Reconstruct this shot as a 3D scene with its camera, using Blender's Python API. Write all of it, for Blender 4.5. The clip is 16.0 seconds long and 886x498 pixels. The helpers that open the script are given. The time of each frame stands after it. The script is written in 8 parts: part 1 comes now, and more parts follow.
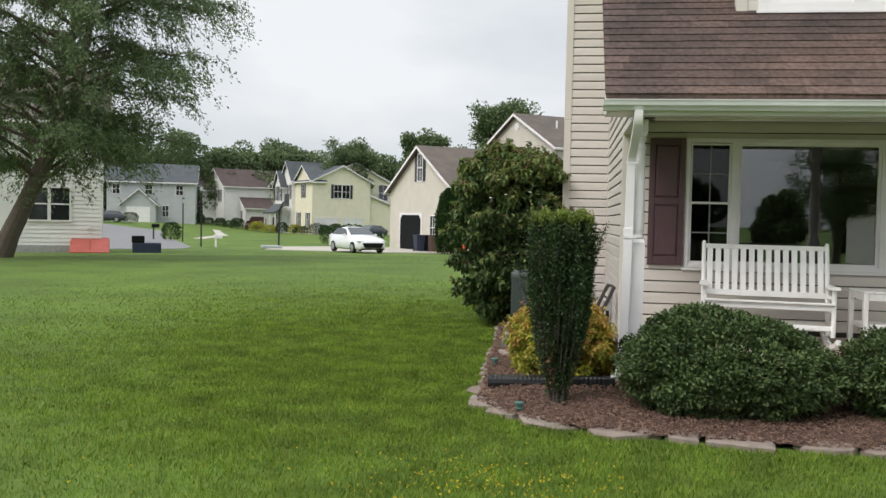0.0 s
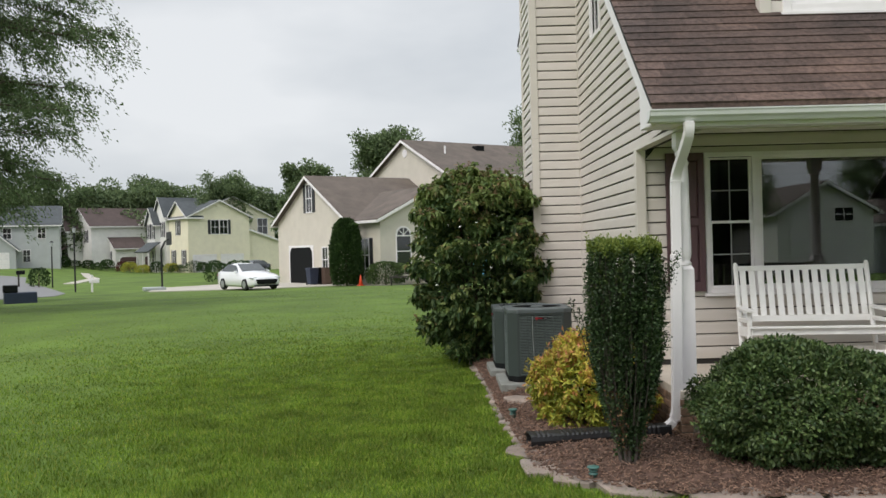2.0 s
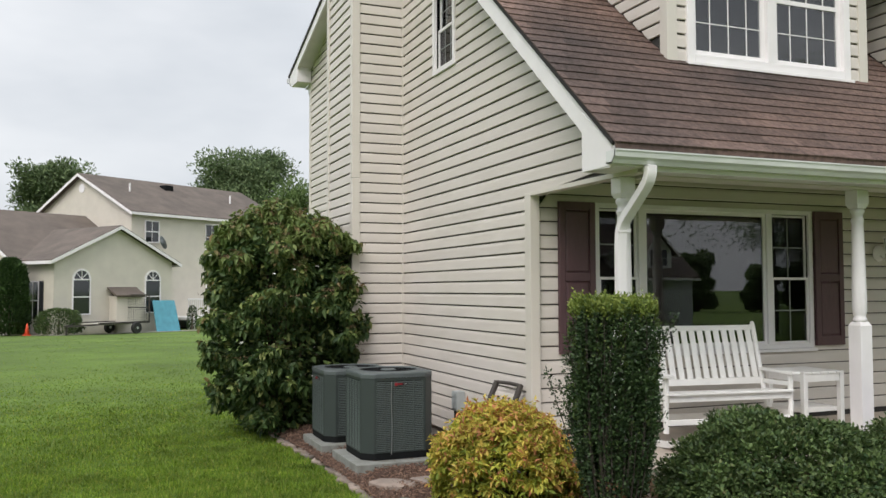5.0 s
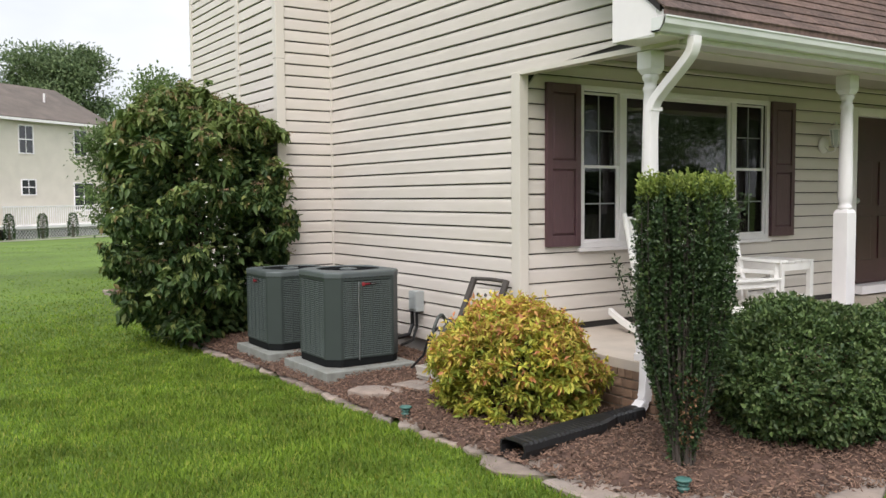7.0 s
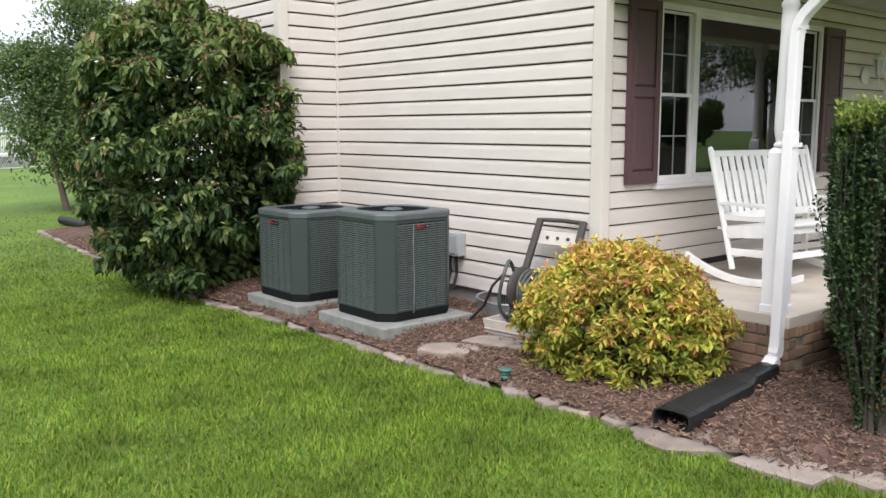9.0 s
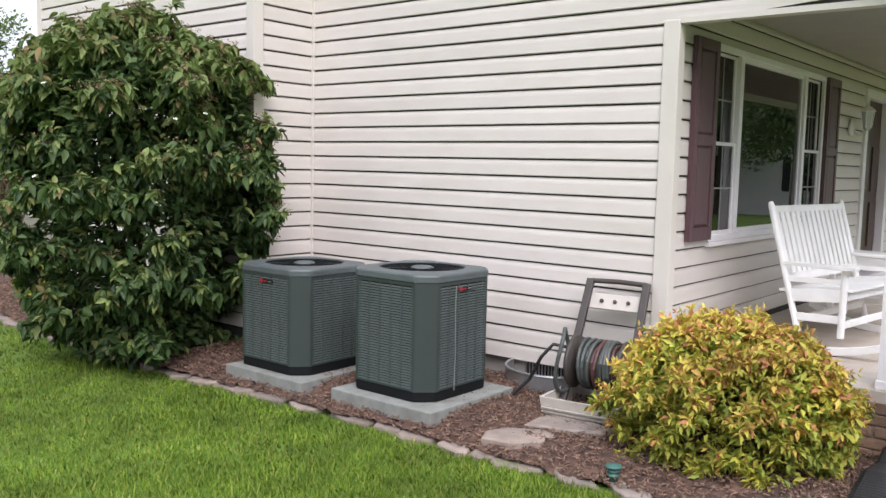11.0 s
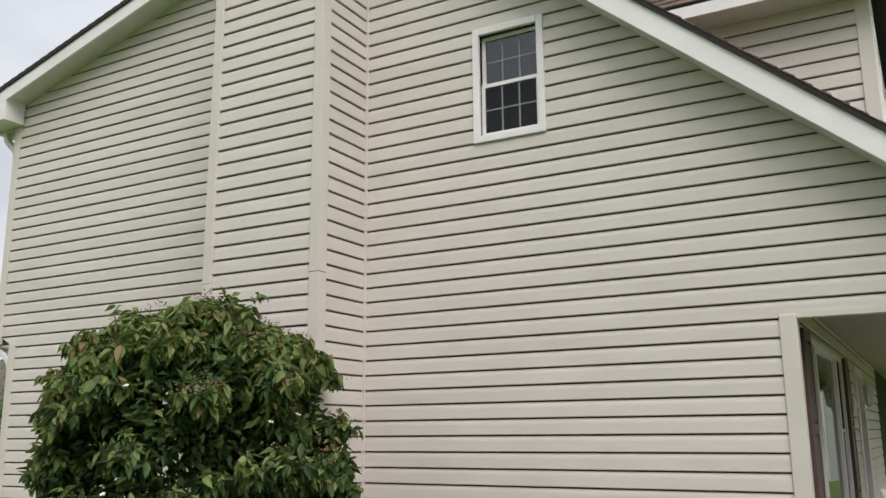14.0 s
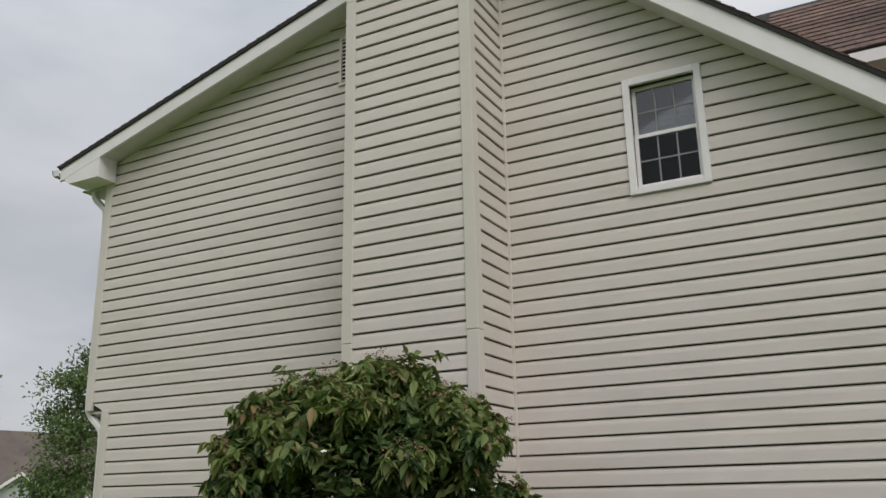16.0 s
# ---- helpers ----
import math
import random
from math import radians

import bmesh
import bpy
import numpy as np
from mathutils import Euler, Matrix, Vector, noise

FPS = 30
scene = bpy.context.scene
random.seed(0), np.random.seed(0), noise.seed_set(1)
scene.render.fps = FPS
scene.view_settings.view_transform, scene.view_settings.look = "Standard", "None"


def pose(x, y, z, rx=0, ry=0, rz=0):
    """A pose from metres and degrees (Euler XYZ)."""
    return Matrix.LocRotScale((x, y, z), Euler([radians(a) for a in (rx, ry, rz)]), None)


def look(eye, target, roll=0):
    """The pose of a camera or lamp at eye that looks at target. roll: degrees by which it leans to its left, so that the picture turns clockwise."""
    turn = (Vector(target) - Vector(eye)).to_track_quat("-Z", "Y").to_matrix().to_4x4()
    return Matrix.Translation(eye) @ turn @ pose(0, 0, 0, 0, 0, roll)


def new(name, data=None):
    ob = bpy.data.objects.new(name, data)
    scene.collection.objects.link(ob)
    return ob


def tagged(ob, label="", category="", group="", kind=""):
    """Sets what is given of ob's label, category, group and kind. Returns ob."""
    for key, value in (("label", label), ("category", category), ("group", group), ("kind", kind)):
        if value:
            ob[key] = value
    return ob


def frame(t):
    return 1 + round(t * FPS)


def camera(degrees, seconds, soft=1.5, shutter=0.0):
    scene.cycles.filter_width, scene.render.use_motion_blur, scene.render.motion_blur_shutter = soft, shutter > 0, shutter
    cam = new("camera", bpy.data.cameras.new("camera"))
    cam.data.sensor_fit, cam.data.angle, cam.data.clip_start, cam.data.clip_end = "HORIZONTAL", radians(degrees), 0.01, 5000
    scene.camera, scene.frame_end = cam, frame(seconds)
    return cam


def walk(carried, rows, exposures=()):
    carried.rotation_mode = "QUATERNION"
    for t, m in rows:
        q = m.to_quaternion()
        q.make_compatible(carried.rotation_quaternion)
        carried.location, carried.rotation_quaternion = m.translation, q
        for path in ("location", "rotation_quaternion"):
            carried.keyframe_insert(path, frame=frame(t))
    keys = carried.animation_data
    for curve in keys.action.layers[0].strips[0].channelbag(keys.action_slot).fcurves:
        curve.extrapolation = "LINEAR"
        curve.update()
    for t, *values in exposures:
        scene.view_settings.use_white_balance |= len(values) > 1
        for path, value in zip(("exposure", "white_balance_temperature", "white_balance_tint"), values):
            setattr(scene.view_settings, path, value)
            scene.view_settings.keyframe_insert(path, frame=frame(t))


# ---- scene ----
cam = camera(54.07, 16.0)
PATH = [
    (0, (-0.013, -0.051, 1.499), (-0.288, 1.929, 1.428), 1.31),
    (0.5, (-0.368, 0.161, 1.532), (-0.561, 2.151, 1.469), -0.15),
    (1, (-0.715, 0.433, 1.563), (-0.825, 2.429, 1.533), -1.19),
    (1.5, (-1.069, 0.725, 1.558), (-1.136, 2.723, 1.541), -1.25),
    (2, (-1.324, 0.987, 1.565), (-1.314, 2.987, 1.557), -1.48),
    (2.5, (-1.607, 1.319, 1.595), (-1.457, 3.314, 1.590), 0.48),
    (3, (-1.865, 1.672, 1.604), (-1.573, 3.651, 1.608), 1.46),
    (3.5, (-2.088, 1.898, 1.614), (-1.683, 3.857, 1.632), 0.46),
    (4, (-2.383, 2.140, 1.627), (-1.836, 4.062, 1.683), -0.24),
    (6.5, (-3.473, 3.571, 1.553), (-2.483, 5.308, 1.610), -0.76),
    (7, (-3.685, 3.893, 1.478), (-2.583, 5.558, 1.358), -0.43),
    (7.5, (-3.829, 4.271, 1.446), (-2.657, 5.879, 1.234), 0.48),
    (8, (-3.910, 4.700, 1.445), (-2.726, 6.292, 1.189), 0.16),
    (8.5, (-4.077, 5.003, 1.453), (-2.856, 6.564, 1.182), -0.13),
    (11, (-4.495, 6.916, 1.524), (-2.953, 8.176, 1.333), 1.3),
    (11.5, (-4.632, 7.192, 1.545), (-3.088, 8.457, 1.420), 0.84),
    (12, (-4.844, 7.446, 1.562), (-3.276, 8.686, 1.509), 0.72),
    (12.5, (-4.970, 7.738, 1.587), (-3.359, 8.917, 1.702), 1.73),
    (13, (-4.995, 8.043, 1.627), (-3.360, 9.165, 1.890), 2.22),
    (13.5, (-5.140, 8.283, 1.658), (-3.467, 9.323, 2.002), 0.96),
    (14, (-5.284, 8.517, 1.720), (-3.576, 9.471, 2.136), -0.46),
    (14.5, (-5.316, 8.830, 1.761), (-3.600, 9.712, 2.286), -0.91),
    (15, (-5.388, 9.159, 1.769), (-3.671, 9.990, 2.369), -0.83),
    (15.5, (-5.548, 9.498, 1.753), (-3.830, 10.325, 2.355), -0.71),
    (16, (-5.647, 9.799, 1.735), (-3.956, 10.708, 2.295), -1.05),
]
EXPOSURES = [(t, e, 6100 if 11 <= t <= 12.5 else 6300 if t == 8.5 else 6450, 19.5 if 11 <= t <= 12.5 else 15.5 if t >= 6.5 else 13) for t, e in ((0, 0.15), (2, 0.03), (4, 0.18), (6.5, 0.2), (7, 0.5), (7.5, 0.7), (8.5, 0.75), (11, 0.71), (12, 0.68), (12.5, 0.53), (13.5, 0.06), (14, 0.08), (14.5, -0.14), (15, -0.37), (15.5, -0.38), (16, -0.36))]
walk(cam, [(t, look(eye, target, roll)) for t, eye, target, roll in PATH], EXPOSURES)
# overcast daylight: soft sky and a wide weak sun
world = bpy.data.worlds.new("sky")
scene.world = world
world.use_nodes = True
wn, wl = world.node_tree.nodes, world.node_tree.links
wn.clear()
w_out = wn.new("ShaderNodeOutputWorld")
w_bg = wn.new("ShaderNodeBackground")
w_sky = wn.new("ShaderNodeTexSky")
w_sky.sky_type, w_sky.sun_disc = "NISHITA", False
SUN_ELEV, SUN_ROT = radians(47.7), radians(222.9)
w_sky.sun_elevation, w_sky.sun_rotation = SUN_ELEV, SUN_ROT
w_sky.air_density, w_sky.dust_density = 1.0, 3.0
w_co = wn.new("ShaderNodeTexCoord")
w_map = wn.new("ShaderNodeMapping")
w_map.inputs["Scale"].default_value = (1.0, 1.0, 2.6)
w_noise = wn.new("ShaderNodeTexNoise")
w_noise.inputs["Scale"].default_value = 1.9
w_noise.inputs["Detail"].default_value = 5.0
w_noise.inputs["Roughness"].default_value = 0.5
w_ramp = wn.new("ShaderNodeValToRGB")
w_ramp.color_ramp.elements[0].position, w_ramp.color_ramp.elements[0].color = 0.32, (5.9, 6.5, 6.85, 1)
w_ramp.color_ramp.elements[1].position, w_ramp.color_ramp.elements[1].color = 0.66, (9.6, 10.0, 10.0, 1)
w_mix = wn.new("ShaderNodeMix")
w_mix.data_type = "RGBA"
w_mix.inputs["Factor"].default_value = 0.90
wl.new(w_co.outputs["Generated"], w_map.inputs["Vector"])
wl.new(w_map.outputs["Vector"], w_noise.inputs["Vector"])
wl.new(w_noise.outputs["Fac"], w_ramp.inputs["Fac"])
wl.new(w_sky.outputs["Color"], w_mix.inputs["A"])
wl.new(w_ramp.outputs["Color"], w_mix.inputs["B"])
# an overcast sky is brighter overhead than at the horizon
w_sep = wn.new("ShaderNodeSeparateXYZ")
wl.new(w_co.outputs["Generated"], w_sep.inputs["Vector"])
w_up = wn.new("ShaderNodeMapRange")
w_up.inputs["From Min"].default_value, w_up.inputs["From Max"].default_value = 0.30, 1.0
w_up.inputs["To Min"].default_value, w_up.inputs["To Max"].default_value = 1.0, 1.9
wl.new(w_sep.outputs["Z"], w_up.inputs["Value"])
w_scale = wn.new("ShaderNodeVectorMath")
w_scale.operation = "SCALE"
wl.new(w_mix.outputs["Result"], w_scale.inputs[0])
wl.new(w_up.outputs["Result"], w_scale.inputs["Scale"])
wl.new(w_scale.outputs["Vector"], w_bg.inputs["Color"])
w_bg.inputs["Strength"].default_value = 0.088
wl.new(w_bg.outputs["Background"], w_out.inputs["Surface"])
sun = new("sun", bpy.data.lights.new("sun", "SUN"))
sun.data.energy, sun.data.angle, sun.data.color = 1.95, radians(40), (1.0, 0.96, 0.9)
sun.matrix_world = look((-13, -8, 21), (0, 6, 0))


# ---- building helpers ----
def material(name, color, rough=0.6, var=0.12, scale=6.0, bump=0.0, bump_scale=60.0, metal=0.0, island=0.0, obvar=0.0,
             blotch=None, blotch_amount=0.0, coat=0.0, spec=0.5, sheen_trans=0.0, stretch=(1, 1, 1), blotch_scale=None):
    """A principled surface with variation at two scales, fine relief, and tint by piece."""
    m = bpy.data.materials.new(name)
    m.use_nodes = True
    n, l = m.node_tree.nodes, m.node_tree.links
    b = n["Principled BSDF"]
    b.inputs["Roughness"].default_value = rough
    b.inputs["Metallic"].default_value = metal
    b.inputs["Specular IOR Level"].default_value = spec
    b.inputs["Coat Weight"].default_value = coat
    co = n.new("ShaderNodeNewGeometry")
    mp = n.new("ShaderNodeMapping")
    mp.inputs["Scale"].default_value = stretch
    l.new(co.outputs["Position"], mp.inputs["Vector"])
    big = n.new("ShaderNodeTexNoise")
    big.inputs["Scale"].default_value, big.inputs["Detail"].default_value = scale, 4.0
    l.new(mp.outputs["Vector"], big.inputs["Vector"])
    rng = n.new("ShaderNodeMapRange")
    rng.inputs["From Min"].default_value, rng.inputs["From Max"].default_value = 0.3, 0.7
    rng.inputs["To Min"].default_value, rng.inputs["To Max"].default_value = 1 - var, 1 + var
    l.new(big.outputs["Fac"], rng.inputs["Value"])
    value = rng.outputs["Result"]

    def times(a, source, lo, hi):
        r = n.new("ShaderNodeMapRange")
        r.inputs["To Min"].default_value, r.inputs["To Max"].default_value = lo, hi
        l.new(source, r.inputs["Value"])
        k = n.new("ShaderNodeMath")
        k.operation = "MULTIPLY"
        l.new(a, k.inputs[0])
        l.new(r.outputs["Result"], k.inputs[1])
        return k.outputs["Value"]

    if island:
        g = n.new("ShaderNodeNewGeometry")
        value = times(value, g.outputs["Random Per Island"], 1 - island, 1 + island)
    if obvar:
        o = n.new("ShaderNodeObjectInfo")
        value = times(value, o.outputs["Random"], 1 - obvar, 1 + obvar)
    base = n.new("ShaderNodeRGB")
    base.outputs[0].default_value = (*color, 1)
    tone = base.outputs[0]
    if blotch:
        spot = n.new("ShaderNodeTexNoise")
        spot.inputs["Scale"].default_value, spot.inputs["Detail"].default_value = blotch_scale or scale * 0.37, 6.0
        l.new(mp.outputs["Vector"], spot.inputs["Vector"])
        sr = n.new("ShaderNodeMapRange")
        sr.inputs["From Min"].default_value, sr.inputs["From Max"].default_value = 0.45, 0.68
        sr.inputs["To Max"].default_value = blotch_amount
        l.new(spot.outputs["Fac"], sr.inputs["Value"])
        mx = n.new("ShaderNodeMix")
        mx.data_type = "RGBA"
        mx.inputs["B"].default_value = (*blotch, 1)
        l.new(sr.outputs["Result"], mx.inputs["Factor"])
        l.new(tone, mx.inputs["A"])
        tone = mx.outputs["Result"]
    v = n.new("ShaderNodeVectorMath")
    v.operation = "SCALE"
    l.new(tone, v.inputs[0])
    l.new(value, v.inputs["Scale"])
    l.new(v.outputs["Vector"], b.inputs["Base Color"])
    if bump:
        f = n.new("ShaderNodeTexNoise")
        f.inputs["Scale"].default_value, f.inputs["Detail"].default_value = bump_scale, 3.0
        l.new(mp.outputs["Vector"], f.inputs["Vector"])
        bp = n.new("ShaderNodeBump")
        bp.inputs["Strength"].default_value, bp.inputs["Distance"].default_value = bump, 0.01
        l.new(f.outputs["Fac"], bp.inputs["Height"])
        l.new(bp.outputs["Normal"], b.inputs["Normal"])
    if sheen_trans:
        out = n["Material Output"]
        tr = n.new("ShaderNodeBsdfTranslucent")
        l.new(v.outputs["Vector"], tr.inputs["Color"])
        mxs = n.new("ShaderNodeMixShader")
        mxs.inputs["Fac"].default_value = sheen_trans
        l.new(b.outputs["BSDF"], mxs.inputs[1])
        l.new(tr.outputs["BSDF"], mxs.inputs[2])
        l.new(mxs.outputs["Shader"], out.inputs["Surface"])
    return m


def leaf_material(name, low, high, rough=0.5, trans=0.25, tips=None, tip_amount=0.0, patch=(2.2, 0.75, 1.25)):
    """Leaves whose colour runs from low to high by leaf, some turned to the tip colour."""
    m = bpy.data.materials.new(name)
    m.use_nodes = True
    n, l = m.node_tree.nodes, m.node_tree.links
    b = n["Principled BSDF"]
    b.inputs["Roughness"].default_value = rough
    b.inputs["Specular IOR Level"].default_value = 0.25
    g = n.new("ShaderNodeNewGeometry")
    o = n.new("ShaderNodeObjectInfo")
    add = n.new("ShaderNodeMath")
    add.operation = "ADD"
    l.new(g.outputs["Random Per Island"], add.inputs[0])
    l.new(o.outputs["Random"], add.inputs[1])
    fr = n.new("ShaderNodeMath")
    fr.operation = "FRACT"
    l.new(add.outputs["Value"], fr.inputs[0])
    r = n.new("ShaderNodeValToRGB")
    e = r.color_ramp.elements
    e[0].position, e[0].color = 0.0, (*low, 1)
    e[1].position, e[1].color = (1.0 - tip_amount) if tips else 1.0, (*high, 1)
    if tips:
        t = e.new(min(1.0, 1.0 - tip_amount + 0.06))
        t.color = (*tips, 1)
    l.new(fr.outputs["Value"], r.inputs["Fac"])
    co = n.new("ShaderNodeNewGeometry")
    ns = n.new("ShaderNodeTexNoise")
    ns.inputs["Scale"].default_value, ns.inputs["Detail"].default_value = patch[0], 3.0
    l.new(co.outputs["Position"], ns.inputs["Vector"])
    mr = n.new("ShaderNodeMapRange")
    mr.inputs["From Min"].default_value, mr.inputs["From Max"].default_value = 0.3, 0.7
    mr.inputs["To Min"].default_value, mr.inputs["To Max"].default_value = patch[1], patch[2]
    l.new(ns.outputs["Fac"], mr.inputs["Value"])
    v = n.new("ShaderNodeVectorMath")
    v.operation = "SCALE"
    l.new(r.outputs["Color"], v.inputs[0])
    l.new(mr.outputs["Result"], v.inputs["Scale"])
    l.new(v.outputs["Vector"], b.inputs["Base Color"])
    tr = n.new("ShaderNodeBsdfTranslucent")
    l.new(v.outputs["Vector"], tr.inputs["Color"])
    mx = n.new("ShaderNodeMixShader")
    mx.inputs["Fac"].default_value = trans
    l.new(b.outputs["BSDF"], mx.inputs[1])
    l.new(tr.outputs["BSDF"], mx.inputs[2])
    l.new(mx.outputs["Shader"], n["Material Output"].inputs["Surface"])
    return m


def glass_material(name, tint=(0.55, 0.6, 0.6), ior=2.2):
    """Window glass: clear, with a mirror gloss that grows at grazing angles."""
    m = bpy.data.materials.new(name)
    m.use_nodes = True
    n, l = m.node_tree.nodes, m.node_tree.links
    n.remove(n["Principled BSDF"])
    fr = n.new("ShaderNodeFresnel")
    fr.inputs["IOR"].default_value = ior
    tr = n.new("ShaderNodeBsdfTransparent")
    tr.inputs["Color"].default_value = (*tint, 1)
    gl = n.new("ShaderNodeBsdfGlossy")
    gl.inputs["Roughness"].default_value = 0.01
    mx = n.new("ShaderNodeMixShader")
    l.new(fr.outputs["Fac"], mx.inputs["Fac"])
    l.new(tr.outputs["BSDF"], mx.inputs[1])
    l.new(gl.outputs["BSDF"], mx.inputs[2])
    l.new(mx.outputs["Shader"], n["Material Output"].inputs["Surface"])
    return m


class Build:
    """Collects corners and faces of one mesh."""

    def __init__(self):
        self.v, self.f = [], []

    def add(self, verts, faces):
        k = len(self.v)
        self.v += [tuple(p) for p in verts]
        self.f += [tuple(i + k for i in q) for q in faces]
        return self

    def box(self, x0, x1, y0, y1, z0, z1):
        return self.add([(x0, y0, z0), (x1, y0, z0), (x1, y1, z0), (x0, y1, z0), (x0, y0, z1), (x1, y0, z1), (x1, y1, z1), (x0, y1, z1)],
                        [(0, 3, 2, 1), (4, 5, 6, 7), (0, 1, 5, 4), (1, 2, 6, 5), (2, 3, 7, 6), (3, 0, 4, 7)])

    def beam(self, a, b, w, h, up=(0, 0, 1)):
        """A bar from a to b, w wide and h high."""
        a, b = Vector(a), Vector(b)
        d = (b - a).normalized()
        s = d.cross(Vector(up))
        s = s.normalized() if s.length > 1e-5 else Vector((1, 0, 0))
        t = s.cross(d).normalized()
        p = []
        for c in (a, b):
            p += [c - s * w / 2 - t * h / 2, c + s * w / 2 - t * h / 2, c + s * w / 2 + t * h / 2, c - s * w / 2 + t * h / 2]
        return self.add(p, [(0, 1, 2, 3), (7, 6, 5, 4), (0, 4, 5, 1), (1, 5, 6, 2), (2, 6, 7, 3), (3, 7, 4, 0)])

    def prism(self, outline, direction):
        """A flat outline swept along a direction."""
        d, k = Vector(direction), len(outline)
        p = [Vector(q) for q in outline]
        return self.add(p + [q + d for q in p],
                        [tuple(range(k - 1, -1, -1)), tuple(range(k, 2 * k))] + [(i, (i + 1) % k, k + (i + 1) % k, k + i) for i in range(k)])

    def tube(self, path, radius, sides=10, cap=True):
        """A round bar along points; radius may be a list."""
        path = [Vector(q) for q in path]
        rad = radius if isinstance(radius, (list, tuple)) else [radius] * len(path)
        k0, ref = len(self.v), None
        for i, q in enumerate(path):
            d = (path[min(i + 1, len(path) - 1)] - path[max(i - 1, 0)]).normalized()
            if ref is None:
                ref = d.orthogonal().normalized()
            ref = (ref - d * ref.dot(d)).normalized()
            o = d.cross(ref)
            for j in range(sides):
                a = 2 * math.pi * j / sides
                self.v.append(tuple(q + (ref * math.cos(a) + o * math.sin(a)) * rad[i]))
        for i in range(len(path) - 1):
            for j in range(sides):
                a, b = k0 + i * sides + j, k0 + i * sides + (j + 1) % sides
                self.f.append((a, b, b + sides, a + sides))
        if cap:
            self.f.append(tuple(k0 + j for j in range(sides - 1, -1, -1)))
            self.f.append(tuple(k0 + (len(path) - 1) * sides + j for j in range(sides)))
        return self

    def lathe(self, profile, sides=20, at=(0, 0, 0)):
        """A turned body: (radius, height) rows round a vertical axis."""
        k0 = len(self.v)
        for r, z in profile:
            for j in range(sides):
                a = 2 * math.pi * j / sides
                self.v.append((at[0] + r * math.cos(a), at[1] + r * math.sin(a), at[2] + z))
        for i in range(len(profile) - 1):
            for j in range(sides):
                a, b = k0 + i * sides + j, k0 + i * sides + (j + 1) % sides
                self.f.append((a, b, b + sides, a + sides))
        self.f.append(tuple(k0 + j for j in range(sides - 1, -1, -1)))
        self.f.append(tuple(k0 + (len(profile) - 1) * sides + j for j in range(sides)))
        return self

    def mesh(self, name):
        me = bpy.data.meshes.new(name)
        me.from_pydata(self.v, [], self.f)
        me.validate()
        return me

    def ob(self, name, mat, parent=None, label="", bevel=0.0, smooth=False, at=None):
        me = self.mesh(name)
        if bevel:
            bm = bmesh.new()
            bm.from_mesh(me)
            bmesh.ops.recalc_face_normals(bm, faces=bm.faces)
            edges = [e for e in bm.edges if len(e.link_faces) == 2 and e.calc_face_angle(0) > 0.6]
            bmesh.ops.bevel(bm, geom=edges, offset=bevel, segments=2, affect="EDGES", profile=0.6)
            bm.to_mesh(me)
            bm.free()
        me.materials.append(mat)
        if smooth:
            for p in me.polygons:
                p.use_smooth = True
        o = new(name, me)
        if at is not None:
            o.matrix_basis = at
        if parent:
            o.parent = parent
        if label:
            o["label"] = label
        return o


def thing(name, label, category, at=(0, 0, 0), yaw=0, group="", kind=""):
    e = new(name)
    e.matrix_basis = pose(*at, 0, 0, yaw)
    e.empty_display_size = 0.2
    return tagged(e, label, category, group, kind)


def fast_mesh(name, verts, faces_idx, sides, mat, parent=None, kind=""):
    """A mesh of very many small faces from arrays."""
    me = bpy.data.meshes.new(name)
    nf = len(faces_idx) // sides
    me.vertices.add(len(verts))
    me.vertices.foreach_set("co", np.ascontiguousarray(verts, dtype=np.float32).ravel())
    me.loops.add(len(faces_idx))
    me.loops.foreach_set("vertex_index", np.ascontiguousarray(faces_idx, dtype=np.int32))
    me.polygons.add(nf)
    me.polygons.foreach_set("loop_start", np.arange(0, nf * sides, sides, dtype=np.int32))
    me.update(calc_edges=True)
    me.materials.append(mat)
    o = new(name, me)
    if parent:
        o.parent = parent
    if kind:
        o["kind"] = kind
    return o


def leaf_arrays(points, out, rng, size, ratio=0.45, droop=0.35, spread=0.8, vary=0.3, fold=0.16):
    """Folded leaves at points, facing roughly outwards: two triangles each."""
    n = len(points)
    out = out / (np.linalg.norm(out, axis=1, keepdims=True) + 1e-9)
    d = out + rng.normal(0, spread, (n, 3))
    d[:, 2] -= droop
    d /= np.linalg.norm(d, axis=1, keepdims=True) + 1e-9
    up = out * 0.7 + rng.normal(0, 0.45, (n, 3))
    up[:, 2] += 0.8
    s = np.cross(d, up)
    s /= np.linalg.norm(s, axis=1, keepdims=True) + 1e-9
    u = np.cross(s, d)
    L = (size * (1 + rng.uniform(-vary, vary, n)))[:, None]
    mid = points + d * L * 0.45
    v = np.stack([points, mid + s * L * ratio * 0.5 + u * L * fold, points + d * L, mid - s * L * ratio * 0.5 + u * L * fold], 1).reshape(-1, 3)
    k = (np.arange(n) * 4)[:, None]
    f = np.concatenate([k, k + 1, k + 2, k, k + 2, k + 3], 1).ravel()
    return v, f


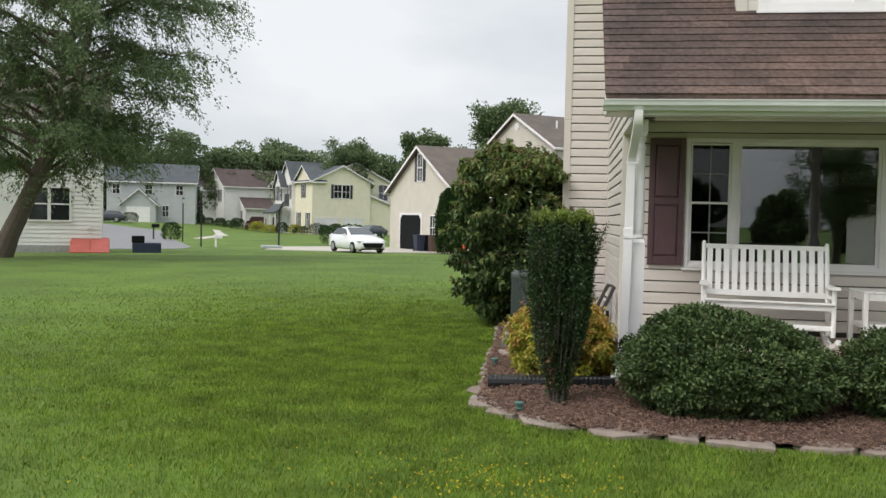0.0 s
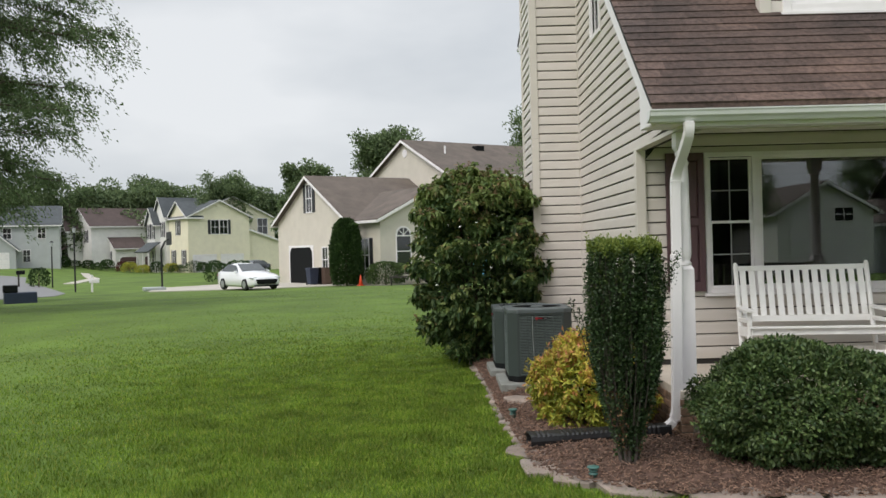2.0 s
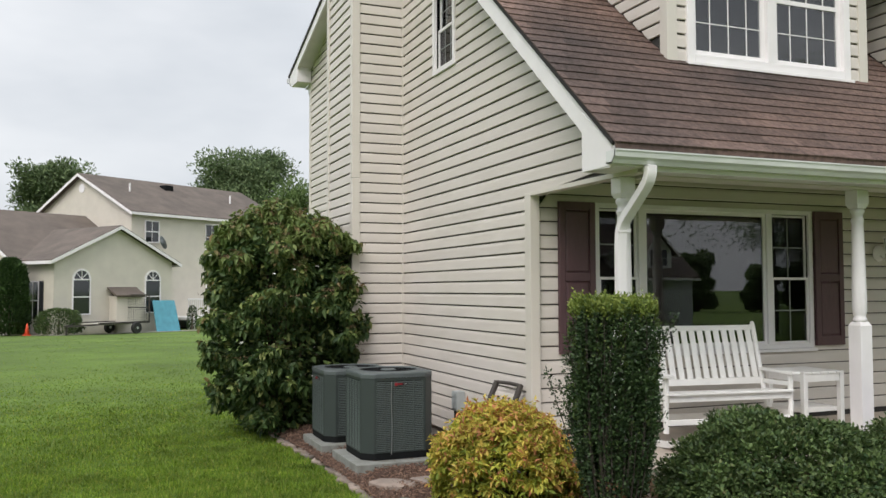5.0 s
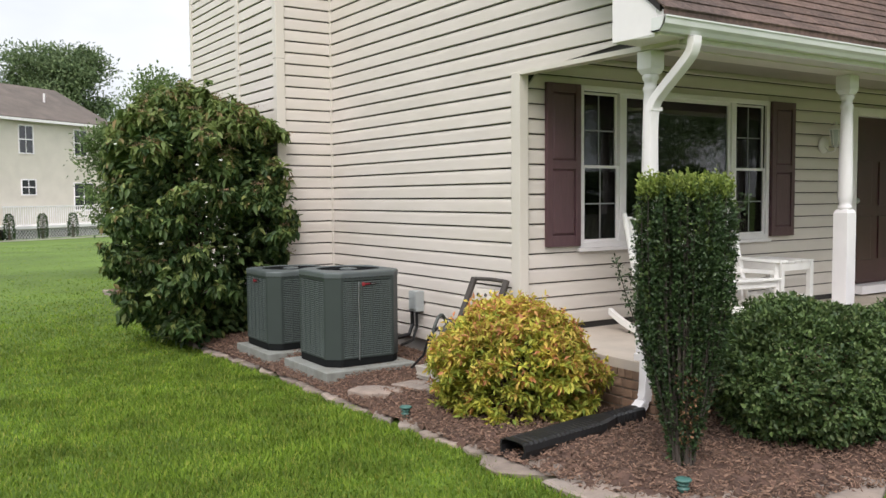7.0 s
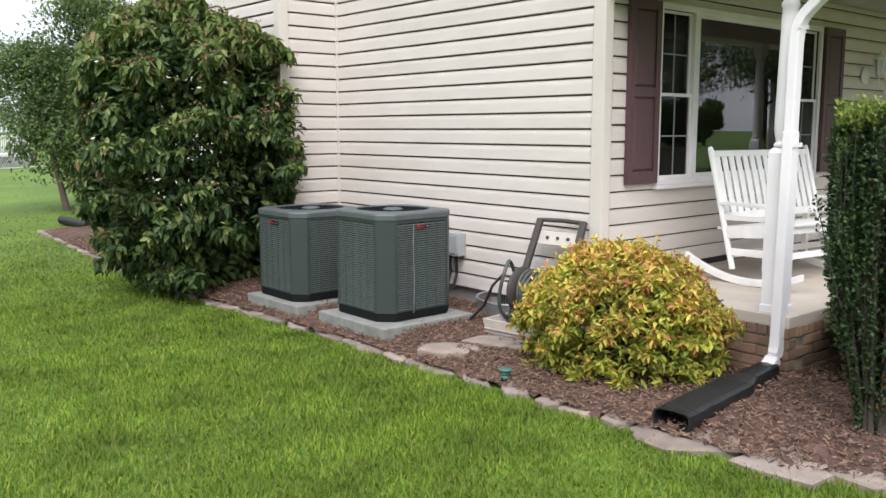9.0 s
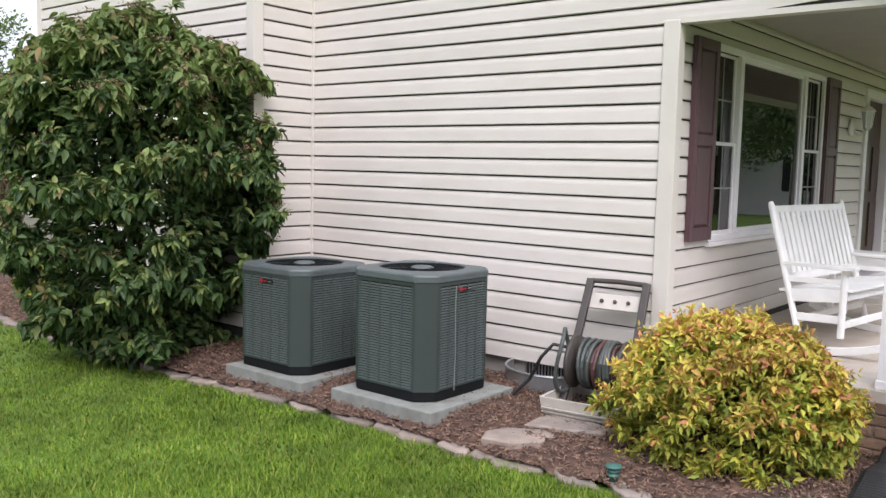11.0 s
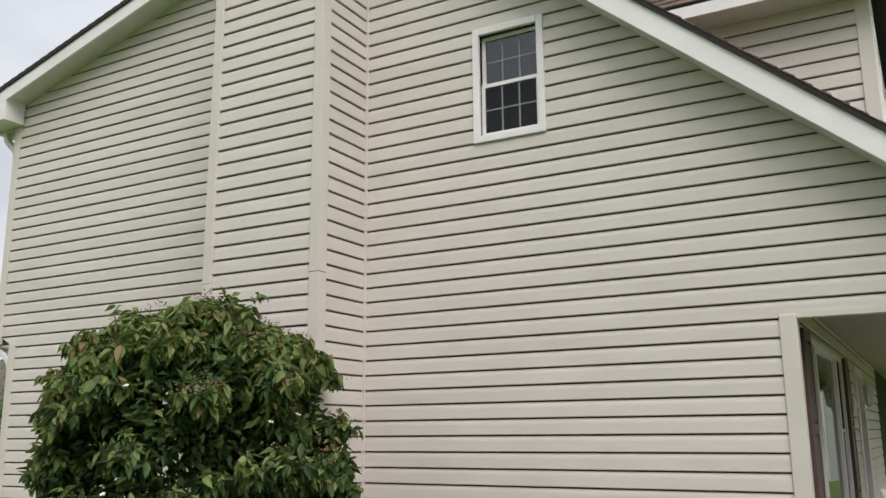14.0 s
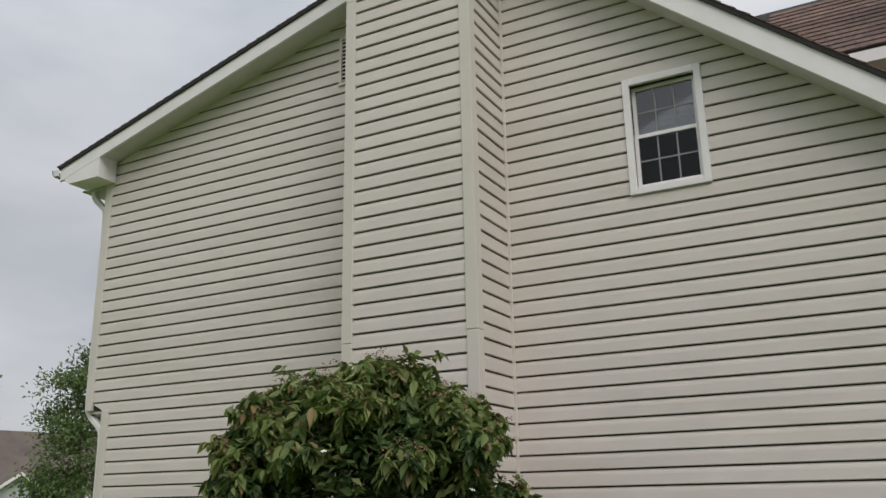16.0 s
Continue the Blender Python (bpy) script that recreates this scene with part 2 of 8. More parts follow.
def ovate(v):
    """Diamond leaves (base, side, tip, side) turned into rounder, folded and drooping ones."""
    q = v.reshape(-1, 4, 3)
    a, axis = q[:, 0], q[:, 2] - q[:, 0]
    half = (q[:, 1] - q[:, 3]) / 2
    lift = (q[:, 1] + q[:, 3]) / 2 - (a + axis * 0.45)
    sag = np.zeros_like(a)
    sag[:, 2] = -0.16 * np.linalg.norm(axis, axis=1)
    P = [a]
    for t, w in ((0.16, 0.62), (0.42, 1.0), (0.72, 0.62)):
        c = a + axis * t + lift * w * 0.8 + sag * t * t
        P += [c + half * w, c - half * w]
    P += [a + axis + sag, a + axis * 0.45 + sag * 0.2]
    k = (np.arange(len(q)) * 9)[:, None]
    ring = [0, 1, 3, 5, 7, 6, 4, 2]
    f = np.concatenate([np.concatenate([k + 8, k + ring[(i + 1) % 8], k + ring[i]], 1) for i in range(8)], 1).ravel()
    return np.stack(P, 1).reshape(-1, 3), f


# ---- materials ----
VINYL = material("beige_vinyl", (0.63, 0.583, 0.535), 0.42, 0.035, 2.5, 0.10, 220, obvar=0.03, stretch=(1, 1, 4), blotch=(0.54, 0.50, 0.43), blotch_amount=0.35)
TRIM = material("beige_trim", (0.64, 0.60, 0.54), 0.4, 0.03, 3, 0.04, 90)
WHITE = material("white_paint", (0.82, 0.795, 0.80), 0.38, 0.04, 4, 0.05, 120, blotch=(0.66, 0.64, 0.62), blotch_amount=0.25)
CHAIR_WHITE = material("chair_white", (0.88, 0.87, 0.845), 0.42, 0.05, 8, 0.10, 90, blotch=(0.68, 0.66, 0.60), blotch_amount=0.25)
SOFFIT = material("soffit_white", (0.64, 0.62, 0.61), 0.5, 0.05, 5, 0.05, 60)
GUTTER = material("gutter_white", (0.73, 0.74, 0.73), 0.3, 0.06, 3, 0.03, 80, blotch=(0.52, 0.56, 0.51), blotch_amount=0.4)
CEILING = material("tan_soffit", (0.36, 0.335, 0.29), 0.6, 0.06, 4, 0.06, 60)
SHINGLE = material("brown_shingle", (0.144, 0.093, 0.075), 0.92, 0.36, 24, 0.9, 150, island=0.30, obvar=0.22, blotch=(0.046, 0.036, 0.034), blotch_amount=0.85, blotch_scale=0.55)
FELT = material("dark_roof_edge", (0.022, 0.020, 0.020), 0.9, 0.15, 20, 0.3, 90)
SHINGLE_GREY = material("greybrown_shingle", (0.128, 0.104, 0.088), 0.92, 0.16, 1.2, 0.6, 90, blotch=(0.080, 0.068, 0.058), blotch_amount=0.5)
SHINGLE_RED = material("redbrown_shingle", (0.080, 0.058, 0.054), 0.92, 0.16, 1.2, 0.6, 90)
SHINGLE_BLUE = material("slate_shingle", (0.075, 0.085, 0.092), 0.9, 0.16, 1.2, 0.6, 90)
SHUTTER = material("plum_shutter", (0.095, 0.048, 0.055), 0.45, 0.10, 9, 0.12, 140, stretch=(6, 6, 1))
SHUTTER_DARK = material("dark_shutter", (0.02, 0.022, 0.026), 0.5, 0.1, 6)
DOOR_RED = material("dark_red_door", (0.055, 0.02, 0.022), 0.35, 0.1, 6, 0.05, 80)
GLASS = glass_material("window_glass", (0.62, 0.66, 0.66))
GLASS_SCREEN = glass_material("screened_glass", (0.30, 0.32, 0.32), 1.45)
GLASS_FAR = material("dark_glass", (0.018, 0.021, 0.024), 0.06, 0.2, 1.0, spec=0.9)
# Room and curtain are near black: the dimness indoors is put into their colours.
ROOM = material("shaded_room_plaster", (0.026, 0.025, 0.023), 0.9, 0.08, 2)
CURTAIN = material("shaded_curtain", (0.040, 0.041, 0.043), 0.9, 0.15, 5, 0.3, 30, stretch=(8, 8, 0.6))
BLIND = material("grey_blind", (0.16, 0.165, 0.17), 0.7, 0.08, 8)
BARS = material("grey_white_bar", (0.25, 0.26, 0.26), 0.5, 0.05, 8)
# Near-black wall backing: the shadow under each siding lap put into its colour.
SHADED_SHEATH = material("shaded_sheathing", (0.035, 0.033, 0.03), 0.9, 0.1, 5)
CONCRETE = material("grey_concrete", (0.36, 0.36, 0.345), 0.85, 0.12, 7, 0.35, 90, blotch=(0.24, 0.24, 0.225), blotch_amount=0.5)
PAD = material("weathered_pad", (0.225, 0.235, 0.215), 0.88, 0.12, 14, 0.35, 120, blotch=(0.165, 0.160, 0.135), blotch_amount=0.7, blotch_scale=5)
FOUNDATION = material("foundation_block", (0.33, 0.31, 0.285), 0.9, 0.12, 5, 0.4, 70)
PORCH = material("porch_concrete", (0.50, 0.44, 0.375), 0.75, 0.10, 4, 0.25, 80, blotch=(0.40, 0.33, 0.26), blotch_amount=0.5)
BRICK = material("red_brick", (0.255, 0.160, 0.105), 0.9, 0.22, 12, 0.5, 90, obvar=0.3, blotch=(0.17, 0.12, 0.085), blotch_amount=0.6)
MORTAR = material("mortar", (0.26, 0.235, 0.20), 0.95, 0.12, 20, 0.5, 120)
FLAG = material("flagstone", (0.265, 0.212, 0.176), 0.88, 0.20, 9, 0.55, 45, obvar=0.22, blotch=(0.20, 0.175, 0.155), blotch_amount=0.7)
MULCH = material("brown_mulch", (0.085, 0.048, 0.034), 0.95, 0.35, 14, 0.9, 45, island=0.45, blotch=(0.045, 0.027, 0.022), blotch_amount=0.7)
CHIPS = material("mulch_chip", (0.160, 0.098, 0.068), 0.92, 0.25, 30, 0.3, 120, island=0.65)
SOIL = material("lawn_soil", (0.083, 0.142, 0.014), 0.95, 0.26, 0.5, 0.8, 14, blotch=(0.110, 0.180, 0.019), blotch_amount=0.75)
GRASS = leaf_material("grass_blade", (0.064, 0.128, 0.0105), (0.208, 0.305, 0.030), 0.6, 0.35, (0.30, 0.31, 0.065), 0.12, (2.6, 0.66, 1.36))
CLOVER = leaf_material("yellow_flower", (0.45, 0.36, 0.02), (0.62, 0.50, 0.04), 0.6, 0.2)
AC_PAINT = material("ac_slate_paint", (0.035, 0.046, 0.043), 0.48, 0.07, 6, 0.06, 160)
AC_TOP = material("ac_top_grey", (0.088, 0.104, 0.104), 0.5, 0.08, 7, 0.05, 100, blotch=(0.11, 0.13, 0.14), blotch_amount=0.5)
AC_DARK = material("ac_dark", (0.008, 0.009, 0.0095), 0.75, 0.1, 10, spec=0.15)
# Paler copy of the body paint: sky light on the slats put into colour.
AC_SLAT_LIT = material("ac_slat_lit", (0.102, 0.124, 0.118), 0.42, 0.07, 6, 0.06, 160)
RED = material("red_badge", (0.26, 0.02, 0.028), 0.4, 0.05, 20)
SILVER = material("dull_silver", (0.48, 0.49, 0.50), 0.35, 0.1, 15, metal=0.8)
BLACK = material("black_plastic", (0.014, 0.014, 0.015), 0.42, 0.12, 12, 0.12, 70)
GREY_BOX = material("grey_metal_box", (0.40, 0.43, 0.43), 0.4, 0.06, 9, metal=0.2)
HOSE = material("garden_hose", (0.062, 0.070, 0.064), 0.5, 0.2, 25, 0.1, 90, island=0.45)
HOSE_RED = material("faded_red_hose", (0.085, 0.040, 0.036), 0.55, 0.15, 25)
REEL = material("reel_plastic", (0.055, 0.047, 0.041), 0.55, 0.12, 12, 0.1, 90)
REEL_BEIGE = material("reel_beige", (0.50, 0.46, 0.41), 0.55, 0.08, 10, 0.06, 60)
GREEN_CAP = material("faded_green_plastic", (0.050, 0.135, 0.115), 0.5, 0.15, 30)
BARK = material("grey_bark", (0.12, 0.095, 0.075), 0.95, 0.25, 8, 0.8, 40, stretch=(4, 4, 1))
STEM = material("dark_stem", (0.07, 0.045, 0.03), 0.9, 0.25, 20, 0.4, 60)
DECK = material("weathered_deck", (0.36, 0.34, 0.29), 0.9, 0.15, 4, 0.4, 40, stretch=(1, 1, 6))
ASPHALT = material("asphalt", (0.20, 0.20, 0.205), 0.9, 0.10, 1.5, 0.5, 60)
DRIVE = material("concrete_drive", (0.46, 0.43, 0.38), 0.9, 0.08, 0.8, 0.3, 50)
CREAM_LAP = material("cream_lap", (0.61, 0.568, 0.490), 0.5, 0.05, 1.5, 0.05, 40)
YELLOW_LAP = material("yellow_lap", (0.78, 0.73, 0.57), 0.5, 0.05, 1.5, 0.05, 40)
WHITE_LAP = material("white_lap", (0.76, 0.75, 0.73), 0.5, 0.05, 1.5, 0.05, 40)
GREY_LAP = material("grey_lap", (0.44, 0.46, 0.46), 0.5, 0.05, 1.5, 0.05, 40)
LEAF_VIB = leaf_material("viburnum_leaf", (0.025, 0.056, 0.018), (0.104, 0.160, 0.052), 0.48, 0.28, (0.22, 0.25, 0.08), 0.14, (3.5, 0.75, 1.3))
LEAF_VIB_TIP = leaf_material("viburnum_young_leaf", (0.082, 0.135, 0.036), (0.225, 0.280, 0.090), 0.5, 0.3, (0.24, 0.18, 0.08), 0.12, (3.5, 0.8, 1.25))
LEAF_YEL = leaf_material("golden_spirea_leaf", (0.19, 0.265, 0.042), (0.56, 0.52, 0.085), 0.5, 0.3, (0.50, 0.28, 0.08), 0.10)
LEAF_BRONZE = leaf_material("bronze_spirea_leaf", (0.47, 0.47, 0.075), (0.66, 0.48, 0.11), 0.5, 0.3, (0.50, 0.22, 0.10), 0.27)
SEED = leaf_material("rusty_seed", (0.15, 0.10, 0.06), (0.30, 0.20, 0.12), 0.8, 0.1)
LEAF_COL = leaf_material("box_leaf", (0.022, 0.045, 0.020), (0.078, 0.128, 0.047), 0.35, 0.22)
LEAF_RUST = leaf_material("withered_leaf", (0.10, 0.055, 0.03), (0.24, 0.13, 0.07), 0.7, 0.2)
TWIG = material("grey_twig", (0.062, 0.050, 0.042), 0.9, 0.25, 25, 0.4, 80)
LEAF_COL_TIP = leaf_material("box_tip", (0.06, 0.105, 0.035), (0.17, 0.23, 0.075), 0.5, 0.3)
LEAF_COL_TOP = leaf_material("fresh_box_leaf", (0.105, 0.160, 0.03), (0.28, 0.33, 0.075), 0.5, 0.3)
LEAF_MOUND = leaf_material("holly_leaf", (0.028, 0.060, 0.020), (0.128, 0.186, 0.062), 0.40, 0.25, (0.15, 0.16, 0.07), 0.06, (5.0, 0.62, 1.38))
LEAF_TREE = leaf_material("elm_leaf", (0.080, 0.130, 0.056), (0.205, 0.275, 0.125), 0.5, 0.45)
# Bluer than the near leaves: the haze of distance is put into this colour.
LEAF_FAR = leaf_material("hazy_far_leaf", (0.088, 0.135, 0.066), (0.205, 0.270, 0.125), 0.7, 0.35)
LEAF_YARD = leaf_material("yard_leaf", (0.085, 0.140, 0.050), (0.190, 0.265, 0.095), 0.7, 0.4)
LEAF_ARB = leaf_material("arborvitae_leaf", (0.020, 0.048, 0.014), (0.058, 0.105, 0.028), 0.7, 0.15)
LEAF_DEAD = leaf_material("brown_twig", (0.10, 0.082, 0.050), (0.23, 0.19, 0.115), 0.9, 0.1)
LEAF_RED = leaf_material("barberry_leaf", (0.06, 0.018, 0.02), (0.14, 0.04, 0.04), 0.6, 0.2)
FLOWER = material("white_petal", (0.8, 0.8, 0.74), 0.7, 0.05, 20)
CAR_WHITE = material("car_white", (0.86, 0.87, 0.90), 0.18, 0.02, 1, coat=0.8)
CAR_DARK = material("car_dark", (0.03, 0.035, 0.045), 0.25, 0.05, 1, coat=0.5)
CAR_GLASS = material("car_glass", (0.05, 0.06, 0.065), 0.05, 0.05, 1, spec=0.9)
TYRE = material("tyre_rubber", (0.02, 0.02, 0.02), 0.8, 0.1, 10)
RIM = material("alloy_rim", (0.5, 0.51, 0.52), 0.3, 0.05, 10, metal=0.8)
LAMP_GLASS = material("headlamp_glass", (0.5, 0.52, 0.54), 0.08, 0.05, 10, spec=0.9)
BULKHEAD = material("red_bulkhead", (0.40, 0.092, 0.070), 0.6, 0.08, 3)
CONE = material("orange_cone", (0.80, 0.10, 0.04), 0.6, 0.05, 8)
BLUE = material("blue_sheet", (0.10, 0.34, 0.44), 0.6, 0.12, 3)
BIN_BLUE = material("navy_bin", (0.02, 0.03, 0.06), 0.5, 0.08, 5)
BIN_BROWN = material("brown_bin", (0.10, 0.065, 0.05), 0.6, 0.1, 5)
RUST = material("brown_steel", (0.045, 0.038, 0.034), 0.7, 0.2, 8)

# ---- the house that the walk rounds ----
X0 = 0.60            # outer face of the gable wall
FRONT, BACK_UP, BACK_LOW, JOG = 9.285, 17.36, 17.11, 2.70
GROUND = -0.06      # level of the lawn by the house
PORCH_Z, CEIL_Z = 0.37, 2.42
RISE_F, RISE_B = 0.846, 0.2805
RIDGE_Y, RIDGE_Z = 12.62, 6.91
EAVE_Y = 7.56
HOUSE_R = 13.0
COURSE = 0.1195
LAP_Z = 0.142        # lowest lap of the siding


def roof_top(y):
    return RIDGE_Z - RISE_F * (RIDGE_Y - y) if y < RIDGE_Y else RIDGE_Z - RISE_B * (y - RIDGE_Y)


def wall_slab(o, u, n, thick, breaks, zlo, zhi, holes):
    """A wall along u with openings right through it; n points outwards."""
    b = Build()
    o, u, n = Vector(o), Vector(u), Vector(n)
    cuts = sorted(set(breaks) | {h[0] for h in holes} | {h[1] for h in holes})
    for a, c in zip(cuts, cuts[1:]):
        if c - a < 1e-4:
            continue
        mid = (a + c) / 2
        spans, z = [], None
        hs = sorted(h for h in holes if h[0] < mid < h[1])
        low = (zlo(a + 1e-4), zlo(c - 1e-4))
        for h in sorted(hs, key=lambda q: q[2]):
            spans.append((low, (h[2], h[2])))
            low = (h[3], h[3])
        spans.append((low, (zhi(a + 1e-4), zhi(c - 1e-4))))
        for (la, lc), (ha, hc) in spans:
            if ha - la < 1e-3 and hc - lc < 1e-3:
                continue
            q = [o + u * a + Vector((0, 0, la)), o + u * c + Vector((0, 0, lc)), o + u * c + Vector((0, 0, hc)), o + u * a + Vector((0, 0, ha))]
            b.prism(q, -n * thick)
    return b


def clad(parent, o, u, n, z0, limits, ztop, holes=(), name="siding_panel", mat=None, pitch=COURSE):
    """Lap boards up a wall, each board a piece with a proud lower lip and a dark gap under it."""
    o, u, n = Vector(o), Vector(u), Vector(n)
    k = 0
    while True:
        zb = z0 + k * pitch
        k += 1
        if zb > ztop - 0.02:
            break
        zt = min(zb + pitch, ztop)
        lb, lt = limits(zb + 0.01), limits(zt)
        if lb is None or lt is None or lb[1] - lb[0] < 0.03:
            continue
        pieces = [(lb[0], lb[1], lt[0], max(lt[1], lt[0] + 0.005))]
        zc = (zb + zt) / 2
        for h in holes:
            if h[2] < zc < h[3]:
                nxt = []
                for a, c, at, ct in pieces:
                    if h[0] > a and h[1] < c:
                        nxt += [(a, h[0], at, h[0]), (h[1], c, h[1], ct)]
                    elif h[0] <= a and h[1] >= c:
                        pass
                    elif h[0] <= a < h[1]:
                        nxt.append((h[1], c, h[1], ct))
                    elif h[0] < c <= h[1]:
                        nxt.append((a, h[0], at, h[0]))
                    else:
                        nxt.append((a, c, at, ct))
                pieces = nxt
        cut = []
        for h in holes:
            l0, l1 = max(h[0], lb[0]), min(h[1], lb[1])
            if h[2] < zc < h[3] and l1 - l0 > 0.05:
                if h[3] < zt - 0.012:
                    cut.append((l0, l1, h[3], zt))
                if h[2] > zb + 0.022:
                    cut.append((l0, l1, zb, h[2]))
        for a, c, y0, y1 in cut:
            b = Build()
            foot = 0.0195 if y0 == zb else 0.0150
            b.prism([o + u * a + n * d + Vector((0, 0, z)) for d, z in ((0.001, y0 + (0.012 if y0 == zb else 0.0)), (foot, y0 + (0.012 if y0 == zb else 0.0)), (0.012 if y1 < zt else 0.004, y1), (0.001, y1))], u * (c - a))
            b.ob(name, mat or VINYL, parent)
        for a, c, at, ct in pieces:
            if c - a < 0.02:
                continue
            prof = [(0.001, zb + 0.012), (0.016, zb + 0.012), (0.0195, zb + 0.017), (0.0185, zb + 0.027), (0.015, zb + 0.72 * (zt - zb)), (0.0120, zb + 0.87 * (zt - zb)), (0.002, zt + 0.002), (0.001, zt + 0.002)]
            b = Build()
            h = zt - zb
            left = [o + u * (a + (at - a) * min(1, (z - zb) / h)) + n * d + Vector((0, 0, z)) for d, z in prof]
            right = [o + u * (c + (ct - c) * min(1, (z - zb) / h)) + n * d + Vector((0, 0, z)) for d, z in prof]
            m = len(prof)
            b.add(left + right, [(i, (i + 1) % m, m + (i + 1) % m, m + i) for i in range(m)] + [tuple(range(m - 1, -1, -1)), tuple(range(m, 2 * m))])
            b.ob(name, mat or VINYL, parent)


def structure(b, name, mat, label, category, bevel=0.0):
    return tagged(b.ob(name, mat, None, "", bevel), label, category, "", "structure")


# gable wall
SIDE_WIN = (10.885, 11.501, 3.966, 4.935)          # y0, y1, z0, z1
rake = lambda y: roof_top(y) - 0.16
side = wall_slab((X0, 0, 0), (0, 1, 0), (-1, 0, 0), 0.16, [FRONT, RIDGE_Y, BACK_LOW], lambda y: 0.165, rake, [(10.94, 11.446, 4.02, 4.88)])
side.prism([(X0, BACK_LOW, JOG), (X0, BACK_UP, JOG), (X0, BACK_UP, rake(BACK_UP)), (X0, BACK_LOW, rake(BACK_LOW))], (0.16, 0, 0))
side.prism([(X0, 7.70, 2.445), (X0, FRONT, 2.445), (X0, FRONT, rake(FRONT)), (X0, 7.70, rake(7.70))], (0.16, 0, 0))
wall_west = structure(side, "wall_west", SHADED_SHEATH, "gable wall clad in beige horizontal vinyl siding", "wall")


def front_y(z):
    return RIDGE_Y - (RIDGE_Z - 0.17 - z) / RISE_F


def side_front(z):
    lo = 9.335 if z < 2.455 else 7.70
    return (max(lo, front_y(z)), 12.53) if front_y(z) < 12.5 else None


def side_back(z):
    hi = BACK_UP - 0.07 if z > JOG else BACK_LOW - 0.07
    top = RIDGE_Y + (RIDGE_Z - 0.17 - z) / RISE_B
    return (13.70, min(hi, top)) if top > 13.76 else None


clad(wall_west, (X0, 0, 0), (0, 1, 0), (-1, 0, 0), LAP_Z, side_front, 6.9, [(SIDE_WIN[0], SIDE_WIN[1], SIDE_WIN[2] - 0.03, SIDE_WIN[3])])
clad(wall_west, (X0, 0, 0), (0, 1, 0), (-1, 0, 0), LAP_Z, side_back, 6.75, [(13.91, 14.25, 5.60, 6.12)])
Build().box(X0 - 0.028, X0 + 0.06, FRONT - 0.053, FRONT + 0.055, 0.165, 2.445).ob("corner_post", TRIM, wall_west, "", 0.006)
Build().box(X0 - 0.028, X0 + 0.06, 7.66, 9.229, 2.42, 2.455).ob("starter_trim", TRIM, wall_west)
Build().box(X0 - 0.028, X0 + 0.06, BACK_UP - 0.075, BACK_UP + 0.025, JOG, rake(BACK_UP)).ob("corner_post", TRIM, wall_west, "", 0.006)
Build().box(X0 - 0.028, X0 + 0.06, BACK_LOW - 0.075, BACK_LOW + 0.025, 0.165, JOG - 0.002).ob("corner_post", TRIM, wall_west, "", 0.006)
Build().box(X0 - 0.024, X0, 12.523, 12.555, 0.2, 6.68).ob("inside_corner", TRIM, wall_west, "", 0.004)
Build().box(X0 - 0.024, X0, 13.67, 13.705, 0.2, 6.56).ob("inside_corner", TRIM, wall_west, "", 0.004)
Build().box(X0 - 0.005, X0 + 0.02, 7.72, 9.2, 2.425, 2.444).ob("soffit_edge", TRIM, wall_west)
# foundation strip under the siding
structure(Build().box(X0 + 0.03, X0 + 0.30, FRONT, BACK_LOW, -0.4, 0.164), "foundation", FOUNDATION, "grey block foundation under the siding", "foundation")
# gable louvre vent
vent = tagged(Build().box(X0 - 0.012, X0 + 0.02, 13.94, 14.22, 5.62, 6.10).ob("gable_vent", AC_DARK), "beige louvred gable vent beside the chimney", "vent")
for i in range(11):
    Build().prism([(X0 - 0.030, 13.94, 5.645 + i * 0.042), (X0 - 0.006, 13.94, 5.675 + i * 0.042), (X0 - 0.004, 13.94, 5.670 + i * 0.042), (X0 - 0.028, 13.94, 5.638 + i * 0.042)], (0, 0.28, 0)).ob("slat", TRIM, vent)
for a, c, d, e in ((13.91, 13.94, 5.60, 6.12), (14.22, 14.25, 5.60, 6.12), (13.94, 14.22, 5.60, 5.63), (13.94, 14.22, 6.09, 6.12)):
    Build().box(X0 - 0.034, X0, a, c, d, e).ob("frame", TRIM, vent)

# chimney chase
CH_X, CH_Y0, CH_Y1, CH_TOP = -0.022, 12.557, 13.71, 8.3
chase = structure(Build().box(CH_X, X0 - 0.002, CH_Y0, CH_Y1, 0.0, CH_TOP), "chimney_chase", SHADED_SHEATH, "beige vinyl-clad chimney chase against the gable wall", "chimney")
clad(chase, (CH_X, 0, 0), (0, 1, 0), (-1, 0, 0), LAP_Z, lambda z: (CH_Y0 + 0.065, CH_Y1 - 0.065), CH_TOP)
clad(chase, (0, CH_Y0, 0), (1, 0, 0), (0, -1, 0), LAP_Z, lambda z: (CH_X + 0.065, X0 - 0.025), CH_TOP)
clad(chase, (0, CH_Y1, 0), (-1, 0, 0), (0, 1, 0), LAP_Z, lambda z: (-X0 + 0.025, -CH_X - 0.065), CH_TOP)
for y0, y1 in ((CH_Y0 - 0.028, CH_Y0 + 0.07), (CH_Y1 - 0.07, CH_Y1 + 0.028)):
    for z0, z1, g in ((0.1, 2.945, 0.0), (2.947, 6.0, 0.002), (6.002, CH_TOP, 0.0)):
        Build().box(CH_X - 0.028 - g, CH_X + 0.07, y0, y1, z0, z1).ob("corner_post", TRIM, chase, "", 0.006)
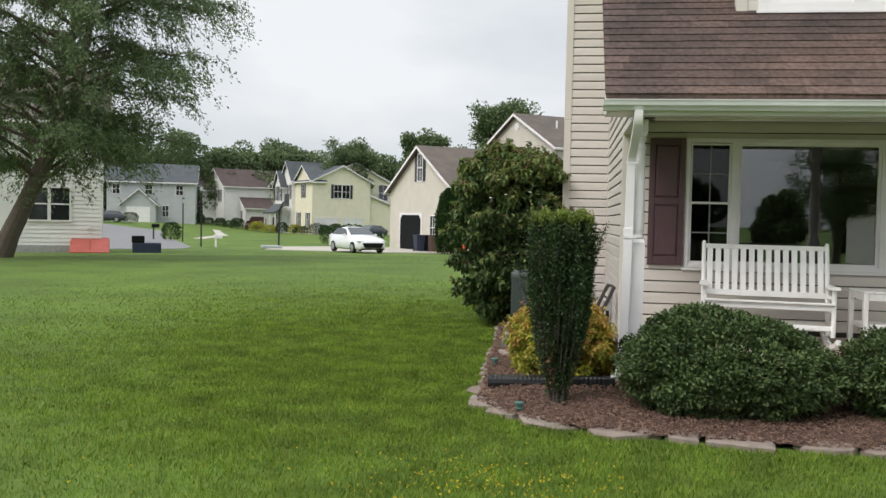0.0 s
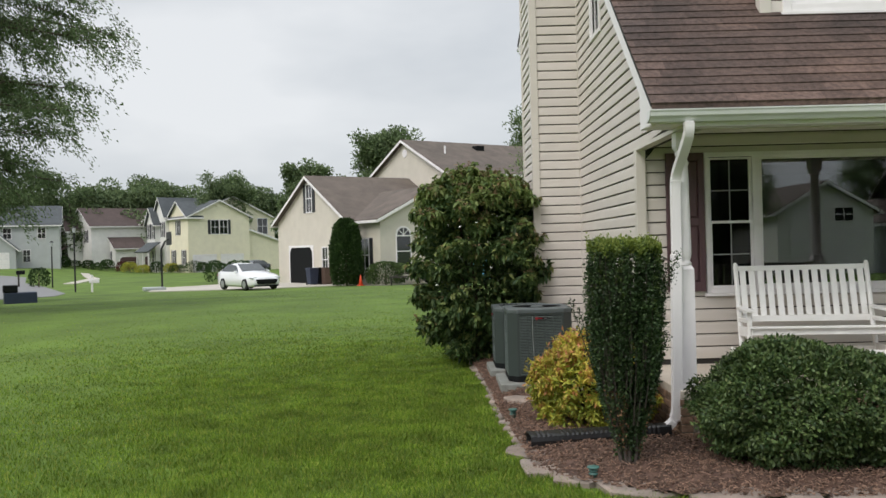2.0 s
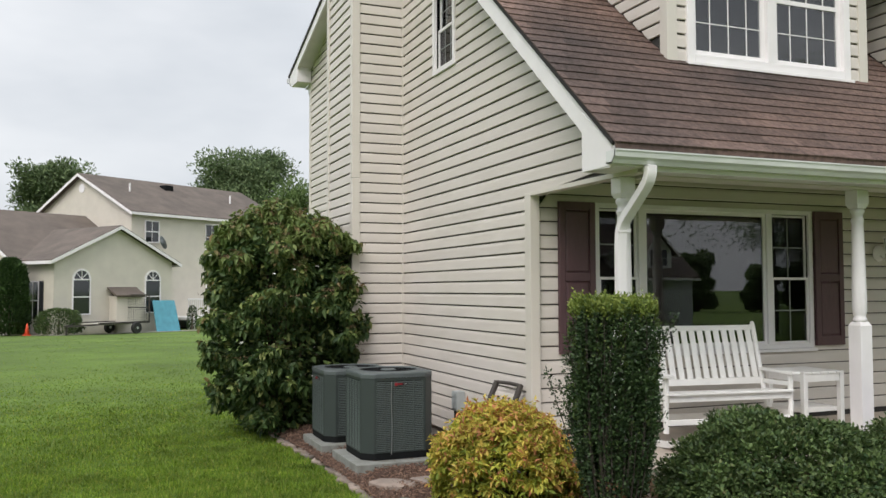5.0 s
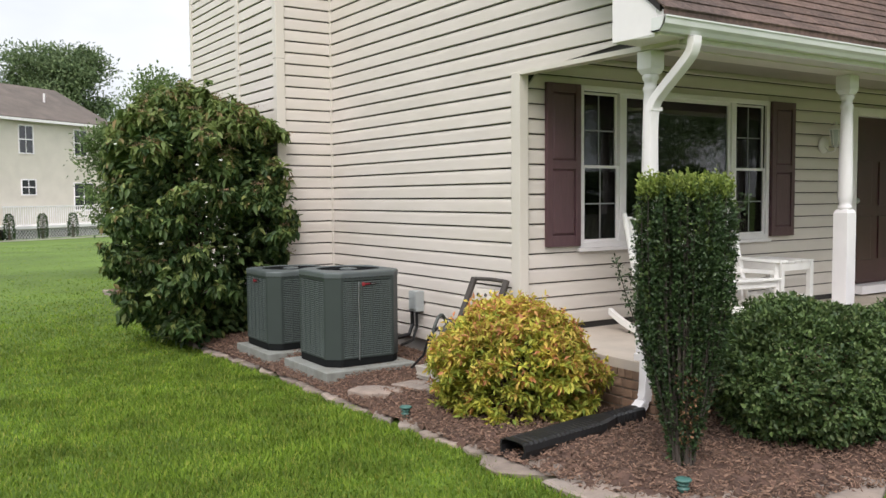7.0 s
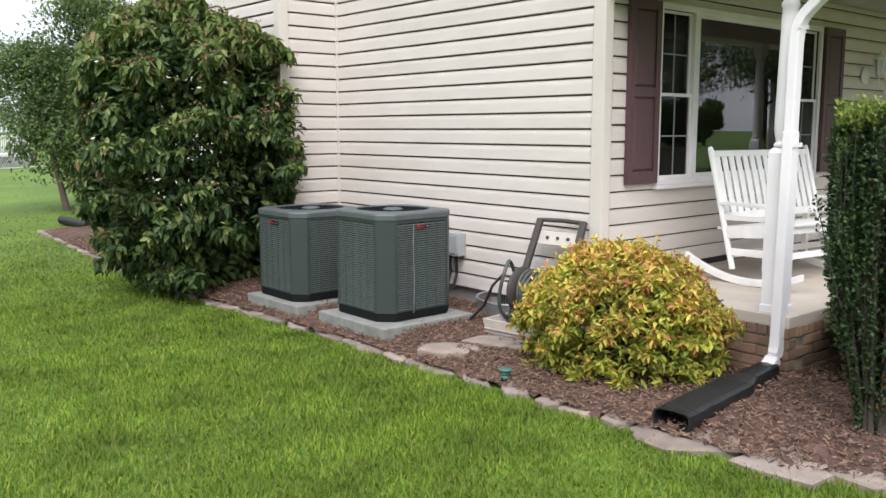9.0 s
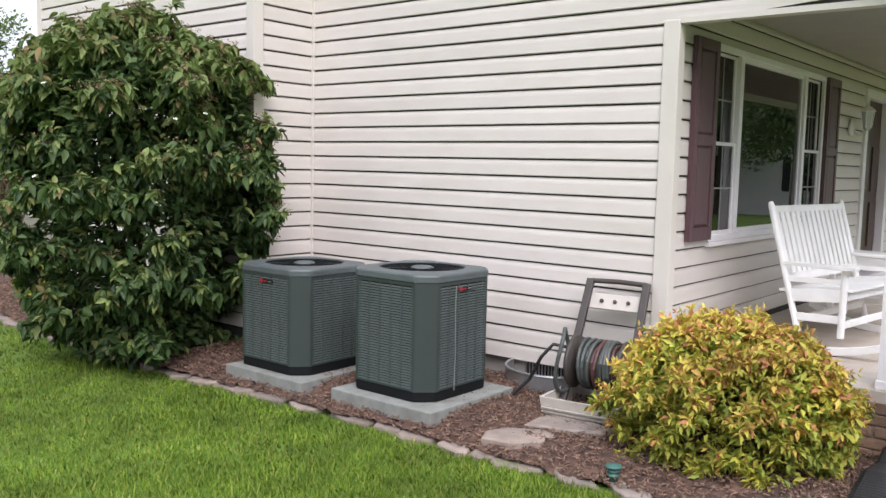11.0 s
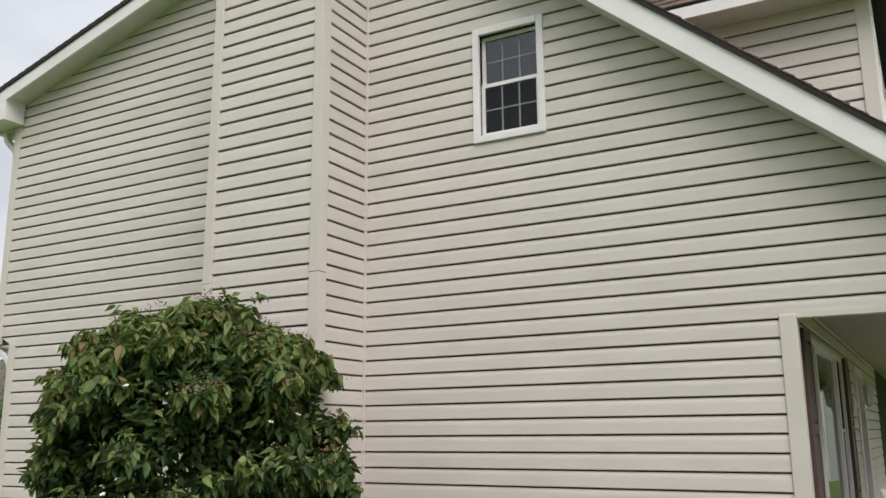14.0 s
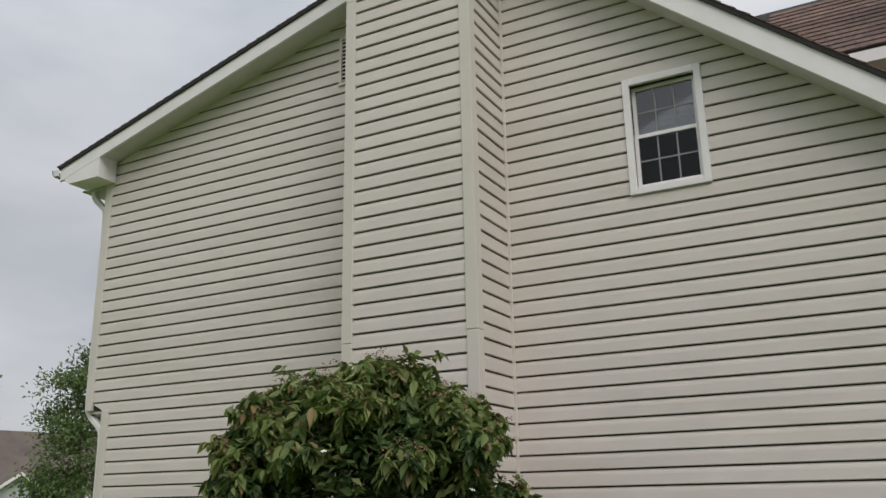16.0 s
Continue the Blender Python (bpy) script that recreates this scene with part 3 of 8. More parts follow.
Build().box(CH_X - 0.08, X0 + 0.04, CH_Y0 - 0.08, CH_Y1 + 0.08, CH_TOP, CH_TOP + 0.08).ob("cap", TRIM, chase, "", 0.01)

# front wall under the porch
WIN = (1.228, 3.72, 1.045, 2.389)
DOOR = (5.20, 6.12, 0.46, 2.335)
front = wall_slab((0, FRONT, 0), (1, 0, 0), (0, -1, 0), 0.16, [X0 + 0.16, HOUSE_R], lambda x: 0.0, lambda x: 3.0,
                  [(WIN[0] + 0.05, WIN[1] - 0.05, WIN[2] + 0.05, WIN[3] - 0.05), (DOOR[0], DOOR[1], DOOR[2], DOOR[3])])
wall_front = structure(front, "wall_front", SHADED_SHEATH, "porch wall clad in beige vinyl siding", "wall")
clad(wall_front, (0, FRONT, 0), (1, 0, 0), (0, -1, 0), 0.41, lambda z: (X0 + 0.165, 9.0) if z > 2.42 else (X0 + 0.065, 9.0), 2.62,
     [(WIN[0], WIN[1], WIN[2] - 0.03, WIN[3]), (DOOR[0] - 0.10, DOOR[1] + 0.10, 0.38, DOOR[3] + 0.075)])
Build().box(X0 - 0.026, X0 + 0.065, FRONT - 0.051, FRONT, 0.20, 2.42).ob("corner_post", TRIM, wall_front, "", 0.006)
# the rest of the shell, out of sight, closes the house
structure(Build().box(X0 + 0.16, HOUSE_R, BACK_UP - 0.16, BACK_UP, JOG, 5.4), "wall_back_upper", VINYL, "beige rear wall of the upper storey", "wall")
structure(Build().box(X0 + 0.16, HOUSE_R, BACK_LOW - 0.16, BACK_LOW, 0, JOG), "wall_back_lower", VINYL, "beige rear wall of the lower storey", "wall")
structure(Build().box(X0 + 0.01, HOUSE_R, BACK_LOW - 0.16, BACK_UP - 0.001, JOG - 0.03, JOG - 0.002), "overhang_soffit", SOFFIT, "white underside of the rear overhang", "soffit")
structure(Build().prism([(HOUSE_R, FRONT, 0), (HOUSE_R, BACK_LOW, 0), (HOUSE_R, BACK_UP, 5.5), (HOUSE_R, RIDGE_Y, 6.8), (HOUSE_R, FRONT, 3.8), (HOUSE_R, 7.7, 2.5), (HOUSE_R, FRONT, 2.4)], (0.16, 0, 0)), "wall_east", VINYL, "far gable wall of beige siding", "wall")
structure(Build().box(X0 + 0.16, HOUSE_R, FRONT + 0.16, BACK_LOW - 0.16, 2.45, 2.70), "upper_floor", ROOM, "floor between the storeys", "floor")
structure(Build().box(X0 + 0.16, HOUSE_R, FRONT + 0.16, BACK_LOW - 0.16, 0.25, 0.40), "room_floor", ROOM, "floor of the front room, coloured near black for its dimness", "floor")
structure(Build().box(X0 + 0.17, 7.2, 13.4, 13.5, 0.40, 2.45), "room_wall", ROOM, "inner wall of the front room, coloured near black for its dimness", "wall")
structure(Build().box(7.2, 7.3, FRONT + 0.16, 13.5, 0.40, 2.45), "room_wall_side", ROOM, "inner wall of the front room, coloured near black for its dimness", "wall")


# ---- roof ----
def slope_slab(x0, x1, y0, y1, thick=0.10, drop=0.012):
    z0, z1 = roof_top(y0) - drop, roof_top(y1) - drop
    return Build().prism([(x0, y0, z0), (x0, y1, z1), (x0, y1, z1 - thick), (x0, y0, z0 - thick)], (x1 - x0, 0, 0))


RAKE_X = 0.33
roof_front = structure(slope_slab(RAKE_X - 0.022, HOUSE_R + 0.3, EAVE_Y, RIDGE_Y, 0.042), "roof_front", FELT, "brown asphalt-shingle front roof slope", "roof")
roof_back = structure(slope_slab(RAKE_X - 0.022, HOUSE_R + 0.3, RIDGE_Y, 17.87, 0.042), "roof_back", FELT, "brown asphalt-shingle rear roof slope", "roof")


def shingle_field(parent, o, along, up, normal, length, rise_len, near, exposure=0.128, tab=0.33, skip=None):
    """Rows of tabs: those near the eave are single pieces, the rest one joined part."""
    o, along, up, normal = (Vector(q) for q in (o, along, up, normal))
    rng = random.Random(5)

    def tab_build(p, w, h):
        return [p, p + along * w, p + along * w + up * h, p + up * h], [p + normal * 0.013, p + along * w + normal * 0.013, p + along * w + up * h + normal * 0.003, p + up * h + normal * 0.003]

    shared = {}
    rest = Build()
    rows = int(rise_len / exposure)
    for r in range(rows):
        s = -(r % 2) * tab / 2 - 0.11 * (r % 3)
        while s < length:
            a, c = max(0.0, s), min(length, s + tab - 0.002)
            s += tab
            if c - a < 0.03:
                continue
            p = o + along * a + up * (r * exposure - 0.012 + rng.uniform(-0.003, 0.003))
            if skip and skip(p):
                continue
            full = abs((c - a) - (tab - 0.002)) < 1e-6
            if full and near(p) and r > 0:
                if "m" not in shared:
                    lo, hi = tab_build(Vector((0, 0, 0)), tab - 0.002, exposure + 0.01)
                    shared["m"] = Build().add(lo + hi, [(4, 5, 6, 7), (0, 1, 5, 4), (1, 2, 6, 5), (2, 3, 7, 6), (3, 0, 4, 7)]).mesh("shingle")
                    shared["m"].materials.append(SHINGLE)
                t = new("shingle", shared["m"])
                t.location = p
                t.parent = parent
            else:
                lo, hi = tab_build(p, c - a, exposure + 0.01)
                rest.add(lo + hi, [(4, 5, 6, 7), (0, 1, 5, 4), (1, 2, 6, 5), (2, 3, 7, 6), (3, 0, 4, 7)])
    if rest.v:
        tagged(rest.ob("shingles", SHINGLE, parent), kind="stuff")


k = math.hypot(1, RISE_F)
D_Y, D_X0, D_X1 = 8.665, 1.59, 3.795     # the first dormer's front and sides
D_STEP, D_EAVE, D_PEAK = 2.87, 5.24, 6.38
D_MID = (D_X0 + D_X1) / 2


def under_dormer(p):
    for i in range(3):
        if D_X0 + 0.05 + i * D_STEP < p.x < D_X1 - 0.35 + i * D_STEP and p.y > D_Y + 0.02:
            top = D_PEAK - 0.92 * abs(p.x + 0.16 - D_MID - i * D_STEP)
            if p.z < top:
                return True
    return False


shingle_field(roof_front, (RAKE_X - 0.026, EAVE_Y - 0.03, roof_top(EAVE_Y - 0.03) - 0.008), (1, 0, 0), (0, 1 / k, RISE_F / k), (0, -RISE_F / k, 1 / k), HOUSE_R + 0.3 - RAKE_X, (RIDGE_Y - EAVE_Y + 0.03) * k,
              lambda p: p.x < 5.6 and p.z < 3.95, skip=under_dormer)
kb = math.hypot(1, RISE_B)
shingle_field(roof_back, (HOUSE_R + 0.28, 17.90, roof_top(17.90) - 0.008), (-1, 0, 0), (0, -1 / kb, RISE_B / kb), (0, RISE_B / kb, 1 / kb), HOUSE_R + 0.3 - RAKE_X, (17.90 - RIDGE_Y) * kb, lambda p: False)
# rake boards, soffits and the boxed eave return
rk = Build().prism([(RAKE_X - 0.005, 7.54, roof_top(7.54) - 0.04), (RAKE_X - 0.005, RIDGE_Y, RIDGE_Z - 0.04), (RAKE_X - 0.005, RIDGE_Y, RIDGE_Z - 0.25), (RAKE_X - 0.005, 7.975, roof_top(7.975) - 0.25), (RAKE_X - 0.005, 7.975, 2.45), (RAKE_X - 0.005, 7.62, 2.435), (RAKE_X - 0.005, 7.54, 2.48)], (0.025, 0, 0))
tagged(rk.ob("rake_board", WHITE, None, "", 0.003), "white rake board along the front gable edge", "fascia", "", "structure")
rkb = Build().prism([(RAKE_X - 0.005, 17.85, roof_top(17.85) - 0.045), (RAKE_X - 0.005, RIDGE_Y, RIDGE_Z - 0.045), (RAKE_X - 0.005, RIDGE_Y, RIDGE_Z - 0.20), (RAKE_X - 0.005, 17.85, roof_top(17.85) - 0.20)], (0.025, 0, 0))
tagged(rkb.ob("rake_board", WHITE, None, "", 0.003), "white rake board along the rear gable edge", "fascia", "", "structure")
sf = Build().prism([(RAKE_X + 0.021, 8.01, roof_top(8.01) - 0.235), (RAKE_X + 0.021, RIDGE_Y, RIDGE_Z - 0.235), (RAKE_X + 0.021, RIDGE_Y, RIDGE_Z - 0.215), (RAKE_X + 0.021, 8.01, roof_top(8.01) - 0.215)], (0.245, 0, 0))
tagged(sf.ob("rake_soffit", SOFFIT), "white soffit under the front gable edge", "soffit", "", "structure")
sfb = Build().prism([(RAKE_X + 0.021, 17.75, roof_top(17.75) - 0.175), (RAKE_X + 0.021, RIDGE_Y, RIDGE_Z - 0.175), (RAKE_X + 0.021, RIDGE_Y, RIDGE_Z - 0.155), (RAKE_X + 0.021, 17.75, roof_top(17.75) - 0.155)], (0.245, 0, 0))
tagged(sfb.ob("rake_soffit", SOFFIT), "white soffit under the rear gable edge", "soffit", "", "structure")
ret = Build().prism([(RAKE_X - 0.009, 7.60, 2.447), (RAKE_X - 0.009, 7.97, 2.447), (RAKE_X - 0.009, 7.97, roof_top(7.97) - 0.10), (RAKE_X - 0.009, 7.60, roof_top(7.60) - 0.06)], (0.265, 0, 0))
tagged(ret.ob("eave_return", WHITE, None, "", 0.003), "white boxed eave return at the porch corner", "fascia", "", "structure")
retb = Build().prism([(RAKE_X - 0.003, 17.24, 5.19), (RAKE_X - 0.003, 17.70, 5.19), (RAKE_X - 0.003, 17.84, 5.30), (RAKE_X - 0.003, 17.24, roof_top(17.24) - 0.16)], (0.245, 0, 0))
tagged(retb.ob("eave_return", WHITE, None, "", 0.003), "white boxed eave return at the rear corner", "fascia", "", "structure")
structure(Build().box(0.60, HOUSE_R, 17.365, 17.80, 5.19, 5.21), "rear_soffit", SOFFIT, "white soffit under the rear eave", "soffit")
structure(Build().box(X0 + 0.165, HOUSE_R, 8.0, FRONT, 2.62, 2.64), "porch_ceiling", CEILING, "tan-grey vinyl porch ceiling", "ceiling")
structure(Build().box(X0 - 0.005, HOUSE_R, 7.632, 7.80, 2.43, 2.445), "eave_soffit", SOFFIT, "white vinyl soffit under the porch eave", "soffit")
structure(Build().box(X0 + 0.165, HOUSE_R, 7.80, 8.0, CEIL_Z, 2.64), "porch_beam", TRIM, "beige boxed beam over the porch posts", "beam", 0.004)
Build().box(RAKE_X - 0.02, HOUSE_R + 0.29, EAVE_Y - 0.034, EAVE_Y - 0.028, roof_top(EAVE_Y) - 0.075, roof_top(EAVE_Y) - 0.030).ob("starter_course", SHINGLE, roof_front)
structure(Build().box(X0 - 0.005, HOUSE_R, 7.608, 7.632, 2.425, 2.545), "eave_fascia", WHITE, "white fascia behind the porch gutter", "fascia")


def gutter(name, x0, x1, y, z, face, label):
    """A K-profile gutter along x; face is -1 towards -y."""
    prof = [(0.0, 0.0), (0.07, 0.0), (0.085, 0.03), (0.105, 0.055), (0.112, 0.105), (0.118, 0.105), (0.118, 0.118), (0.100, 0.118), (0.100, 0.108), (0.092, 0.06), (0.065, 0.012), (0.0, 0.012)]
    prof = [(d, h * 0.76) for d, h in prof]
    b = Build().prism([(x0, y + face * d, z + h) for d, h in prof], (x1 - x0, 0, 0))
    b.prism([(x0, y, z), (x0, y + face * 0.07, z), (x0, y + face * 0.085, z + 0.023), (x0, y + face * 0.105, z + 0.042), (x0, y + face * 0.112, z + 0.084), (x0, y, z + 0.084)], (0.004, 0, 0))
    return tagged(b.ob(name, GUTTER), label, "gutter", "", "structure")


gutter("porch_gutter", 0.290, HOUSE_R + 0.2, 7.61, 2.456, -1, "white aluminium gutter along the porch eave")
gutter("rear_gutter", 0.30, HOUSE_R + 0.2, 17.85, 5.30, 1, "white aluminium gutter along the rear eave")


def square_pipe(b, path, w=0.075, d=0.055):
    """A rectangular downspout along points, its bends rounded off."""
    path = [Vector(q) for q in path]
    for _ in range(2):
        cut = [path[0]]
        for p, q in zip(path, path[1:]):
            e = min(0.25, 0.06 / max((q - p).length, 1e-6))
            cut += [p.lerp(q, e), p.lerp(q, 1 - e)]
        path = cut + [path[-1]]
    k0 = len(b.v)
    for i, q in enumerate(path):
        t = (path[min(i + 1, len(path) - 1)] - path[max(i - 1, 0)]).normalized()
        s = Vector((1, 0, 0)) if abs(t.x) < 0.5 else Vector((0, 1, 0))
        s = (s - t * s.dot(t)).normalized()
        r = t.cross(s)
        b.v += [tuple(q + s * w / 2 * i1 + r * d / 2 * i2) for i1, i2 in ((-1, -1), (1, -1), (1, 1), (-1, 1))]
    for i in range(len(path) - 1):
        for j in range(4):
            a, c = k0 + 4 * i + j, k0 + 4 * i + (j + 1) % 4
            b.f.append((a, c, c + 4, a + 4))
    b.f.append(tuple(k0 + j for j in (3, 2, 1, 0)))
    b.f.append(tuple(len(b.v) - 4 + j for j in range(4)))
    return b


down = thing("downspout", "white aluminium downspout with elbows strapped to the porch post", "downspout")
square_pipe(Build(), [(0.59, 7.535, 2.455), (0.59, 7.54, 2.39), (0.588, 7.57, 2.33), (0.572, 7.78, 2.14), (0.565, 7.84, 2.07), (0.56, 7.855, 1.98), (0.56, 7.86, 1.40)]).ob("upper_pipe", WHITE, down, "", 0.008)
square_pipe(Build(), [(0.555, 7.855, 1.45), (0.535, 7.86, 0.22), (0.52, 7.86, 0.15), (0.47, 7.865, 0.085), (0.41, 7.87, 0.065)], 0.082, 0.062).ob("lower_pipe", WHITE, down, "", 0.008)
for z in (2.02, 1.36):
    Build().box(0.515, 0.622, 7.818, 7.832, z, z + 0.025).ob("strap", WHITE, down)
for x, n in ((0.66, 1), (0.66, 2)):
    dn = thing("downspout", "white downspout on the rear corner of the house", "downspout")
    if n == 1:
        square_pipe(Build(), [(x, 17.65, 5.21), (x, 17.65, 5.13), (x, 17.61, 5.06), (x, 17.48, 4.96), (x, 17.435, 4.89), (x, 17.425, 2.79)]).ob("pipe", WHITE, dn, "", 0.008)
    else:
        square_pipe(Build(), [(x, 17.425, 2.80), (x, 17.405, 2.67), (x, 17.24, 2.55), (x, 17.185, 2.47), (x, 17.175, 0.0)]).ob("pipe", WHITE, dn, "", 0.008)


# ---- windows ----
def sash(parent, x0, x1, z0, z1, y, cols, rows, hang=True, t=0.024, screened=False):
    """Sashes, bars and panes of one unit in the plane y, facing -y."""
    spans = [(z0, (z0 + z1) / 2 + 0.015, y + 0.012), ((z0 + z1) / 2 - 0.015, z1, y + 0.032)] if hang else [(z0, z1, y + 0.02)]
    for a, c, yy in spans:
        f = Build()
        f.box(x0, x0 + t, yy - 0.014, yy + 0.014, a, c).box(x1 - t, x1, yy - 0.014, yy + 0.014, a, c)
        f.box(x0 + t, x1 - t, yy - 0.014, yy + 0.014, a, a + t).box(x0 + t, x1 - t, yy - 0.014, yy + 0.014, c - t, c)
        s = f.ob("sash", WHITE, parent)
        p = Build().box(x0 + t, x1 - t, yy - 0.002, yy + 0.002, a + t, c - t).ob("pane", GLASS_SCREEN if hang and (a == z0 or screened) else GLASS, s)
        p.visible_shadow = False
        for i in range(1, cols):
            xx = x0 + t + (x1 - x0 - 2 * t) * i / cols
            Build().box(xx - 0.0055, xx + 0.0055, yy - 0.007, yy - 0.0025, a + t, c - t).ob("glazing_bar", BARS, s)
        for i in range(1, rows):
            zz = a + t + (c - a - 2 * t) * i / rows
            Build().box(x0 + t, x1 - t, yy - 0.0065, yy - 0.003, zz - 0.0055, zz + 0.0055).ob("glazing_bar", BARS, s)


def casing(parent, x0, x1, z0, z1, y, w=0.07, proud=0.035, depth=0.12, sill=True):
    for a, c, d, e in ((x0, x0 + w, z0, z1), (x1 - w, x1, z0, z1), (x0 + w, x1 - w, z1 - w, z1), (x0 + w, x1 - w, z0, z0 + w)):
        Build().box(a, c, y - proud, y + depth, d, e).ob("window_frame", WHITE, parent, "", 0.005)
    if sill:
        Build().box(x0 - 0.02, x1 + 0.02, y - proud - 0.025, y - 0.001, z0 - 0.03, z0 - 0.001).ob("window_sill", WHITE, parent, "", 0.004)


w1 = thing("window_1", "white triple window with a large middle pane and divided side sashes", "window", (0, FRONT, 0), kind="structure")
casing(w1, *WIN, 0.0, 0.045, 0.026)
for x in (1.722, 3.187):
    Build().box(x - 0.034, x + 0.034, -0.022, 0.12, WIN[2] + 0.045, WIN[3] - 0.045).ob("mullion", WHITE, w1, "", 0.004)
sash(w1, WIN[0] + 0.045, 1.688, WIN[2] + 0.045, WIN[3] - 0.045, -0.004, 2, 2, screened=True)
sash(w1, 1.756, 3.153, WIN[2] + 0.045, WIN[3] - 0.045, -0.008, 1, 1, False, 0.03)
sash(w1, 3.221, WIN[1] - 0.045, WIN[2] + 0.045, WIN[3] - 0.045, -0.004, 2, 2, screened=True)


def curtain(name, x0, x1, z0, z1, y, label):
    pts = []
    n = int((x1 - x0) / 0.02)
    for i in range(n + 1):
        x = x0 + (x1 - x0) * i / n
        pts.append((x, y + 0.02 * math.sin(i * 1.1) + 0.01 * math.sin(i * 0.37)))
    b = Build()
    b.prism([(x, yy, z0) for x, yy in pts] + [(x, yy + 0.004, z0) for x, yy in reversed(pts)], (0, 0, z1 - z0))
    return tagged(b.ob(name, CURTAIN, None), label, "curtain")


curtain("curtain", 0.90, 1.62, 0.9, 2.38, FRONT + 0.30, "curtain gathered inside the front window, coloured near black as in a dim room")
curtain("curtain", 3.28, 4.0, 0.9, 2.38, FRONT + 0.30, "curtain gathered inside the front window, coloured near black as in a dim room")


def shutter(x0, x1, z0, z1, y, mat=SHUTTER):
    s = thing("shutter", "plum raised-panel shutter beside the porch window", "shutter", (x0, y, z0), group="shutters of the porch window")
    w, h, t = x1 - x0, z1 - z0, 0.055
    Build().box(0, w, -0.018, 0.0, 0, h).ob("backing", mat, s)
    for a, c, d, e in ((0, t, 0, h), (w - t, w, 0, h), (t, w - t, 0, 0.09), (t, w - t, h - 0.07, h), (t, w - t, h * 0.5 - 0.03, h * 0.5 + 0.04)):
        Build().box(a, c, -0.034, -0.0182, d, e).ob("rail", mat, s, "", 0.004)
    for d, e in ((0.09, h * 0.5 - 0.03), (h * 0.5 + 0.04, h - 0.07)):
        b = Build()
        i = 0.022
        b.add([(t + 0.004, -0.019, d + 0.004), (w - t - 0.004, -0.019, d + 0.004), (w - t - 0.004, -0.019, e - 0.004), (t + 0.004, -0.019, e - 0.004),
               (t + i, -0.031, d + i), (w - t - i, -0.031, d + i), (w - t - i, -0.031, e - i), (t + i, -0.031, e - i)],
              [(4, 5, 6, 7), (0, 1, 5, 4), (1, 2, 6, 5), (2, 3, 7, 6), (3, 0, 4, 7)])
        b.ob("panel", mat, s)


shutter(0.855, 1.215, 1.065, 2.385, FRONT - 0.021)
shutter(3.732, 4.095, 1.065, 2.385, FRONT - 0.021)

# gable window
w2 = thing("window_2", "white double-hung gable window with divided panes", "window", (X0, SIDE_WIN[1], 0), -90, kind="structure")
SW = SIDE_WIN[1] - SIDE_WIN[0]
casing(w2, 0, SW, SIDE_WIN[2], SIDE_WIN[3], 0.0, 0.055, 0.034, 0.12, False)
sash(w2, 0.055, SW - 0.055, SIDE_WIN[2] + 0.055, SIDE_WIN[3] - 0.055, 0.02, 3, 2, True, 0.03)
gb = Build()
for i in range(9):
    gb.box(0.06, SW - 0.06, 0.075, 0.079, 4.48 + i * 0.045, 4.515 + i * 0.045)
tagged(gb.ob("window_blind", BLIND, None, "", 0, False, pose(X0, SIDE_WIN[1], 0, 0, 0, -90)), "grey slatted blind half drawn inside the gable window", "blind")

# front door with its frame and a low sill
door = thing("door_1", "dark red front door in a white frame", "door", (0, FRONT, 0), kind="structure")
Build().box(DOOR[0] + 0.02, DOOR[1] - 0.02, 0.05, 0.10, DOOR[2] + 0.03, DOOR[3] - 0.02).ob("door_leaf", DOOR_RED, door, "", 0.004)
for a, c, d, e in ((DOOR[0] - 0.09, DOOR[0] + 0.02, 0.39, DOOR[3] + 0.07), (DOOR[1] - 0.02, DOOR[1] + 0.09, 0.39, DOOR[3] + 0.07), (DOOR[0] + 0.02, DOOR[1] - 0.02, DOOR[3] - 0.02, DOOR[3] + 0.07)):
    Build().box(a, c, -0.035, 0.10, d, e).ob("door_frame", WHITE, door, "", 0.004)
Build().box(DOOR[0] + 0.021, DOOR[1] - 0.021, -0.12, 0.10, 0.39, DOOR[2] + 0.02).ob("sill", WHITE, door, "", 0.006)
for z in (0.75, 1.35):
    for x in (DOOR[0] + 0.15, DOOR[0] + 0.58):
        Build().box(x, x + 0.28, 0.036, 0.0495, z, z + 0.48).ob("panel", DOOR_RED, door, "", 0.006)
Build().lathe([(0.012, 0), (0.012, 0.03), (0.028, 0.035), (0.030, 0.055), (0.018, 0.07)], 14).ob("door_knob", SILVER, door, "", 0, True, pose(DOOR[0] + 0.09, 0.05, 1.4, 90))

lamp = thing("wall_lamp", "white coach lantern with glass panes beside the front door", "wall lamp", (4.60, FRONT - 0.02, 1.98))
Build().lathe([(0.075, 0), (0.085, 0.010), (0.080, 0.022), (0.03, 0.034)], 24).ob("backplate", WHITE, lamp, "", 0, True, pose(0, 0, 0.0, 90))
Build().tube([(0, -0.02, -0.01), (0, -0.08, -0.07), (0, -0.14, -0.06), (0, -0.15, -0.01)], 0.009, 8).ob("arm", WHITE, lamp)
Build().lathe([(0.012, -0.03), (0.035, -0.01), (0.040, 0.0), (0.058, 0.15)], 6, (0, -0.15, 0.0)).ob("lantern_glass", LAMP_GLASS, lamp, "clear glass panes")
Build().lathe([(0.075, 0.15), (0.070, 0.165), (0.03, 0.20), (0.012, 0.205), (0.010, 0.235)], 6, (0, -0.15, 0.0)).ob("lantern_cap", WHITE, lamp)
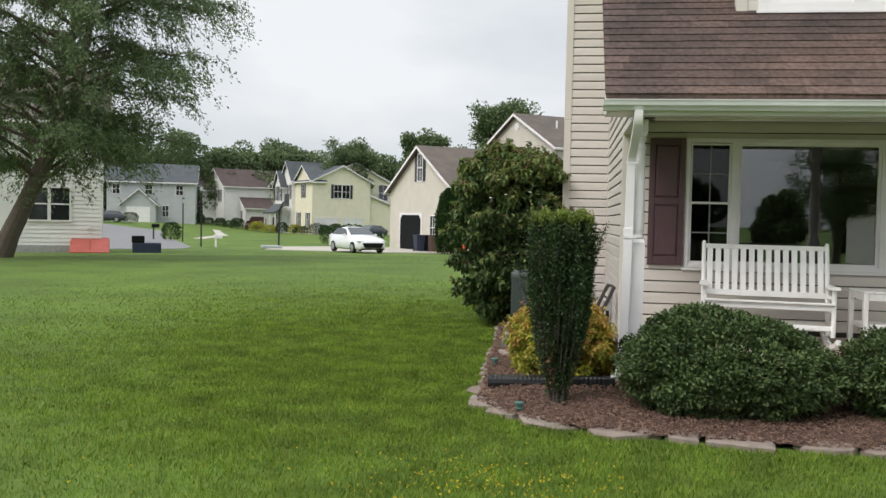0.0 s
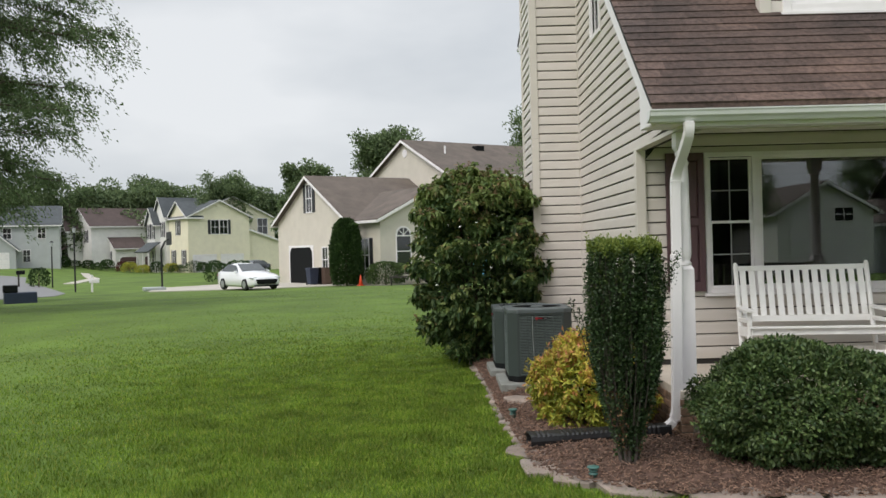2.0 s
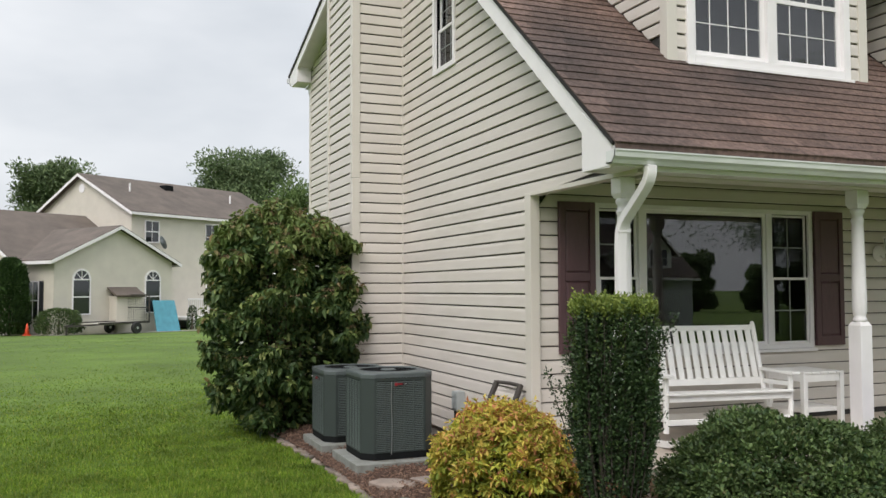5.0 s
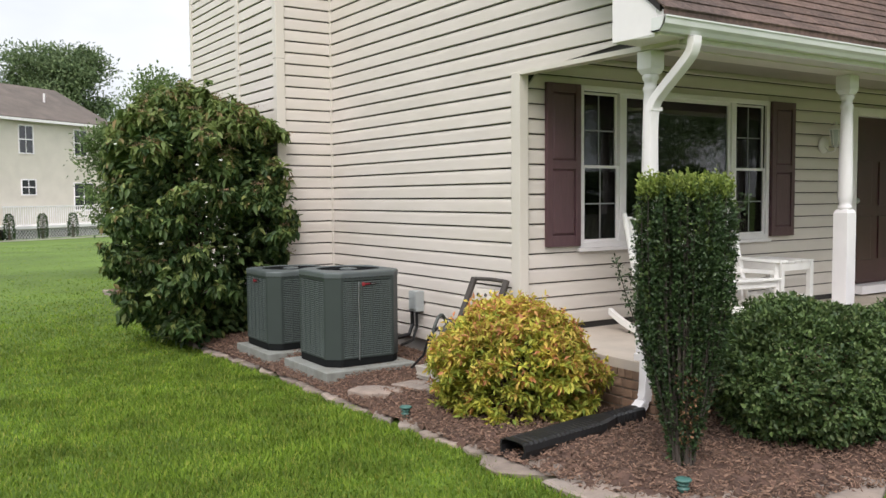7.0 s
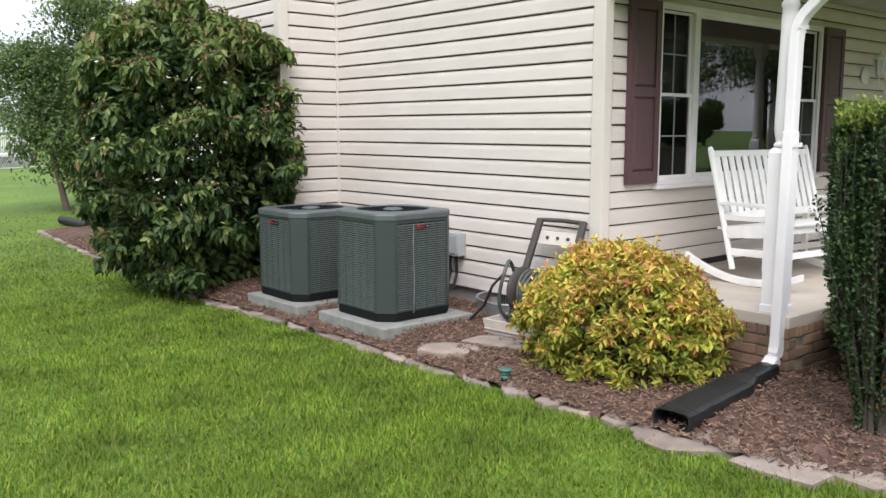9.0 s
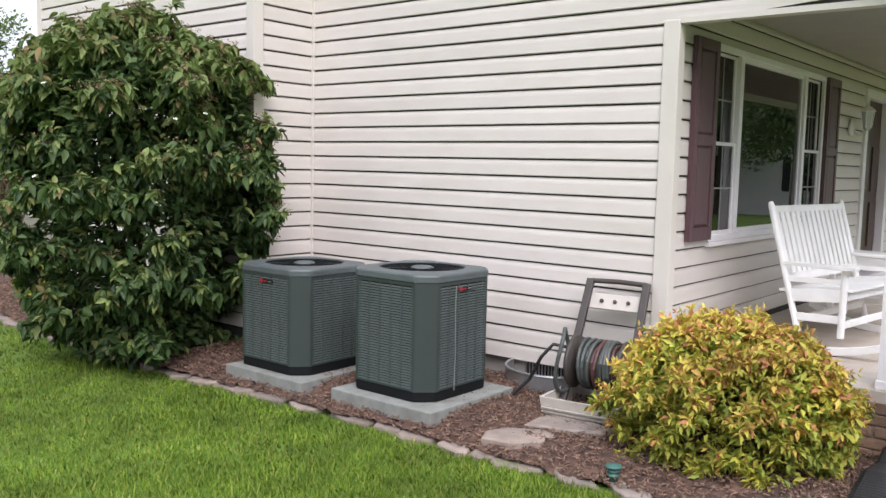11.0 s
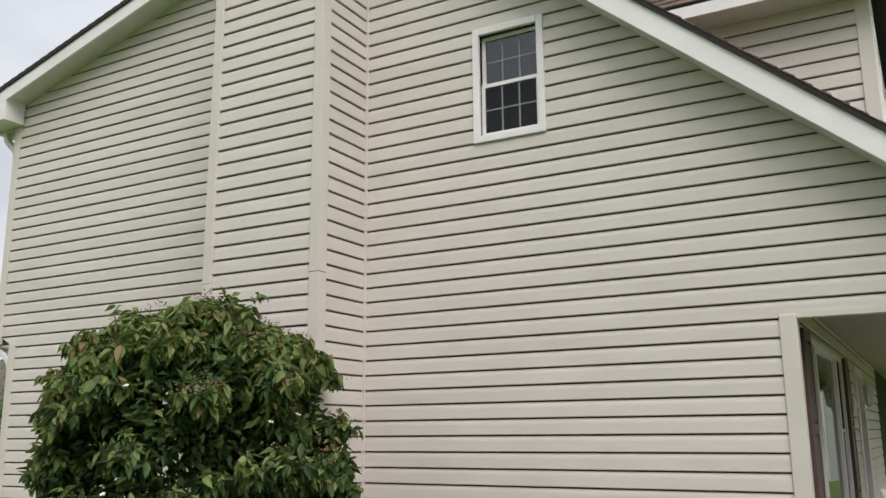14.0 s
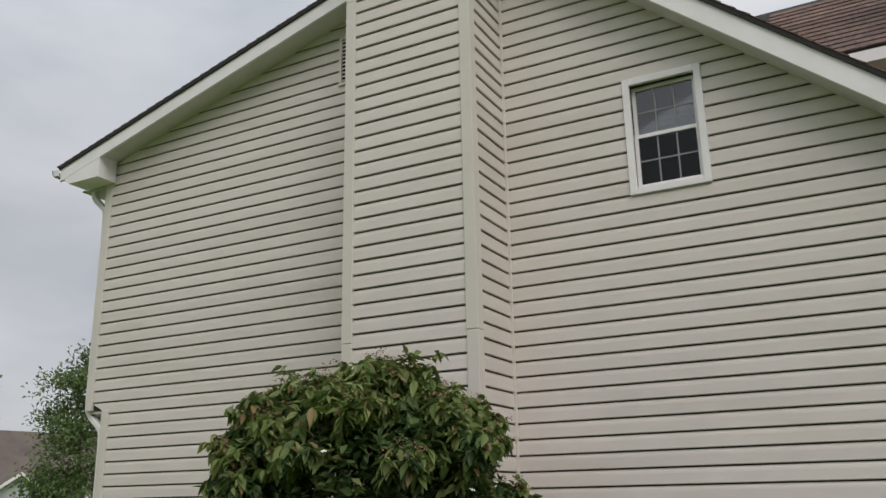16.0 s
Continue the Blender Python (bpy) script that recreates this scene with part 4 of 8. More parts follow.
for k in range(6):
    a = math.pi * k / 3
    Build().tube([(0.042 * math.cos(a), -0.15 + 0.042 * math.sin(a), 0.0), (0.060 * math.cos(a), -0.15 + 0.060 * math.sin(a), 0.15)], 0.004, 5).ob("lantern_bar", WHITE, lamp)


# ---- dormers ----
def dormer(dx, n):
    d = thing("dormer", "gabled dormer with beige siding and a white double window", "dormer", (dx, 0, 0), group="front dormers", kind="structure")
    zb = lambda y: roof_top(y) - 0.03
    yb = RIDGE_Y - (RIDGE_Z - D_EAVE) / RISE_F
    zw0, zw1 = roof_top(D_Y) - 0.02, 4.86
    wx0, wx1 = D_X0 + 0.175, D_X1 - 0.195
    f = wall_slab((0, D_Y, 0), (1, 0, 0), (0, -1, 0), 0.12, [D_X0, D_MID, D_X1], lambda x: zb(D_Y), lambda x: D_PEAK - 0.12 - 0.92 * abs(x - D_MID), [(wx0 + 0.05, wx1 - 0.05, zw0 + 0.05, zw1 - 0.05)])
    fw = f.ob("front_wall", SHADED_SHEATH, d)
    clad(fw, (0, D_Y, 0), (1, 0, 0), (0, -1, 0), zb(D_Y), lambda z: (max(D_X0 + 0.075, D_MID - (D_PEAK - 0.14 - z) / 0.92), min(D_X1 - 0.075, D_MID + (D_PEAK - 0.14 - z) / 0.92)) if z < D_PEAK - 0.2 else None, D_PEAK - 0.2,
         [(wx0, wx1, zw0, zw1)])
    for x in (D_X0, D_X1):
        s = -1 if x == D_X0 else 1
        w = Build().prism([(x, D_Y + 0.12, zb(D_Y + 0.12)), (x, yb, D_EAVE), (x, D_Y + 0.12, D_EAVE)], (-s * 0.12, 0, 0)).ob("side_wall", SHADED_SHEATH, d)
        back = lambda z: RIDGE_Y - (RIDGE_Z - z + 0.02) / RISE_F
        if s < 0:
            clad(w, (x, 0, 0), (0, -1, 0), (-1, 0, 0), zb(D_Y), lambda z: (-back(z), -D_Y - 0.075) if back(z) > D_Y + 0.12 else None, D_EAVE - 0.05)
        Build().box(x - 0.028 if s < 0 else x - 0.075, x + 0.075 if s < 0 else x + 0.028, D_Y - 0.028, D_Y + 0.075, zb(D_Y) + 0.005, D_EAVE - 0.05).ob("corner_post", TRIM, d, "", 0.005)
    for s in (-1, 1):
        xe, ze = D_MID + s * (D_MID - D_X0 + 0.30), D_PEAK - 0.92 * (D_MID - D_X0 + 0.30)
        y0, y1, yr = D_Y - 0.30, RIDGE_Y - (RIDGE_Z - ze) / RISE_F + 0.05, RIDGE_Y - (RIDGE_Z - D_PEAK) / RISE_F + 0.05
        q = [Vector((xe, y0, ze)), Vector((D_MID, y0, D_PEAK)), Vector((D_MID, yr, D_PEAK)), Vector((xe, y1, ze))]
        low = [p - Vector((0, 0, 0.07)) for p in q]
        r = Build().add(low + q, [(0, 1, 2, 3), (4, 5, 6, 7), (0, 1, 5, 4), (1, 2, 6, 5), (2, 3, 7, 6), (3, 0, 4, 7)]).ob("roof", FELT, d)
        kk = math.hypot(1, 0.92)
        if s < 0:
            shingle_field(r, (xe, y1, ze + 0.002), (0, -1, 0), (1 / kk, 0, 0.92 / kk), (-0.92 / kk, 0, 1 / kk), y1 - y0, (D_MID - xe) * kk, lambda p: False, skip=lambda p: p.z < roof_top(p.y - 0.2) - 0.05)
        Build().box(min(xe, xe + s * 0.02), max(xe, xe + s * 0.02), y0, y1, ze - 0.135, ze - 0.035).ob("fascia", WHITE, d)
        Build().box(min(xe, D_MID + s * (D_MID - D_X0)), max(xe, D_MID + s * (D_MID - D_X0)), y0, y1 - 0.15, ze - 0.13, ze - 0.115).ob("soffit", SOFFIT, d)
        Build().prism([(xe, y0 - 0.005, ze - 0.135), (xe, y0 - 0.005, ze - 0.01), (D_MID, y0 - 0.005, D_PEAK - 0.01), (D_MID, y0 - 0.005, D_PEAK - 0.145)], (0, 0.02, 0)).ob("rake_board", WHITE, d)
    w = new("window")
    w.parent = d
    w.location = (0, D_Y, 0)
    casing(w, wx0, wx1, zw0, zw1, 0.0, 0.075, 0.04, 0.10)
    xm = (wx0 + wx1) / 2
    Build().box(xm - 0.05, xm + 0.05, -0.036, 0.1, zw0 + 0.075, zw1 - 0.075).ob("mullion", WHITE, w, "", 0.004)
    sash_flat(w, wx0 + 0.075, xm - 0.05, zw0 + 0.075, zw1 - 0.075, 0.02, 4, 3)
    sash_flat(w, xm + 0.05, wx1 - 0.075, zw0 + 0.075, zw1 - 0.075, 0.02, 4, 3)
    # Near-black sheet across the window: the dormer's dim inside as a colour.
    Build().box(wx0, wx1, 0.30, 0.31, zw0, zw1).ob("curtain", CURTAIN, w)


def sash_flat(parent, x0, x1, z0, z1, y, cols, rows):
    """One dark paned sash with bars, the bars kept in the same part as the sash."""
    t = 0.045
    f = Build()
    for a, c, d, e in ((x0, x0 + t, z0, z1), (x1 - t, x1, z0, z1), (x0 + t, x1 - t, z0, z0 + t), (x0 + t, x1 - t, z1 - t, z1), (x0 + t, x1 - t, (z0 + z1) / 2 - 0.02, (z0 + z1) / 2 + 0.02)):
        f.box(a, c, y - 0.014, y + 0.014, d, e)
    for i in range(1, cols):
        xx = x0 + (x1 - x0) * i / cols
        f.box(xx - 0.004, xx + 0.004, y - 0.009, y - 0.003, z0 + t, z1 - t)
    for i in range(1, 2 * rows - 2):
        zz = z0 + (z1 - z0) * i / (2 * rows - 2)
        f.box(x0 + t, x1 - t, y - 0.0095, y - 0.0035, zz - 0.004, zz + 0.004)
    f.ob("sash", WHITE, parent)
    p = Build().box(x0 + t, x1 - t, y - 0.002, y + 0.002, z0 + t, z1 - t).ob("pane", GLASS, parent)
    p.visible_shadow = False


for i in range(2):
    dormer(D_STEP * i, i)

# ---- porch ----
P_X0, P_Y0 = 0.55, 7.80
structure(Build().box(P_X0 + 0.004, 9.0, P_Y0 + 0.004, FRONT - 0.002, 0.30, PORCH_Z), "porch_floor", PORCH, "tan concrete porch floor", "floor", 0.006)
brick_base = structure(Build().box(P_X0 + 0.014, 9.0, P_Y0 + 0.014, FRONT - 0.01, -0.2, 0.299), "porch_base", MORTAR, "brick base of the porch", "wall")
bm_mesh = Build().box(0, 0.092, 0, 0.195, 0, 0.057).ob("brick", BRICK, brick_base, "", 0.004)
brick_shape = bm_mesh.data
bpy.data.objects.remove(bm_mesh)
rb = random.Random(3)
for row in range(5):
    z = -0.02 + row * 0.066
    if row == 4:
        y = P_Y0
        while y < FRONT - 0.08:
            b = new("brick", brick_shape)
            b.matrix_basis = pose(P_X0 + 0.001, y + 0.066, z, rb.uniform(-0.4, 0.4), 0, -90) @ Matrix.Diagonal((0.66, 0.5, 1, 1))
            b.parent = brick_base
            y += 0.068
        x = P_X0 + 0.1
        while x < 6.0:
            b = new("brick", brick_shape)
            b.matrix_basis = pose(x, P_Y0 - 0.003, z, rb.uniform(-0.4, 0.4), 0, 0) @ Matrix.Diagonal((0.66, 0.5, 1, 1))
            b.parent = brick_base
            x += 0.068
    else:
        y = P_Y0 - (row % 2) * 0.1
        while y < FRONT - 0.1:
            b = new("brick", brick_shape)
            b.matrix_basis = pose(P_X0 + rb.uniform(0, 0.004), max(y, P_Y0), z, 0, 0, rb.uniform(-0.5, 0.5))
            b.parent = brick_base
            y += 0.206
        x = P_X0 + 0.1 + (row % 2) * 0.1
        while x < 6.0:
            b = new("brick", brick_shape)
            b.matrix_basis = pose(x + 0.195, P_Y0 + rb.uniform(-0.003, 0.003), z, 0, 0, 90)
            b.parent = brick_base
            x += 0.206


def post(x, y):
    p = thing("porch_post", "white turned wooden porch post", "post", (x, y, PORCH_Z), group="porch posts")
    s = 0.062
    Build().box(-s - 0.008, s + 0.008, -s - 0.008, s + 0.008, 0, 0.05).ob("foot", WHITE, p, "", 0.006)
    def block(z0, z1, z2, z3, name):
        # a square block between z1 and z2, chamfered in to the turning at z0 and z3
        rings = [(0.045, z0), (s, z1), (s, z2), (0.045, z3)]
        b = Build()
        for r, z in rings:
            b.v += [(-r, -r, z), (r, -r, z), (r, r, z), (-r, r, z)]
        for k in range(3):
            b.f += [(4 * k + q, 4 * k + (q + 1) % 4, 4 * k + 4 + (q + 1) % 4, 4 * k + 4 + q) for q in range(4)]
        b.f += [(3, 2, 1, 0), (12, 13, 14, 15)]
        b.ob(name, WHITE, p, "", 0.004)
    block(0.045, 0.05, 0.955, 0.985, "lower_block")
    prof = [(0.045, 0.98), (0.056, 0.992), (0.056, 1.008), (0.043, 1.022), (0.050, 1.045), (0.057, 1.08), (0.057, 1.16), (0.047, 1.72), (0.043, 1.78), (0.051, 1.795), (0.051, 1.812), (0.041, 1.828), (0.041, 1.852), (0.055, 1.872), (0.055, 1.888), (0.045, 1.905)]
    Build().lathe(prof, 20).ob("turned_shaft", WHITE, p, "", 0, True)
    block(1.90, 1.935, CEIL_Z - PORCH_Z - 0.002, CEIL_Z - PORCH_Z - 0.001, "upper_block")


for x in (0.645, 2.885, 5.07):
    post(x, 7.945)
# ---- ground ----
def land(x, y):
    """Height of the ground: level by the house, falling a little far off and rising beyond the street."""
    d = np.hypot(np.asarray(x, float), np.asarray(y, float) - 6)
    a = np.clip((d - 22) / 30, 0, 1)
    b = np.clip((d - 60) / 52, 0, 1)
    s = lambda t: t * t * (3 - 2 * t)
    rise = np.clip((-np.asarray(x, float) - 38) / 18, 0, 1)
    return GROUND - 0.66 * s(a) - 0.32 * s(b) + 1.1 * s(rise) * s(b)


def ground_sheet():
    xs = np.concatenate([[-900, -500, -300, -200], np.linspace(-150, 100, 126), [200, 300, 500, 900]])
    ys = np.concatenate([[-900, -400, -200], np.linspace(-100, 180, 141), [260, 400, 600, 900]])
    gx, gy = np.meshgrid(xs, ys)
    v = np.stack([gx, gy, land(gx, gy)], -1).reshape(-1, 3)
    nx = len(xs)
    i, j = np.meshgrid(np.arange(nx - 1), np.arange(len(ys) - 1))
    a = (j * nx + i).ravel()
    f = np.stack([a, a + 1, a + nx + 1, a + nx], 1).ravel()
    g = fast_mesh("ground", v, f, 4, SOIL)
    return tagged(g, "mown green lawn reaching to the street", "lawn", "", "structure")


ground_sheet()
EDGE = [(9.0, 6.12), (5.0, 6.13), (3.4, 6.15), (2.2, 6.22), (1.2, 6.27), (0.59, 6.34), (0.05, 6.46), (-0.36, 6.72), (-0.62, 7.06), (-0.65, 7.35), (-0.66, 7.90), (-0.70, 8.50), (-0.74, 9.40),
        (-0.76, 10.5), (-0.80, 11.5), (-0.86, 12.6), (-0.88, 13.4), (-0.83, 14.2), (-0.77, 15.0), (-0.68, 15.5), (-0.60, 16.5), (-0.50, 17.6), (-0.4, 19.0)]



def in_bed(x, y):
    """True on the mulch."""
    x, y = np.asarray(x, float), np.asarray(y, float)
    ex = [p[0] for p in EDGE[6:]]
    ey = [p[1] for p in EDGE[6:]]
    side_in = (y > ey[0]) & (y < 19.0) & (x > np.interp(y, ey, ex)) & (x < 0.7)
    fy = np.interp(x, [p[0] for p in EDGE[6::-1]], [p[1] for p in EDGE[6::-1]])
    front_in = (x > EDGE[6][0]) & (x < 9.0) & (y > fy) & (y < 7.8)
    return side_in | front_in


def mulch_sheet():
    n = 0.045
    gx, gy = np.meshgrid(np.arange(-1.5, 9.0, n), np.arange(6.1, 19.1, n))
    keep = in_bed(gx, gy) | in_bed(gx + 0.06, gy) | in_bed(gx, gy + 0.06)
    rng = np.random.default_rng(8)
    pads = lambda x, y: 0.045 * np.clip((y - 9.85) / 0.3, 0, 1) * np.clip((13.0 - y) / 0.5, 0, 1)
    bank = lambda x, y: (0.045 + pads(x, y)) * np.mean([in_bed(x + 0.24 * math.cos(a), y + 0.24 * math.sin(a)) for a in np.arange(12) * math.pi / 6], axis=0) ** 2
    h = GROUND + 0.030 + bank(gx, gy) + rng.normal(0, 0.010, gx.shape)
    idx = -np.ones(gx.shape, int)
    idx[keep] = np.arange(keep.sum())
    v = np.stack([gx[keep], gy[keep], h[keep]], 1)
    a, b, c, d = idx[:-1, :-1], idx[:-1, 1:], idx[1:, 1:], idx[1:, :-1]
    ok = (a >= 0) & (b >= 0) & (c >= 0) & (d >= 0)
    f = np.stack([a[ok], b[ok], c[ok], d[ok]], 1).ravel()
    m = fast_mesh("mulch_bed", v, f, 4, MULCH)
    tagged(m, "planting bed of shredded brown bark mulch", "mulch", "", "structure")
    # loose shreds
    k = 140000
    px, py = rng.uniform(-1.0, 4.6, k), rng.uniform(6.15, 17.5, k)
    near = in_bed(px, py) | in_bed(px + 0.06, py) | in_bed(px, py + 0.06)
    px, py = px[near], py[near]
    k = len(px)
    a = rng.uniform(0, 2 * math.pi, k)
    L, W = rng.uniform(0.005, 0.021, k), rng.uniform(0.002, 0.0055, k)
    tilt = rng.normal(0, 0.35, k)
    d = np.stack([np.cos(a) * np.cos(tilt), np.sin(a) * np.cos(tilt), np.sin(tilt)], 1)
    s = np.stack([-np.sin(a), np.cos(a), rng.normal(0, 0.4, k)], 1)
    c = np.stack([px, py, GROUND + 0.041 + bank(px, py) + rng.uniform(-0.004, 0.014, k)], 1)
    up = np.array([0, 0, 0.004])
    q = [c - d * L[:, None] - s * W[:, None], c + d * L[:, None] - s * W[:, None] * 0.5, c + d * L[:, None] * 0.9 + s * W[:, None], c - d * L[:, None] * 0.8 + s * W[:, None] * 0.6]
    v = np.stack(q + [p + up for p in q], 1).reshape(-1, 3)
    base = (np.arange(k) * 8)[:, None]
    f = np.concatenate([base + np.array(t)[None, :] for t in ((4, 5, 6, 7), (0, 1, 5, 4), (1, 2, 6, 5), (2, 3, 7, 6), (3, 0, 4, 7))], 1).ravel()
    tagged(fast_mesh("mulch_shreds", v, f, 4, CHIPS), "loose bark shreds strewn over the bed", "mulch", "", "stuff")


mulch_sheet()


def flat_stone(name, cx, cy, lx, ly, yaw, z, thick, rng, parent=None, sides=7):
    b = Build()
    ring = []
    for i in range(sides):
        a = 2 * math.pi * i / sides + rng.uniform(-0.34, 0.34)
        r = rng.uniform(0.68, 1.20)
        sx = math.copysign(abs(math.cos(a)) ** 0.75, math.cos(a))
        sy = math.copysign(abs(math.sin(a)) ** 0.75, math.sin(a))
        ring.append((lx / 2 * sx * r, ly / 2 * sy * r))
    n = len(ring)
    low = [(x * 1.03, y * 1.03, -thick) for x, y in ring]
    mid = [(x * 1.03, y * 1.03, -0.010) for x, y in ring]
    top = [(x * 0.95, y * 0.95, rng.uniform(-0.003, 0.004)) for x, y in ring]
    f = [(i, (i + 1) % n, n + (i + 1) % n, n + i) for i in range(n)] + [(n + i, n + (i + 1) % n, 2 * n + (i + 1) % n, 2 * n + i) for i in range(n)]
    b.add(low + mid + top, f + [tuple(range(2 * n, 3 * n))])
    return b.ob(name, FLAG, parent, "", 0, False, pose(cx, cy, z, rng.uniform(-3, 3), rng.uniform(-3, 3), yaw))


border = thing("stone_border", "border of flat tan flagstones along the mulch bed", "stone border", kind="structure")
rs = random.Random(11)
along = []
for (xa, ya), (xb, yb) in zip(EDGE[2:], EDGE[3:]):
    d = math.hypot(xb - xa, yb - ya)
    along += [(xa + (xb - xa) * i / max(1, int(d / 0.02)), ya + (yb - ya) * i / max(1, int(d / 0.02)), math.degrees(math.atan2(yb - ya, xb - xa))) for i in range(int(d / 0.02))]
pos = 0
while pos < len(along) - 12:
    front_run = along[pos][1] < 7.7
    L = rs.uniform(0.30, 0.56) if front_run else rs.uniform(0.16, 0.40)
    mid = along[min(len(along) - 1, pos + int(L / 0.04))]
    w = rs.uniform(0.24, 0.40) if front_run else rs.uniform(0.15, 0.26)
    flat_stone("edging_stone", mid[0] + rs.uniform(-0.02, 0.02), mid[1] + rs.uniform(-0.02, 0.02), L * 0.95, w, mid[2] + rs.uniform(-16, 16), GROUND + (0.042 if front_run else 0.034) + rs.uniform(-0.008, 0.006), 0.05, rs, border)
    pos += int(L / 0.02)
for cx, cy, lx, ly, yaw, z in ((-0.52, 9.56, 0.50, 0.32, -50, 0.096), (-0.17, 9.47, 0.50, 0.30, -72, 0.104)):
    s = flat_stone("stepping_stone", cx, cy, lx, ly, yaw, GROUND + z, 0.05, rs)
    tagged(s, "flat tan stepping stone lying on the mulch", "stone", "stepping stones")


# ---- lawn grass ----
def blades(name, n, lo, hi, near, far, seed):
    """Blades strewn over the lawn, thinning with the distance from the side of the house that is walked round."""
    rng = np.random.default_rng(seed)
    line = np.array([(0.0, 0.2, -6.0), (-2.4, 2.4, 12.0), (-4.0, 5.3, 38.0), (-5.5, 9.6, 58.0)])
    s = rng.uniform(0, 3, n)
    o = np.stack([np.interp(s, range(4), line[:, i]) for i in range(3)], 1)
    ang = np.radians(o[:, 2] + rng.normal(0, 33, n))
    mid = min(far, near + 6.5)
    d = np.where(rng.uniform(0, 1, n) < 0.6, np.sqrt(rng.uniform(near * near, mid * mid, n)), near * (far / near) ** rng.uniform(0.25, 1, n))
    px, py = o[:, 0] + d * np.sin(ang), o[:, 1] + d * np.cos(ang)
    keep = ~in_bed(px, py) & ~((px > 0.55) & (py > 7.7) & (py < 19))
    ex = np.interp(py, [p[1] for p in EDGE[7:]], [p[0] for p in EDGE[7:]])
    keep &= ~((py > 6.6) & (py < 19) & (np.abs(px - ex) < 0.07)) & ~((px > -0.3) & (py > np.interp(px, [-0.3, 0.1, 0.6, 1.2, 2.2, 9], [6.60, 6.38, 6.24, 6.17, 6.12, 6.02])) & (py < 7.2))
    px, py, d = px[keep], py[keep], d[keep]
    k = len(px)
    patch = 0.5 + 0.5 * np.sin(px * 2.1 + 1.3 * np.sin(py * 1.7)) * np.sin(py * 2.6 + 0.8 * np.sin(px * 3.1))
    h = rng.uniform(lo, hi, k) * (0.75 + 0.5 * patch) * np.interp(d, [5, 15], [1.0, 0.5])
    a = rng.uniform(0, 2 * math.pi, k)
    lean = rng.uniform(0.1, 0.75, k)
    dr = np.stack([np.cos(a) * np.sin(lean), np.sin(a) * np.sin(lean), np.cos(lean)], 1)
    s = np.stack([-np.sin(a + rng.normal(0, 0.7, k)), np.cos(a), np.zeros(k)], 1)
    p = np.stack([px, py, land(px, py) - 0.003], 1)
    w = (0.0022 * np.maximum(1.0, d / 4.5) * rng.uniform(0.6, 1.3, k))[:, None]
    bend = np.stack([np.cos(a), np.sin(a), -0.4 * np.ones(k)], 1) * (h * rng.uniform(0.05, 0.35, k))[:, None]
    m = p + dr * (h * 0.55)[:, None]
    t = p + dr * h[:, None] + bend
    v = np.stack([p - s * w, p + s * w, m + s * w * 0.8, m - s * w * 0.8, t], 1).reshape(-1, 3)
    b = (np.arange(k) * 5)[:, None]
    f = np.concatenate([b, b + 1, b + 2, b, b + 2, b + 3, b + 3, b + 2, b + 4], 1).ravel()
    return tagged(fast_mesh(name, v, f, 3, GRASS), "blades of mown green grass", "grass", "", "stuff")


blades("lawn_grass", 560000, 0.028, 0.058, 1.5, 16.0, 1)
blades("lawn_grass", 120000, 0.02, 0.04, 9.0, 40.0, 2)

rng = np.random.default_rng(21)
n = 220
px = np.concatenate([rng.normal(-0.35, 0.45, n), rng.uniform(-3, 0.5, 40)])
py = np.concatenate([rng.normal(4.75, 0.32, n), rng.uniform(3.2, 6, 40)])
pp = np.stack([px, py, GROUND + rng.uniform(0.05, 0.075, len(px))], 1)
v, f = leaf_arrays(np.repeat(pp, 5, 0), rng.normal(0, 1, (len(pp) * 5, 3)) + np.array([0, 0, 1.0]), rng, 0.011, 0.9, -0.3, 0.6)
tagged(fast_mesh("lawn_flowers", v, f, 3, CLOVER), "tiny yellow flowers scattered in the lawn", "flowers", "", "stuff")


# ---- shrubs ----
def leaf_parts(parent, v, f, mat, single, seed, name="leaf", rounded=False):
    """Leaves as one joined part, with some of the outermost as single pieces."""
    n = len(v) // 4
    pick = set(single.tolist())
    keep = np.array([i for i in range(n) if i not in pick])
    vv = v.reshape(n, 4, 3)[keep].reshape(-1, 3)
    k = (np.arange(len(keep)) * 4)[:, None]
    ff = np.concatenate([k, k + 1, k + 2, k, k + 2, k + 3], 1).ravel()
    vv, ff = ovate(vv) if rounded else (vv, ff)
    fast_mesh("foliage", vv, ff, 3, mat, parent, "stuff")
    if not len(pick):
        return
    L = 1.0
    shape = Build().add([(0, 0, 0), (0.225, 0.40, 0.12), (0, 0.78, 0.07), (0, 1, 0), (-0.225, 0.40, 0.12), (0.16, 0.70, 0.10), (-0.16, 0.70, 0.10), (0, 0.4, 0)],
                        [(0, 1, 7), (7, 1, 5, 2), (2, 5, 3), (0, 7, 4), (7, 2, 6, 4), (2, 3, 6)]).mesh("leaf")
    shape.materials.append(mat)
    for i in pick:
        a, l, t, r = (Vector(q) for q in v.reshape(n, 4, 3)[i])
        y = t - a
        ln = y.length
        y.normalize()
        x = (l - r)
        x = (x - y * x.dot(y)).normalized()
        z = x.cross(y)
        m = Matrix((x, y, z)).transposed().to_4x4()
        o = new(name, shape)
        o.matrix_basis = Matrix.Translation(a) @ m @ Matrix.Diagonal((ln, ln, ln, 1))
        o.parent = parent


